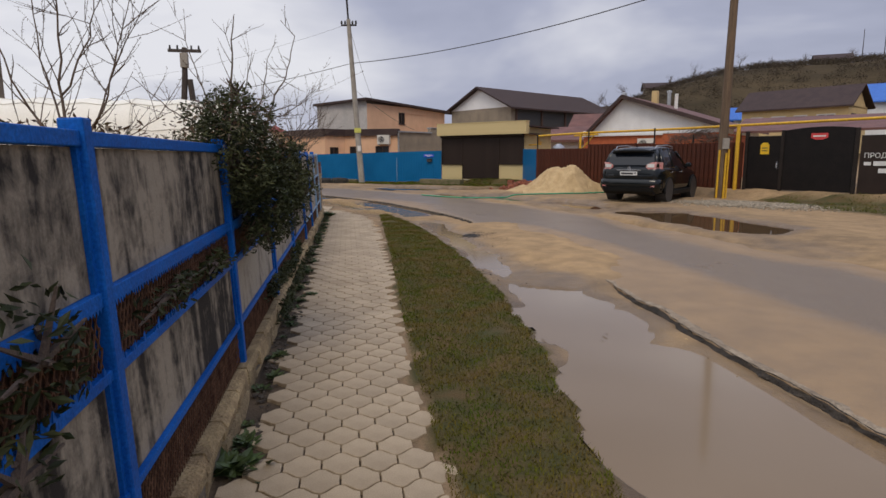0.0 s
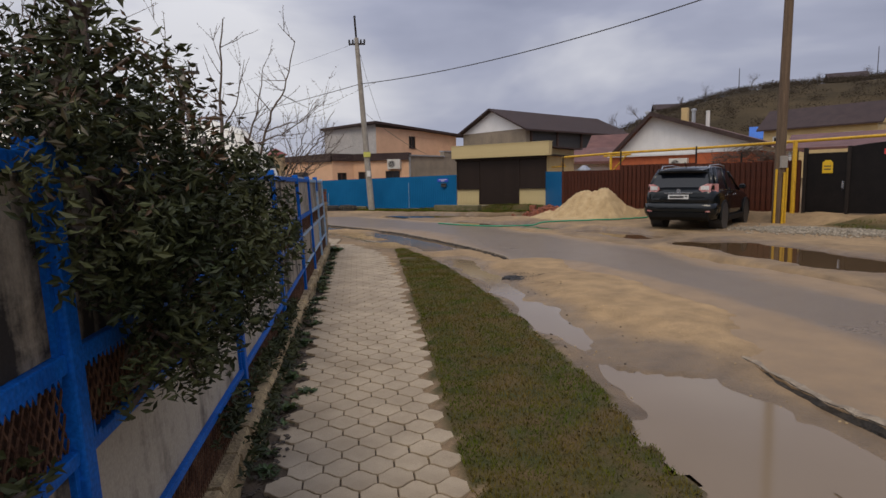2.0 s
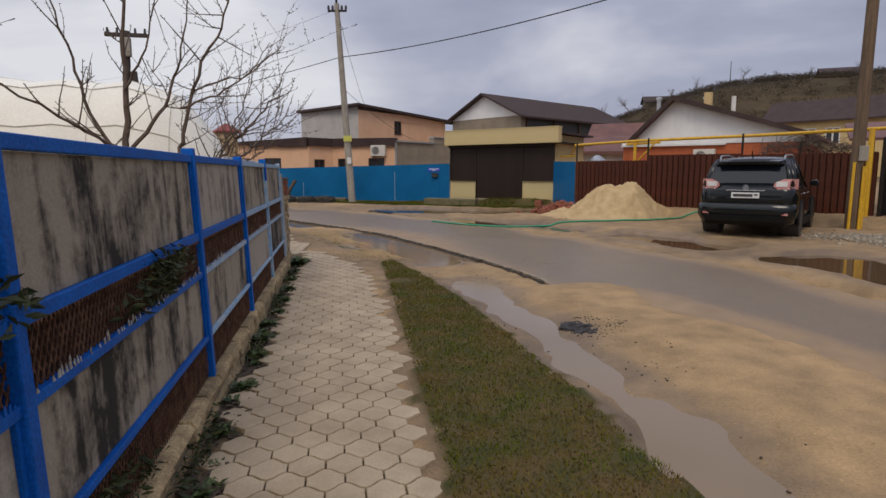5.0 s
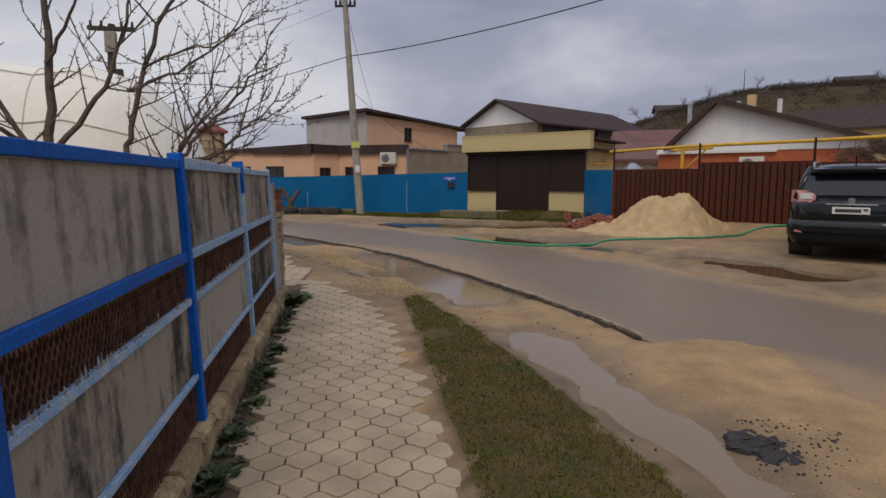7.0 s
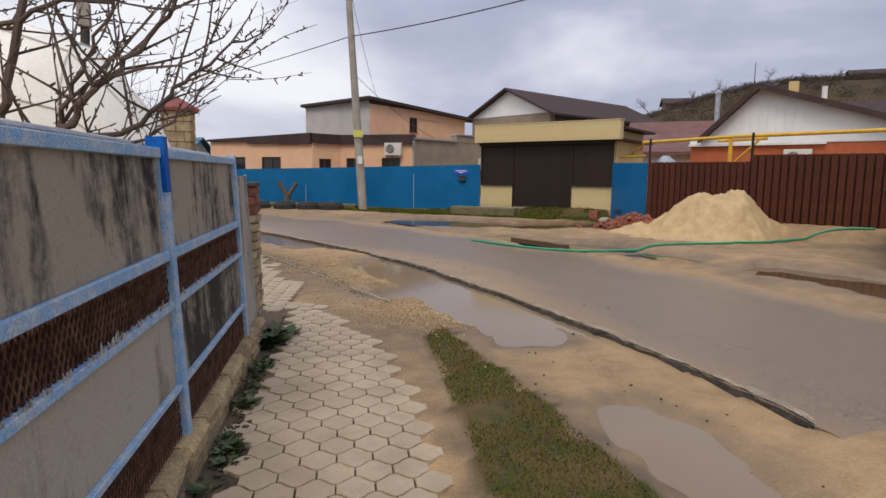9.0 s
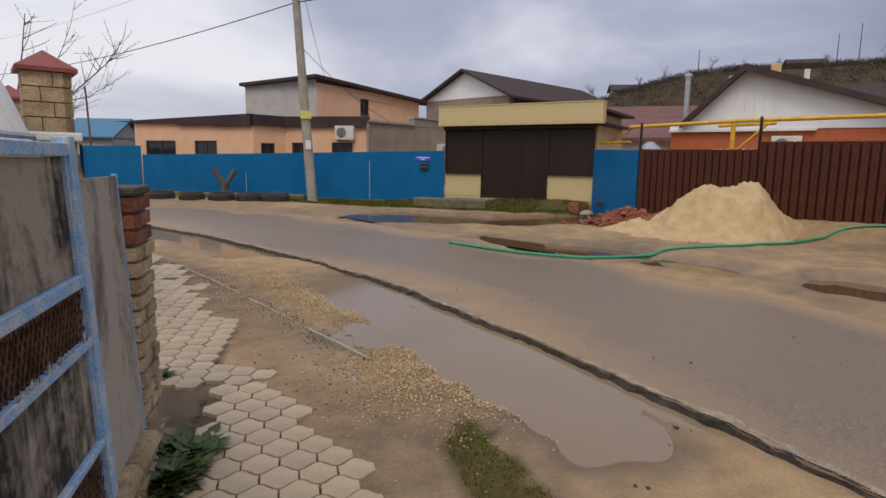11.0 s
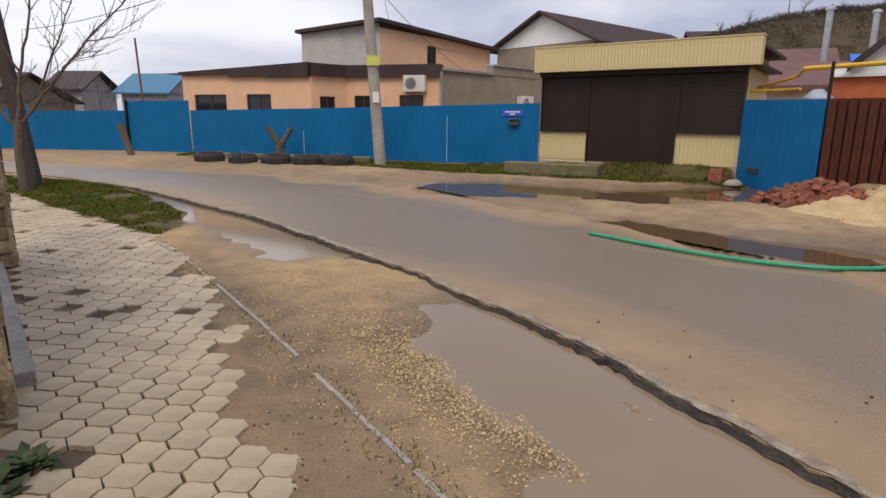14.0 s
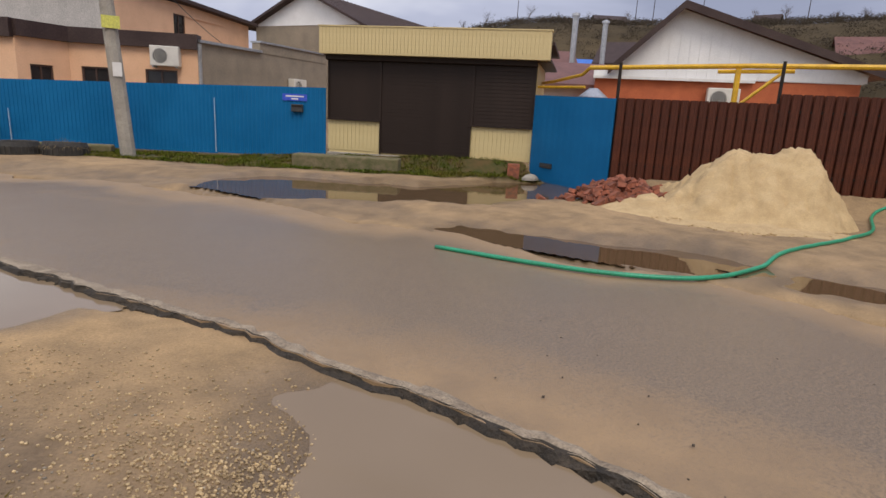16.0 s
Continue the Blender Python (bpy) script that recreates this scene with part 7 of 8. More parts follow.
thing("leaning_post", "short leaning weathered wooden stump by the fence", "stump", shape=Shape().tube([(-7.35, 37.6, 0), (-7.5, 37.6, 0.6), (-7.65, 37.6, 1.15)], [0.13, 0.11, 0.12], 8), material=WOOD_POLE)

# thin concrete edging strip, broken in places
edge = thing("edging_strip", "thin broken concrete edging strip in the dirt", "kerb", kind="structure")
ep = resample([(0.58, 17.0), (0.25, 17.75), (-0.12, 18.56), (-0.70, 19.86), (-1.2, 20.9), (-1.83, 22.2), (-2.46, 23.25)], 26)
rng = random.Random(6)
for i in range(25):
    if i in (9, 17, 21):
        continue
    m, length = along(tuple(ep[i]), tuple(ep[i + 1]))
    part("kerb_piece", Shape().span(0.004, length - 0.004, -0.013, 0.013, -0.1, 0.012 + rng.uniform(-0.012, 0.006), m), CONCRETE, edge)
ringp = [(0.12 + 0.30 * math.cos(a), 16.62 + 0.30 * math.sin(a), -0.030 + 0.014 * math.sin(2 * a + 1)) for a in [6.283 * i / 36 for i in range(37)]]
thing("buried_ring", "half-buried concrete manhole ring in the dirt", "manhole", shape=Shape().tube(ringp, 0.026, 6), material=CONCRETE)


# ---- parked car ----
def build_car():
    f = (0.72, 0.69)
    car = thing("parked_car", "black sport utility car parked on the sandy verge", "car", at=pose(9.06, 17.5, 0.12, 0, 0, math.degrees(math.atan2(f[1], f[0])) - 90))

    def section(y, w, sill, belt):
        """Half widths bulge over the flanks and draw in to the belt line."""
        side = [(0.80, sill), (0.95, sill + 0.06), (1.0, sill + 0.30), (0.985, sill + 0.45), (1.0, sill + 0.56), (0.965, belt - 0.05), (0.91, belt), (0.45, belt + 0.02)]
        return [(-w * k, y, z) for k, z in side] + [(w * k, y, z) for k, z in side[::-1]]

    # y runs forward from the rear axle
    stations = [(-1.00, 0.66, 0.40, 0.98), (-0.985, 0.76, 0.36, 1.02), (-0.93, 0.85, 0.31, 1.05), (-0.80, 0.90, 0.27, 1.07), (-0.4, 0.925, 0.24, 1.07), (0.2, 0.925, 0.23, 1.05), (1.0, 0.92, 0.23, 1.03),
                (1.7, 0.915, 0.23, 1.01), (2.2, 0.91, 0.24, 0.99), (2.75, 0.90, 0.25, 0.95), (3.15, 0.86, 0.27, 0.88), (3.4, 0.76, 0.30, 0.80), (3.55, 0.58, 0.36, 0.72)]
    part("body", Shape().loft([section(*st) for st in stations]), CAR_PAINT, car, smooth=True)
    # cabin: dark glass all round under a painted roof
    cabin = [(-0.93, 0.80, 1.05, 0.74, 1.12), (-0.80, 0.81, 1.06, 0.68, 1.36), (-0.66, 0.82, 1.06, 0.63, 1.56), (-0.2, 0.84, 1.05, 0.645, 1.63), (0.5, 0.85, 1.04, 0.66, 1.655), (1.1, 0.845, 1.02, 0.65, 1.62), (1.5, 0.83, 1.01, 0.63, 1.53), (2.4, 0.78, 0.96, 0.58, 1.02)]
    part("glasshouse", Shape().loft([[(-w0, y, z0), (-(w0 * 0.45 + w1 * 0.55), y, z0 + (z1 - z0) * 0.55), (-w1, y, z1), (-w1 * 0.5, y, z1 + 0.02), (w1 * 0.5, y, z1 + 0.02), (w1, y, z1), (w0 * 0.45 + w1 * 0.55, y, z0 + (z1 - z0) * 0.55), (w0, y, z0)] for y, w0, z0, w1, z1 in cabin]), CAR_GLASS, car)
    crown = [(-0.74, 0.62, 1.555), (-0.5, 0.64, 1.605), (-0.1, 0.655, 1.645), (0.5, 0.67, 1.665), (1.1, 0.66, 1.63), (1.48, 0.64, 1.545)]
    part("roof", Shape().loft([[(-w - 0.012, y, z - 0.05), (-w * 0.94, y, z + 0.012), (-w * 0.5, y, z + 0.038), (0, y, z + 0.045), (w * 0.5, y, z + 0.038), (w * 0.94, y, z + 0.012), (w + 0.012, y, z - 0.05), (0, y, z - 0.05)] for y, w, z in crown]), CAR_PAINT, car, smooth=True)
    part("spoiler", Shape().loft([[(-0.56, -0.86, z), (-0.3, -0.90, z + 0.012), (0.3, -0.90, z + 0.012), (0.56, -0.86, z), (0.63, -0.58, z + 0.03), (-0.63, -0.58, z + 0.03)] for z in (1.535, 1.58)]), CAR_PAINT, car, bevel=0.012)
    part("tailgate", Shape().loft([[(-0.70, -0.985, 0.62), (0.70, -0.985, 0.62), (0.72, -0.94, 0.62), (-0.72, -0.94, 0.62)], [(-0.72, -1.005, 0.80), (0.72, -1.005, 0.80), (0.74, -0.94, 0.80), (-0.74, -0.94, 0.80)], [(-0.70, -0.985, 1.0), (0.70, -0.985, 1.0), (0.72, -0.92, 1.0), (-0.72, -0.92, 1.0)], [(-0.66, -0.935, 1.10), (0.66, -0.935, 1.10), (0.68, -0.86, 1.10), (-0.68, -0.86, 1.10)]]), CAR_PAINT, car, smooth=True)
    for sx in (-1, 1):
        for name, w, path in (("rear_pillar", 0.062, [(0.80, -0.86, 1.07), (0.70, -0.70, 1.42), (0.64, -0.52, 1.585)]), ("rear_quarter", 0.07, [(0.84, -0.55, 1.06), (0.745, -0.42, 1.36), (0.655, -0.28, 1.61)]),
                              ("door_pillar", 0.030, [(0.853, 0.55, 1.05), (0.66, 0.50, 1.645)]), ("front_pillar", 0.032, [(0.80, 2.3, 0.99), (0.64, 1.46, 1.545)])):
            part(name, Shape().tube([(sx * x, y, z) for x, y, z in path], w, 8), CAR_PAINT, car, smooth=True)
        part("roof_rail", Shape().tube([(sx * 0.60, -0.52, 1.615), (sx * 0.61, -0.40, 1.70), (sx * 0.63, 0.5, 1.735), (sx * 0.61, 1.1, 1.70), (sx * 0.60, 1.2, 1.63)], 0.018, 6), GALV, car, "silver roof rail")
        lamp = part("tail_lamp", Shape().loft([[(sx * (0.50 + a), -0.995 + b2, z), (sx * (0.76 + a * 0.3), -0.955 + b2, z), (sx * 0.905, -0.66, z), (sx * 0.84, -0.62, z), (sx * 0.70, -0.80, z), (sx * (0.50 + a), -0.88, z)] for a, b2, z in ((0.08, 0.0, 1.01), (0.0, 0.0, 1.07), (0.02, 0.02, 1.15), (0.17, 0.05, 1.22))]), TAIL, car, "pale red tail lamp", bevel=0.008)
        part("lens", Shape().loft([[(sx * 0.55, -1.003, z), (sx * 0.74, -0.972, z), (sx * 0.74, -0.95, z), (sx * 0.55, -0.97, z)] for z in (1.07, 1.17)]), PLATE, lamp, "clear white lens strip")
        part("reflector", Shape().span(sx * 0.70 - 0.09, sx * 0.70 + 0.09, -1.035, -0.98, 0.50, 0.54), TAIL, car, "small red reflector")
        part("mirror", Shape().loft([[(sx * 0.90, y, 1.07), (sx * 1.08, y, 1.05), (sx * 1.10, y, 1.13), (sx * 1.05, y, 1.20), (sx * 0.93, y, 1.18)] for y in (1.60, 1.66, 1.80)]), CAR_PAINT, car, bevel=0.02)
        part("sill", Shape().span(sx * 0.90 - 0.04, sx * 0.90 + 0.04, 0.42, 2.3, 0.22, 0.36), CAR_PLASTIC, car, bevel=0.015)
        part("window_trim", Shape().tube([(sx * 0.856, -0.5, 1.07), (sx * 0.868, 0.5, 1.055), (sx * 0.85, 1.5, 1.02), (sx * 0.82, 2.2, 1.0)], 0.011, 5), CHROME, car, "chrome window trim")
        part("door_seam", Shape().tube([(sx * 0.926, 0.55, 0.34), (sx * 0.930, 0.55, 0.80), (sx * 0.866, 0.55, 1.04)], 0.006, 4), CAR_PLASTIC, car)
        for y in (0.22, 1.2):
            part("door_handle", Shape().span(sx * 0.925 - 0.014, sx * 0.925 + 0.014, y, y + 0.2, 0.90, 0.93), CHROME, car, bevel=0.006)
        for y in (0.0, 2.70):
            wheel = part("wheel", Shape().tube([(sx * 0.70, y, 0.36), (sx * 0.80, y, 0.36)], 0.235, 24), BLACK_STEEL, car, "alloy wheel with black tyre")
            prof = [(0.23, 0.0), (0.31, -0.015), (0.352, 0.02), (0.362, 0.10), (0.352, 0.19), (0.31, 0.235), (0.23, 0.225)]
            ts = Shape()
            ts.loft([[(sx * (0.67 + q), y + r * math.cos(a), 0.36 + r * math.sin(a)) for r, q in prof] for a in [6.2832 * i / 36 for i in range(37)]], closed=False)
            part("tyre", ts, RUBBER, wheel, smooth=True)
            rs = Shape()
            for k in range(10):
                a = 6.2832 * (k // 2) / 5 + (0.16 if k % 2 else -0.16)
                rs.tube([(sx * 0.875, y + 0.03 * math.cos(a), 0.36 + 0.03 * math.sin(a)), (sx * 0.88, y + 0.225 * math.cos(a), 0.36 + 0.225 * math.sin(a))], [0.026, 0.016], 6)
            rs.tube([(sx * 0.885, y + 0.232 * math.cos(a), 0.36 + 0.232 * math.sin(a)) for a in [6.2832 * i / 28 for i in range(29)]], 0.014, 6)
            part("rim", rs, GALV, wheel, "silver spoked rim")
            part("arch", Shape().tube([(sx * 0.915, y + 0.40 * math.cos(a), 0.36 + 0.40 * math.sin(a)) for a in [math.pi * (i - 1) / 14 for i in range(17)]], 0.032, 6), CAR_PLASTIC, car, "black plastic wheel arch")
            part("arch_well", Shape().tube([(sx * 0.60, y, 0.37), (sx * 0.932, y, 0.37)], 0.385, 24), AC_DARK, car)
    bumper = part("rear_bumper", Shape().loft([[(-w, -0.62, z), (-w, y + 0.16, z), (-w * 0.86, y + 0.03, z), (-w * 0.4, y, z), (w * 0.4, y, z), (w * 0.86, y + 0.03, z), (w, y + 0.16, z), (w, -0.62, z)] for w, y, z in ((0.86, -1.0, 0.36), (0.915, -1.05, 0.46), (0.925, -1.07, 0.60), (0.905, -1.05, 0.70), (0.87, -1.0, 0.73))]), CAR_PAINT, car, smooth=True)
    part("bumper_skirt", Shape().loft([[(-0.74, y, z), (0.74, y, z), (0.80, -0.7, z), (-0.80, -0.7, z)] for y, z in ((-0.96, 0.27), (-1.06, 0.36), (-1.085, 0.48))]), CAR_PLASTIC, bumper, "black plastic bumper skirt")
    part("tailgate_strip", Shape().span(-0.36, 0.36, -1.022, -0.98, 0.975, 1.0), CHROME, car, "chrome tailgate strip", bevel=0.006)
    plate = part("number_plate", Shape().span(-0.26, 0.26, -1.022, -0.99, 0.83, 0.945), PLATE, car, bevel=0.006)
    part("plate_bars", Shape().span(-0.22, 0.14, -1.026, -1.022, 0.86, 0.915).span(0.17, 0.23, -1.026, -1.022, 0.885, 0.92), INK, plate)
    part("badge", Shape().tube([(0, -1.0, 1.05), (0, -0.955, 1.05)], 0.055, 16), CHROME, car)
    part("rear_wiper", Shape().tube([(0.02, -0.915, 1.14), (0.34, -0.875, 1.22)], 0.012, 5), CAR_PLASTIC, car)
    part("aerial", Shape().tube([(0.0, -0.35, 1.66), (0.0, -0.50, 1.80)], 0.012, 5), CAR_PLASTIC, car)


build_car()

# ---- rendered block at the garden's far end ----
block = thing("rendered_block", "grey-brown rendered building with a small balcony box", "building")
part("wall", Shape().span(-23, -14.1, 22, 28, 0, 8.5), GREY_RENDER, block)
part("eave", Shape().span(-23.2, -13.9, 21.8, 28.2, 8.5, 8.7), DARK_ROOF, block)
for zz in (2.2, 5.2):
    win = part("window", Shape().span(-17.6, -16.2, 21.96, 22.0, zz, zz + 1.5), WINDOW, block)
    part("frame", Shape().span(-17.66, -17.58, 21.94, 22.0, zz, zz + 1.5).span(-16.22, -16.14, 21.94, 22.0, zz, zz + 1.5).span(-16.94, -16.86, 21.94, 22.0, zz, zz + 1.5), WHITE_PAINT, win)
ac_unit(pose(-14.1, 25.5, 6.9, 0, 0, 90), words="grey outdoor air conditioner unit on the block's side")

# ---- farther houses and the hill ----
def simple_house(name, label, p, q, z0, eave, apex, depth, wall_mat, roof_mat, wins=(), group=""):
    """A house with its long side from p to q and a gabled roof whose ridge runs along it."""
    m, w = along(p, q)
    h = thing(name, label, "house", group, at=m)
    part("wall", wall(Shape(), w, z0, eave, 0.3, [(a, b2, c, d) for a, b2, c, d in wins]), wall_mat, h)
    part("back_walls", Shape().span(0, 0.3, 0.3, depth, z0, eave).span(w - 0.3, w, 0.3, depth, z0, eave).span(0, w, depth, depth + 0.3, z0, eave), wall_mat, h)
    for a, b2, c, d in wins:
        win = part("window", Shape().span(a, b2, 0.1, 0.14, c, d), WINDOW, h)
        part("frame", Shape().span(a, a + 0.1, 0.0, 0.12, c, d).span(b2 - 0.1, b2, 0.0, 0.12, c, d).span((a + b2) / 2 - 0.06, (a + b2) / 2 + 0.06, 0.0, 0.12, c, d).span(a, b2, 0, 0.12, d - 0.1, d), WHITE_PAINT, win)
    for sgn in (0, 1):
        y0, y1 = (-0.5, depth / 2) if sgn == 0 else (depth + 0.8, depth / 2)
        q4 = [(-0.5, y0, eave - 0.15), (w + 0.5, y0, eave - 0.15), (w + 0.5, y1, apex), (-0.5, y1, apex)]
        part("roof", Shape().add([Vector(c) for c in q4] + [Vector(c) + Vector((0, 0, 0.14)) for c in q4], [(3, 2, 1, 0), (4, 5, 6, 7), (0, 1, 5, 4), (1, 2, 6, 5), (2, 3, 7, 6), (3, 0, 4, 7)]), roof_mat, h)
    for x in (0.0, w - 0.2):
        part("gable", Shape().add([(x, 0, eave - 0.2), (x, depth, eave - 0.2), (x, depth / 2, apex - 0.05), (x + 0.2, 0, eave - 0.2), (x + 0.2, depth, eave - 0.2), (x + 0.2, depth / 2, apex - 0.05)], [(0, 1, 2), (5, 4, 3), (0, 3, 4, 1), (1, 4, 5, 2), (2, 5, 3, 0)]), wall_mat, h)
    return h


yellow = simple_house("yellow_house", "long pale yellow house with brown roof on the slope", (40.6, 57.0), (45.3, 48.6), 0.5, 6.2, 8.1, 4.6, YELLOW_WALL, DARK_ROOF,
                      [(0.9, 2.1, 4.1, 5.5), (2.9, 4.3, 4.3, 5.5), (5.0, 6.2, 4.1, 5.5), (7.0, 8.6, 4.3, 5.5)])
for y0 in (0.7, 2.7):
    win = part("window", Shape().span(9.63, 9.66, y0, y0 + 1.1, 4.2, 5.5), WINDOW, yellow)
    part("frame", Shape().span(9.62, 9.70, y0, y0 + 0.09, 4.2, 5.5).span(9.62, 9.70, y0 + 1.01, y0 + 1.1, 4.2, 5.5).span(9.62, 9.70, y0 + 0.5, y0 + 0.59, 4.2, 5.5), FRAME_BROWN, win)
simple_house("red_roof_shed", "low white shed with red-brown tile roof behind the kiosk", (10.6, 34.6), (14.6, 31.9), 0.3, 2.50, 3.2, 4.0, WHITE_SIDING, RED_ROOF)
simple_house("tile_roof_house", "small house with red-brown tile roof", (17.0, 43.6), (21.6, 40.6), 0.3, 3.3, 4.75, 5.0, WHITE_SIDING, RED_ROOF)
simple_house("blue_roof_house", "white house with a bright blue roof", (52.6, 54.6), (56.6, 50.0), 1.0, 7.1, 9.0, 6.0, WHITE_SIDING, BLUE_ROOF)
simple_house("blue_roof_shed", "low shed with a bright blue roof", (43.2, 62.0), (45.4, 60.4), 0.5, 5.7, 7.0, 4.0, WHITE_SIDING, BLUE_ROOF)
simple_house("teal_roof_house", "distant house with a teal blue roof", (-18.6, 70.6), (-14.8, 69.8), 0.0, 3.2, 4.8, 6.0, LIGHT_RENDER, TEAL_ROOF)
simple_house("brown_roof_cottage", "distant cottage with a weathered brown roof", (-35.0, 64.5), (-24.2, 60.7), 0.0, 2.3, 4.2, 8.0, GREY_RENDER, DARK_ROOF)
simple_house("grey_cottage", "distant small grey house with a gabled roof", (-25.0, 72.5), (-22.2, 72.0), 0.0, 3.5, 5.0, 5.0, LIGHT_RENDER, DARK_ROOF)
simple_house("red_cottage", "small red house on the far slope", (83.0, 57.0), (87.0, 51.0), 6.0, 10.6, 13.0, 6.0, ORANGE_WALL, RED_ROOF)


def on_hill(bearing, r):
    b = radians(bearing)
    x, y = 5 + r * math.sin(b), 15 + r * math.cos(b)
    return x, y, float(ground_height(np.array([x]), np.array([y]))[0][0])


rng = random.Random(77)
for bearing, r, w in ((24, 128, 5), (30, 128, 6), (44.5, 130, 6), (57, 131, 4), (72, 132, 5)):
    x, y, z = on_hill(bearing, r)
    a = radians(bearing + rng.uniform(-25, 25))
    dx, dy = math.cos(a) * w / 2, -math.sin(a) * w / 2
    simple_house("hill_cottage", "small dark cottage on the hill crest", (x - dx, y - dy), (x + dx, y + dy), z - 1, z + 0.8, z + 2.0, w * 0.7, GREY_RENDER, DARK_ROOF, group="hill cottages")
for bearing, r, h in ((36, 128, 5), (46.5, 129, 6), (48, 130, 7.5), (52, 128, 5), (60, 129, 6), (66, 130, 6)):
    x, y, z = on_hill(bearing, r)
    thing("hill_mast", "thin utility pole on the hill crest", "pole", "hill poles", shape=Shape().tube([(x, y, z - 0.5), (x, y, z + h)], [0.10, 0.06], 6), material=DARK_POLE)
s = Shape()
for _ in range(2300):
    bearing = rng.uniform(12, 80)
    r = rng.choice((rng.uniform(122, 134), rng.uniform(70, 132)))
    x, y, z = on_hill(bearing, r)
    leaf_cloud(s, (x, y, z + 0.4), (rng.uniform(0.8, 2.4), rng.uniform(0.8, 2.4), rng.uniform(0.4, 1.1)), 70, 0.14, rng, 0.1)
tagged(part("bushes", s, SCRUB, thing("hill_scrub", "leafless brown scrub over the hillside", "scrub", kind="stuff")), kind="stuff")
for k, (bearing, r, h) in enumerate(((18.5, 110, 7), (21, 112, 7), (24, 120, 7), (28.5, 124, 6), (31, 125, 5), (40, 127, 4), (42.5, 127, 4), (52.5, 128, 5), (54, 128, 4), (62, 128, 4), (64, 128, 5), (17, 104, 9), (20, 106, 9), (22.5, 108, 8), (25, 112, 8), (27, 118, 8), (33, 126, 6), (37, 127, 6), (46, 128, 5), (50, 128, 6), (56, 128, 6), (58.5, 128, 6), (68, 128, 6))):
    x, y, z = on_hill(bearing, r)
    t = thing("hill_tree", "leafless tree on the hill crest", "tree", "hill trees")
    s = Shape()
    twig_tree(s, (x, y, z - 0.3), h, random.Random(200 + k), levels=4, r0=0.16, spread=0.8, bend=0.2, first=0.25, split=(3, 4), sides=4)
    part("crown", s, TWIG, t)
for k, (x, y, h) in enumerate(((-16.8, 62.0, 6.5), (-19.5, 60.5, 6.0), (-9.5, 56, 4.5), (-21, 56, 8), (-30, 66, 9), (-4.5, 62, 5.5), (-2.0, 66, 5.5))):
    t = thing("distant_tree", "distant leafless tree behind the houses", "tree", "distant trees")
    s = Shape()
    twig_tree(s, (x, y, 0), h, random.Random(300 + k), levels=4, r0=0.13, spread=0.75, bend=0.18, first=0.28, split=(3, 4), sides=4)
    part("crown", s, TWIG, t)
thing("distant_pole", "distant thin utility pole", "pole", shape=Shape().tube([(-11.2, 52.0, 0), (-11.35, 52.0, 5.5)], [0.08, 0.055], 6), material=WOOD_POLE)


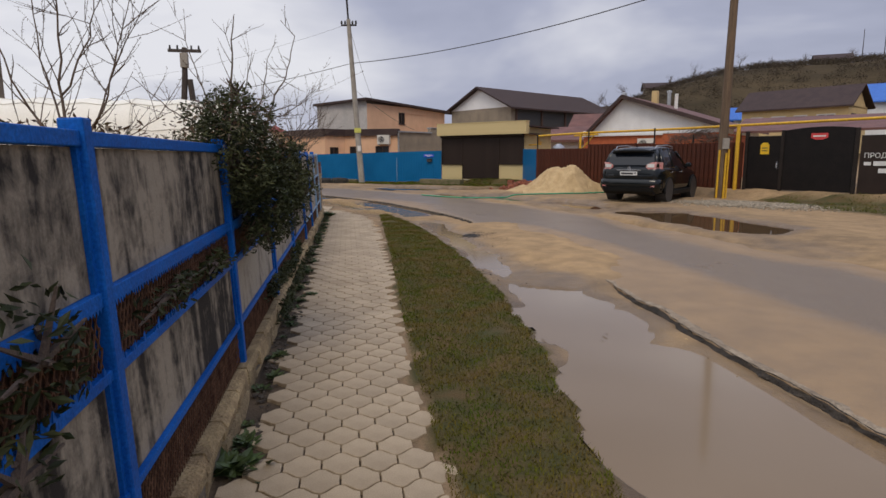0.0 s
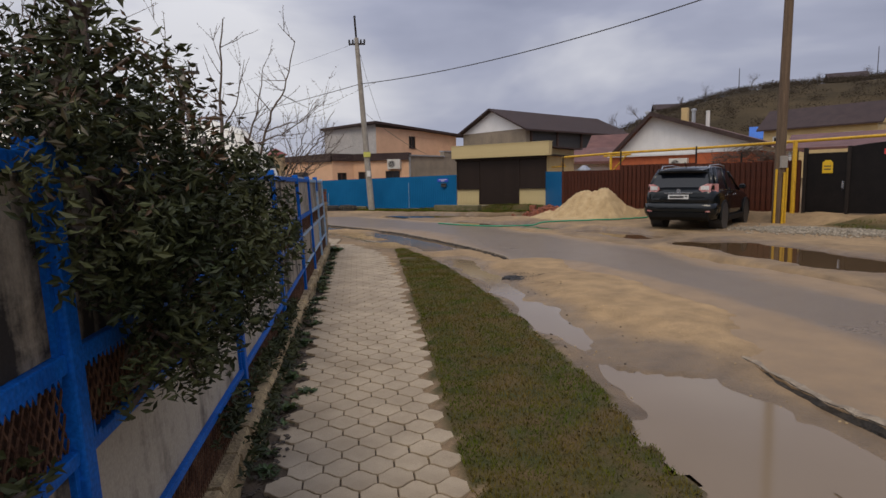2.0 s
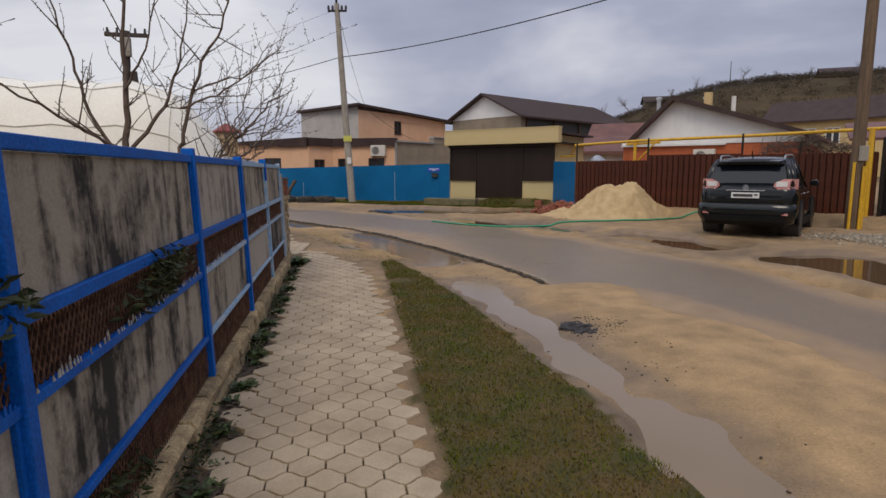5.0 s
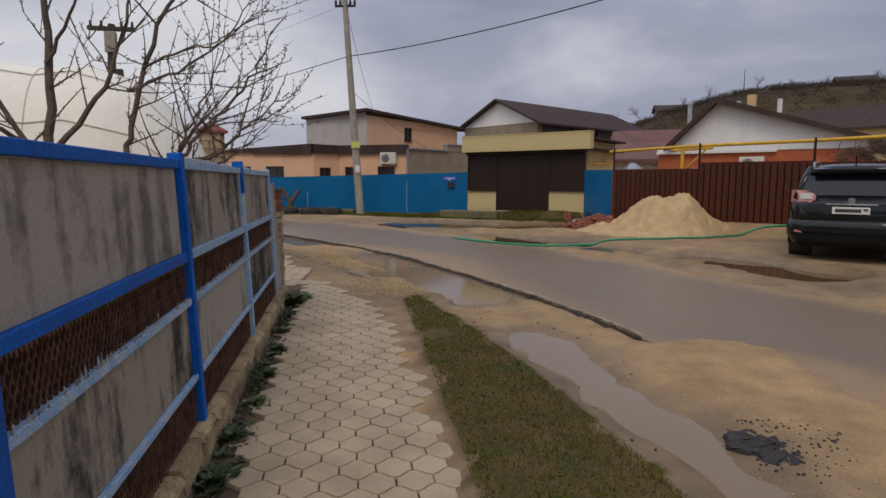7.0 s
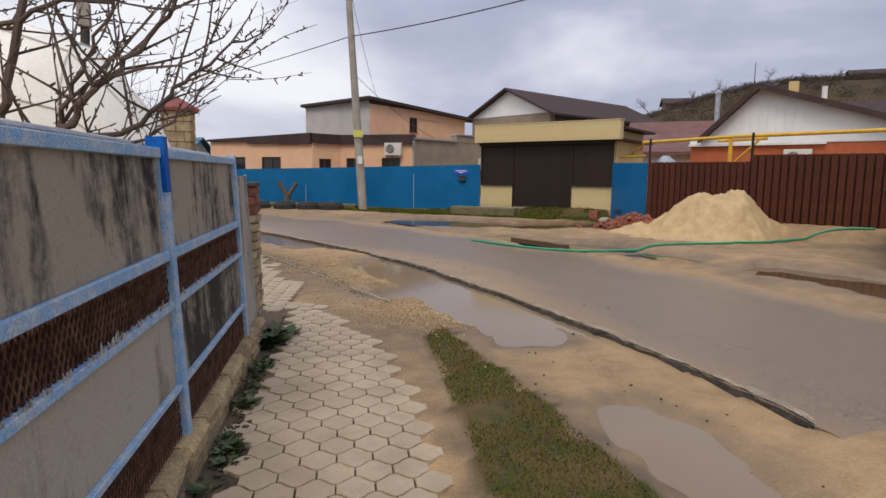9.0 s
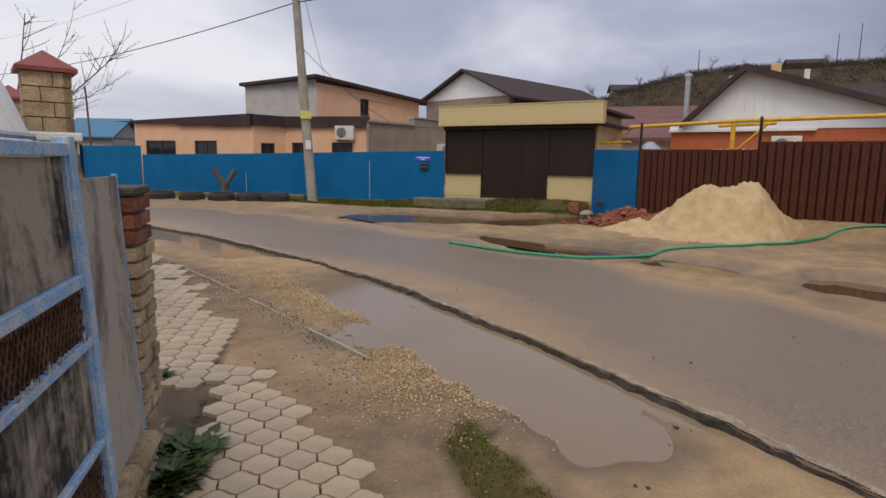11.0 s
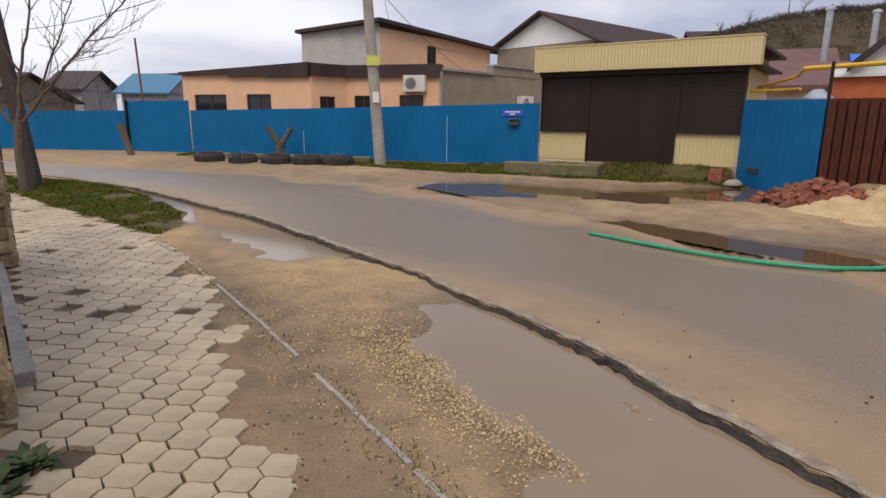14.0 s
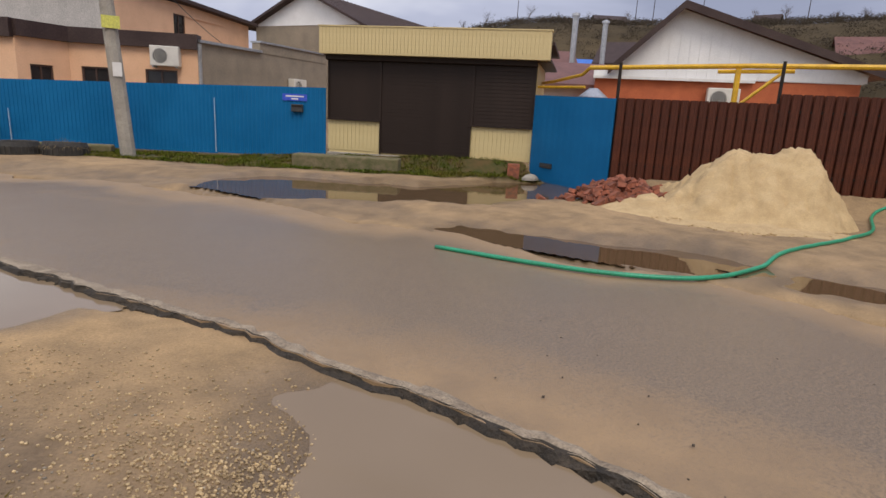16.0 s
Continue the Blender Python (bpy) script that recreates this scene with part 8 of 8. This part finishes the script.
# ---- pavers, last ----
def build_pavers():
    P, Q, A = 0.185, 0.150, 0.031
    def outline(gap):
        top = [(-P / 2 + gap + (P - 2 * gap) * i / 8, Q / 2 - gap + A * math.cos(2 * math.pi * (-0.5 + i / 8))) for i in range(9)]
        return [(x, -y) for x, y in top][::1] + top[::-1]
    o1, o2 = outline(0.0045), outline(0.0075)
    k = len(o1)
    verts = [(x, y, -0.03) for x, y in o1] + [(x, y, -0.003) for x, y in o1] + [(x, y, 0.0) for x, y in o2]
    faces = [(i, (i + 1) % k, (i + 1) % k + k, i + k) for i in range(k)] + [(i + k, (i + 1) % k + k, (i + 1) % k + 2 * k, i + 2 * k) for i in range(k)] + [tuple(range(2 * k, 3 * k))]
    data = Shape().add(verts, faces).mesh("paver", PAVER)
    rng = random.Random(90)
    spots = []
    for zone, (ox, oy, turn) in ((WALK_A, (-0.62, -2.0, 0.0)), (WALK_B, (-1.0, 16.6, 27.0))):
        poly = np.array(zone)
        m = pose(ox, oy, 0, 0, 0, turn)
        for row in range(-30, 130):
            for col in range(-60, 40):
                p = m @ Vector(((col + 0.5 * (row % 2)) * P, row * Q, 0))
                if p.y < -2 or p.y > 29:
                    continue
                spots.append((p.x, p.y, turn, zone is WALK_B))
    arr = np.array([(a, b2) for a, b2, _, _ in spots])
    in_a = inside(arr[:, 0] + 0.02 * wave(arr[:, 0], arr[:, 1], 8, 91), arr[:, 1], WALK_A)
    in_b = inside(arr[:, 0] + 0.10 * wave(arr[:, 0], arr[:, 1], 4, 92), arr[:, 1] + 0.08 * wave(arr[:, 0], arr[:, 1], 4, 93), WALK_B)
    pave = thing("pavement", "pavement of wavy-edged pale concrete pavers", "pavement", kind="structure")
    rest = Shape()
    count = 0
    for (x, y, turn, zone_b), a, b2 in zip(spots, in_a, in_b):
        if not (b2 if zone_b else a) or (zone_b and a):
            continue
        if not zone_b and x < -0.525 + 0.075 * math.sin(y * 3.3) * math.sin(y * 7.9 + 1.0) + rng.uniform(-0.04, 0.04):
            continue
        if zone_b and rng.random() < 0.02:
            continue
        bad = 1.3 if zone_b or x < -0.45 else 0.6
        sink = (0.014 if x < -0.5 and not zone_b else 0.0) * rng.random()
        m = pose(x + rng.gauss(0, 0.0012 * bad), y + rng.gauss(0, 0.0012 * bad), 0.006 - sink + rng.gauss(0, 0.0012 * bad) + 0.006 * math.sin(x * 2.1 + y * 0.9), rng.gauss(0, 0.45 * bad), rng.gauss(0, 0.45 * bad), turn + rng.gauss(0, 0.6 * bad))
        if count < 300 and (2.3 < y < 5.2 or 15.0 < y < 19.5):
            ob = new("paver", data)
            ob.parent = pave
            ob.matrix_basis = m
            count += 1
        else:
            rest.add([m @ Vector(v) for v in verts], faces)
    tagged(part("pavers", rest, PAVER, pave), kind="stuff")


build_pavers()
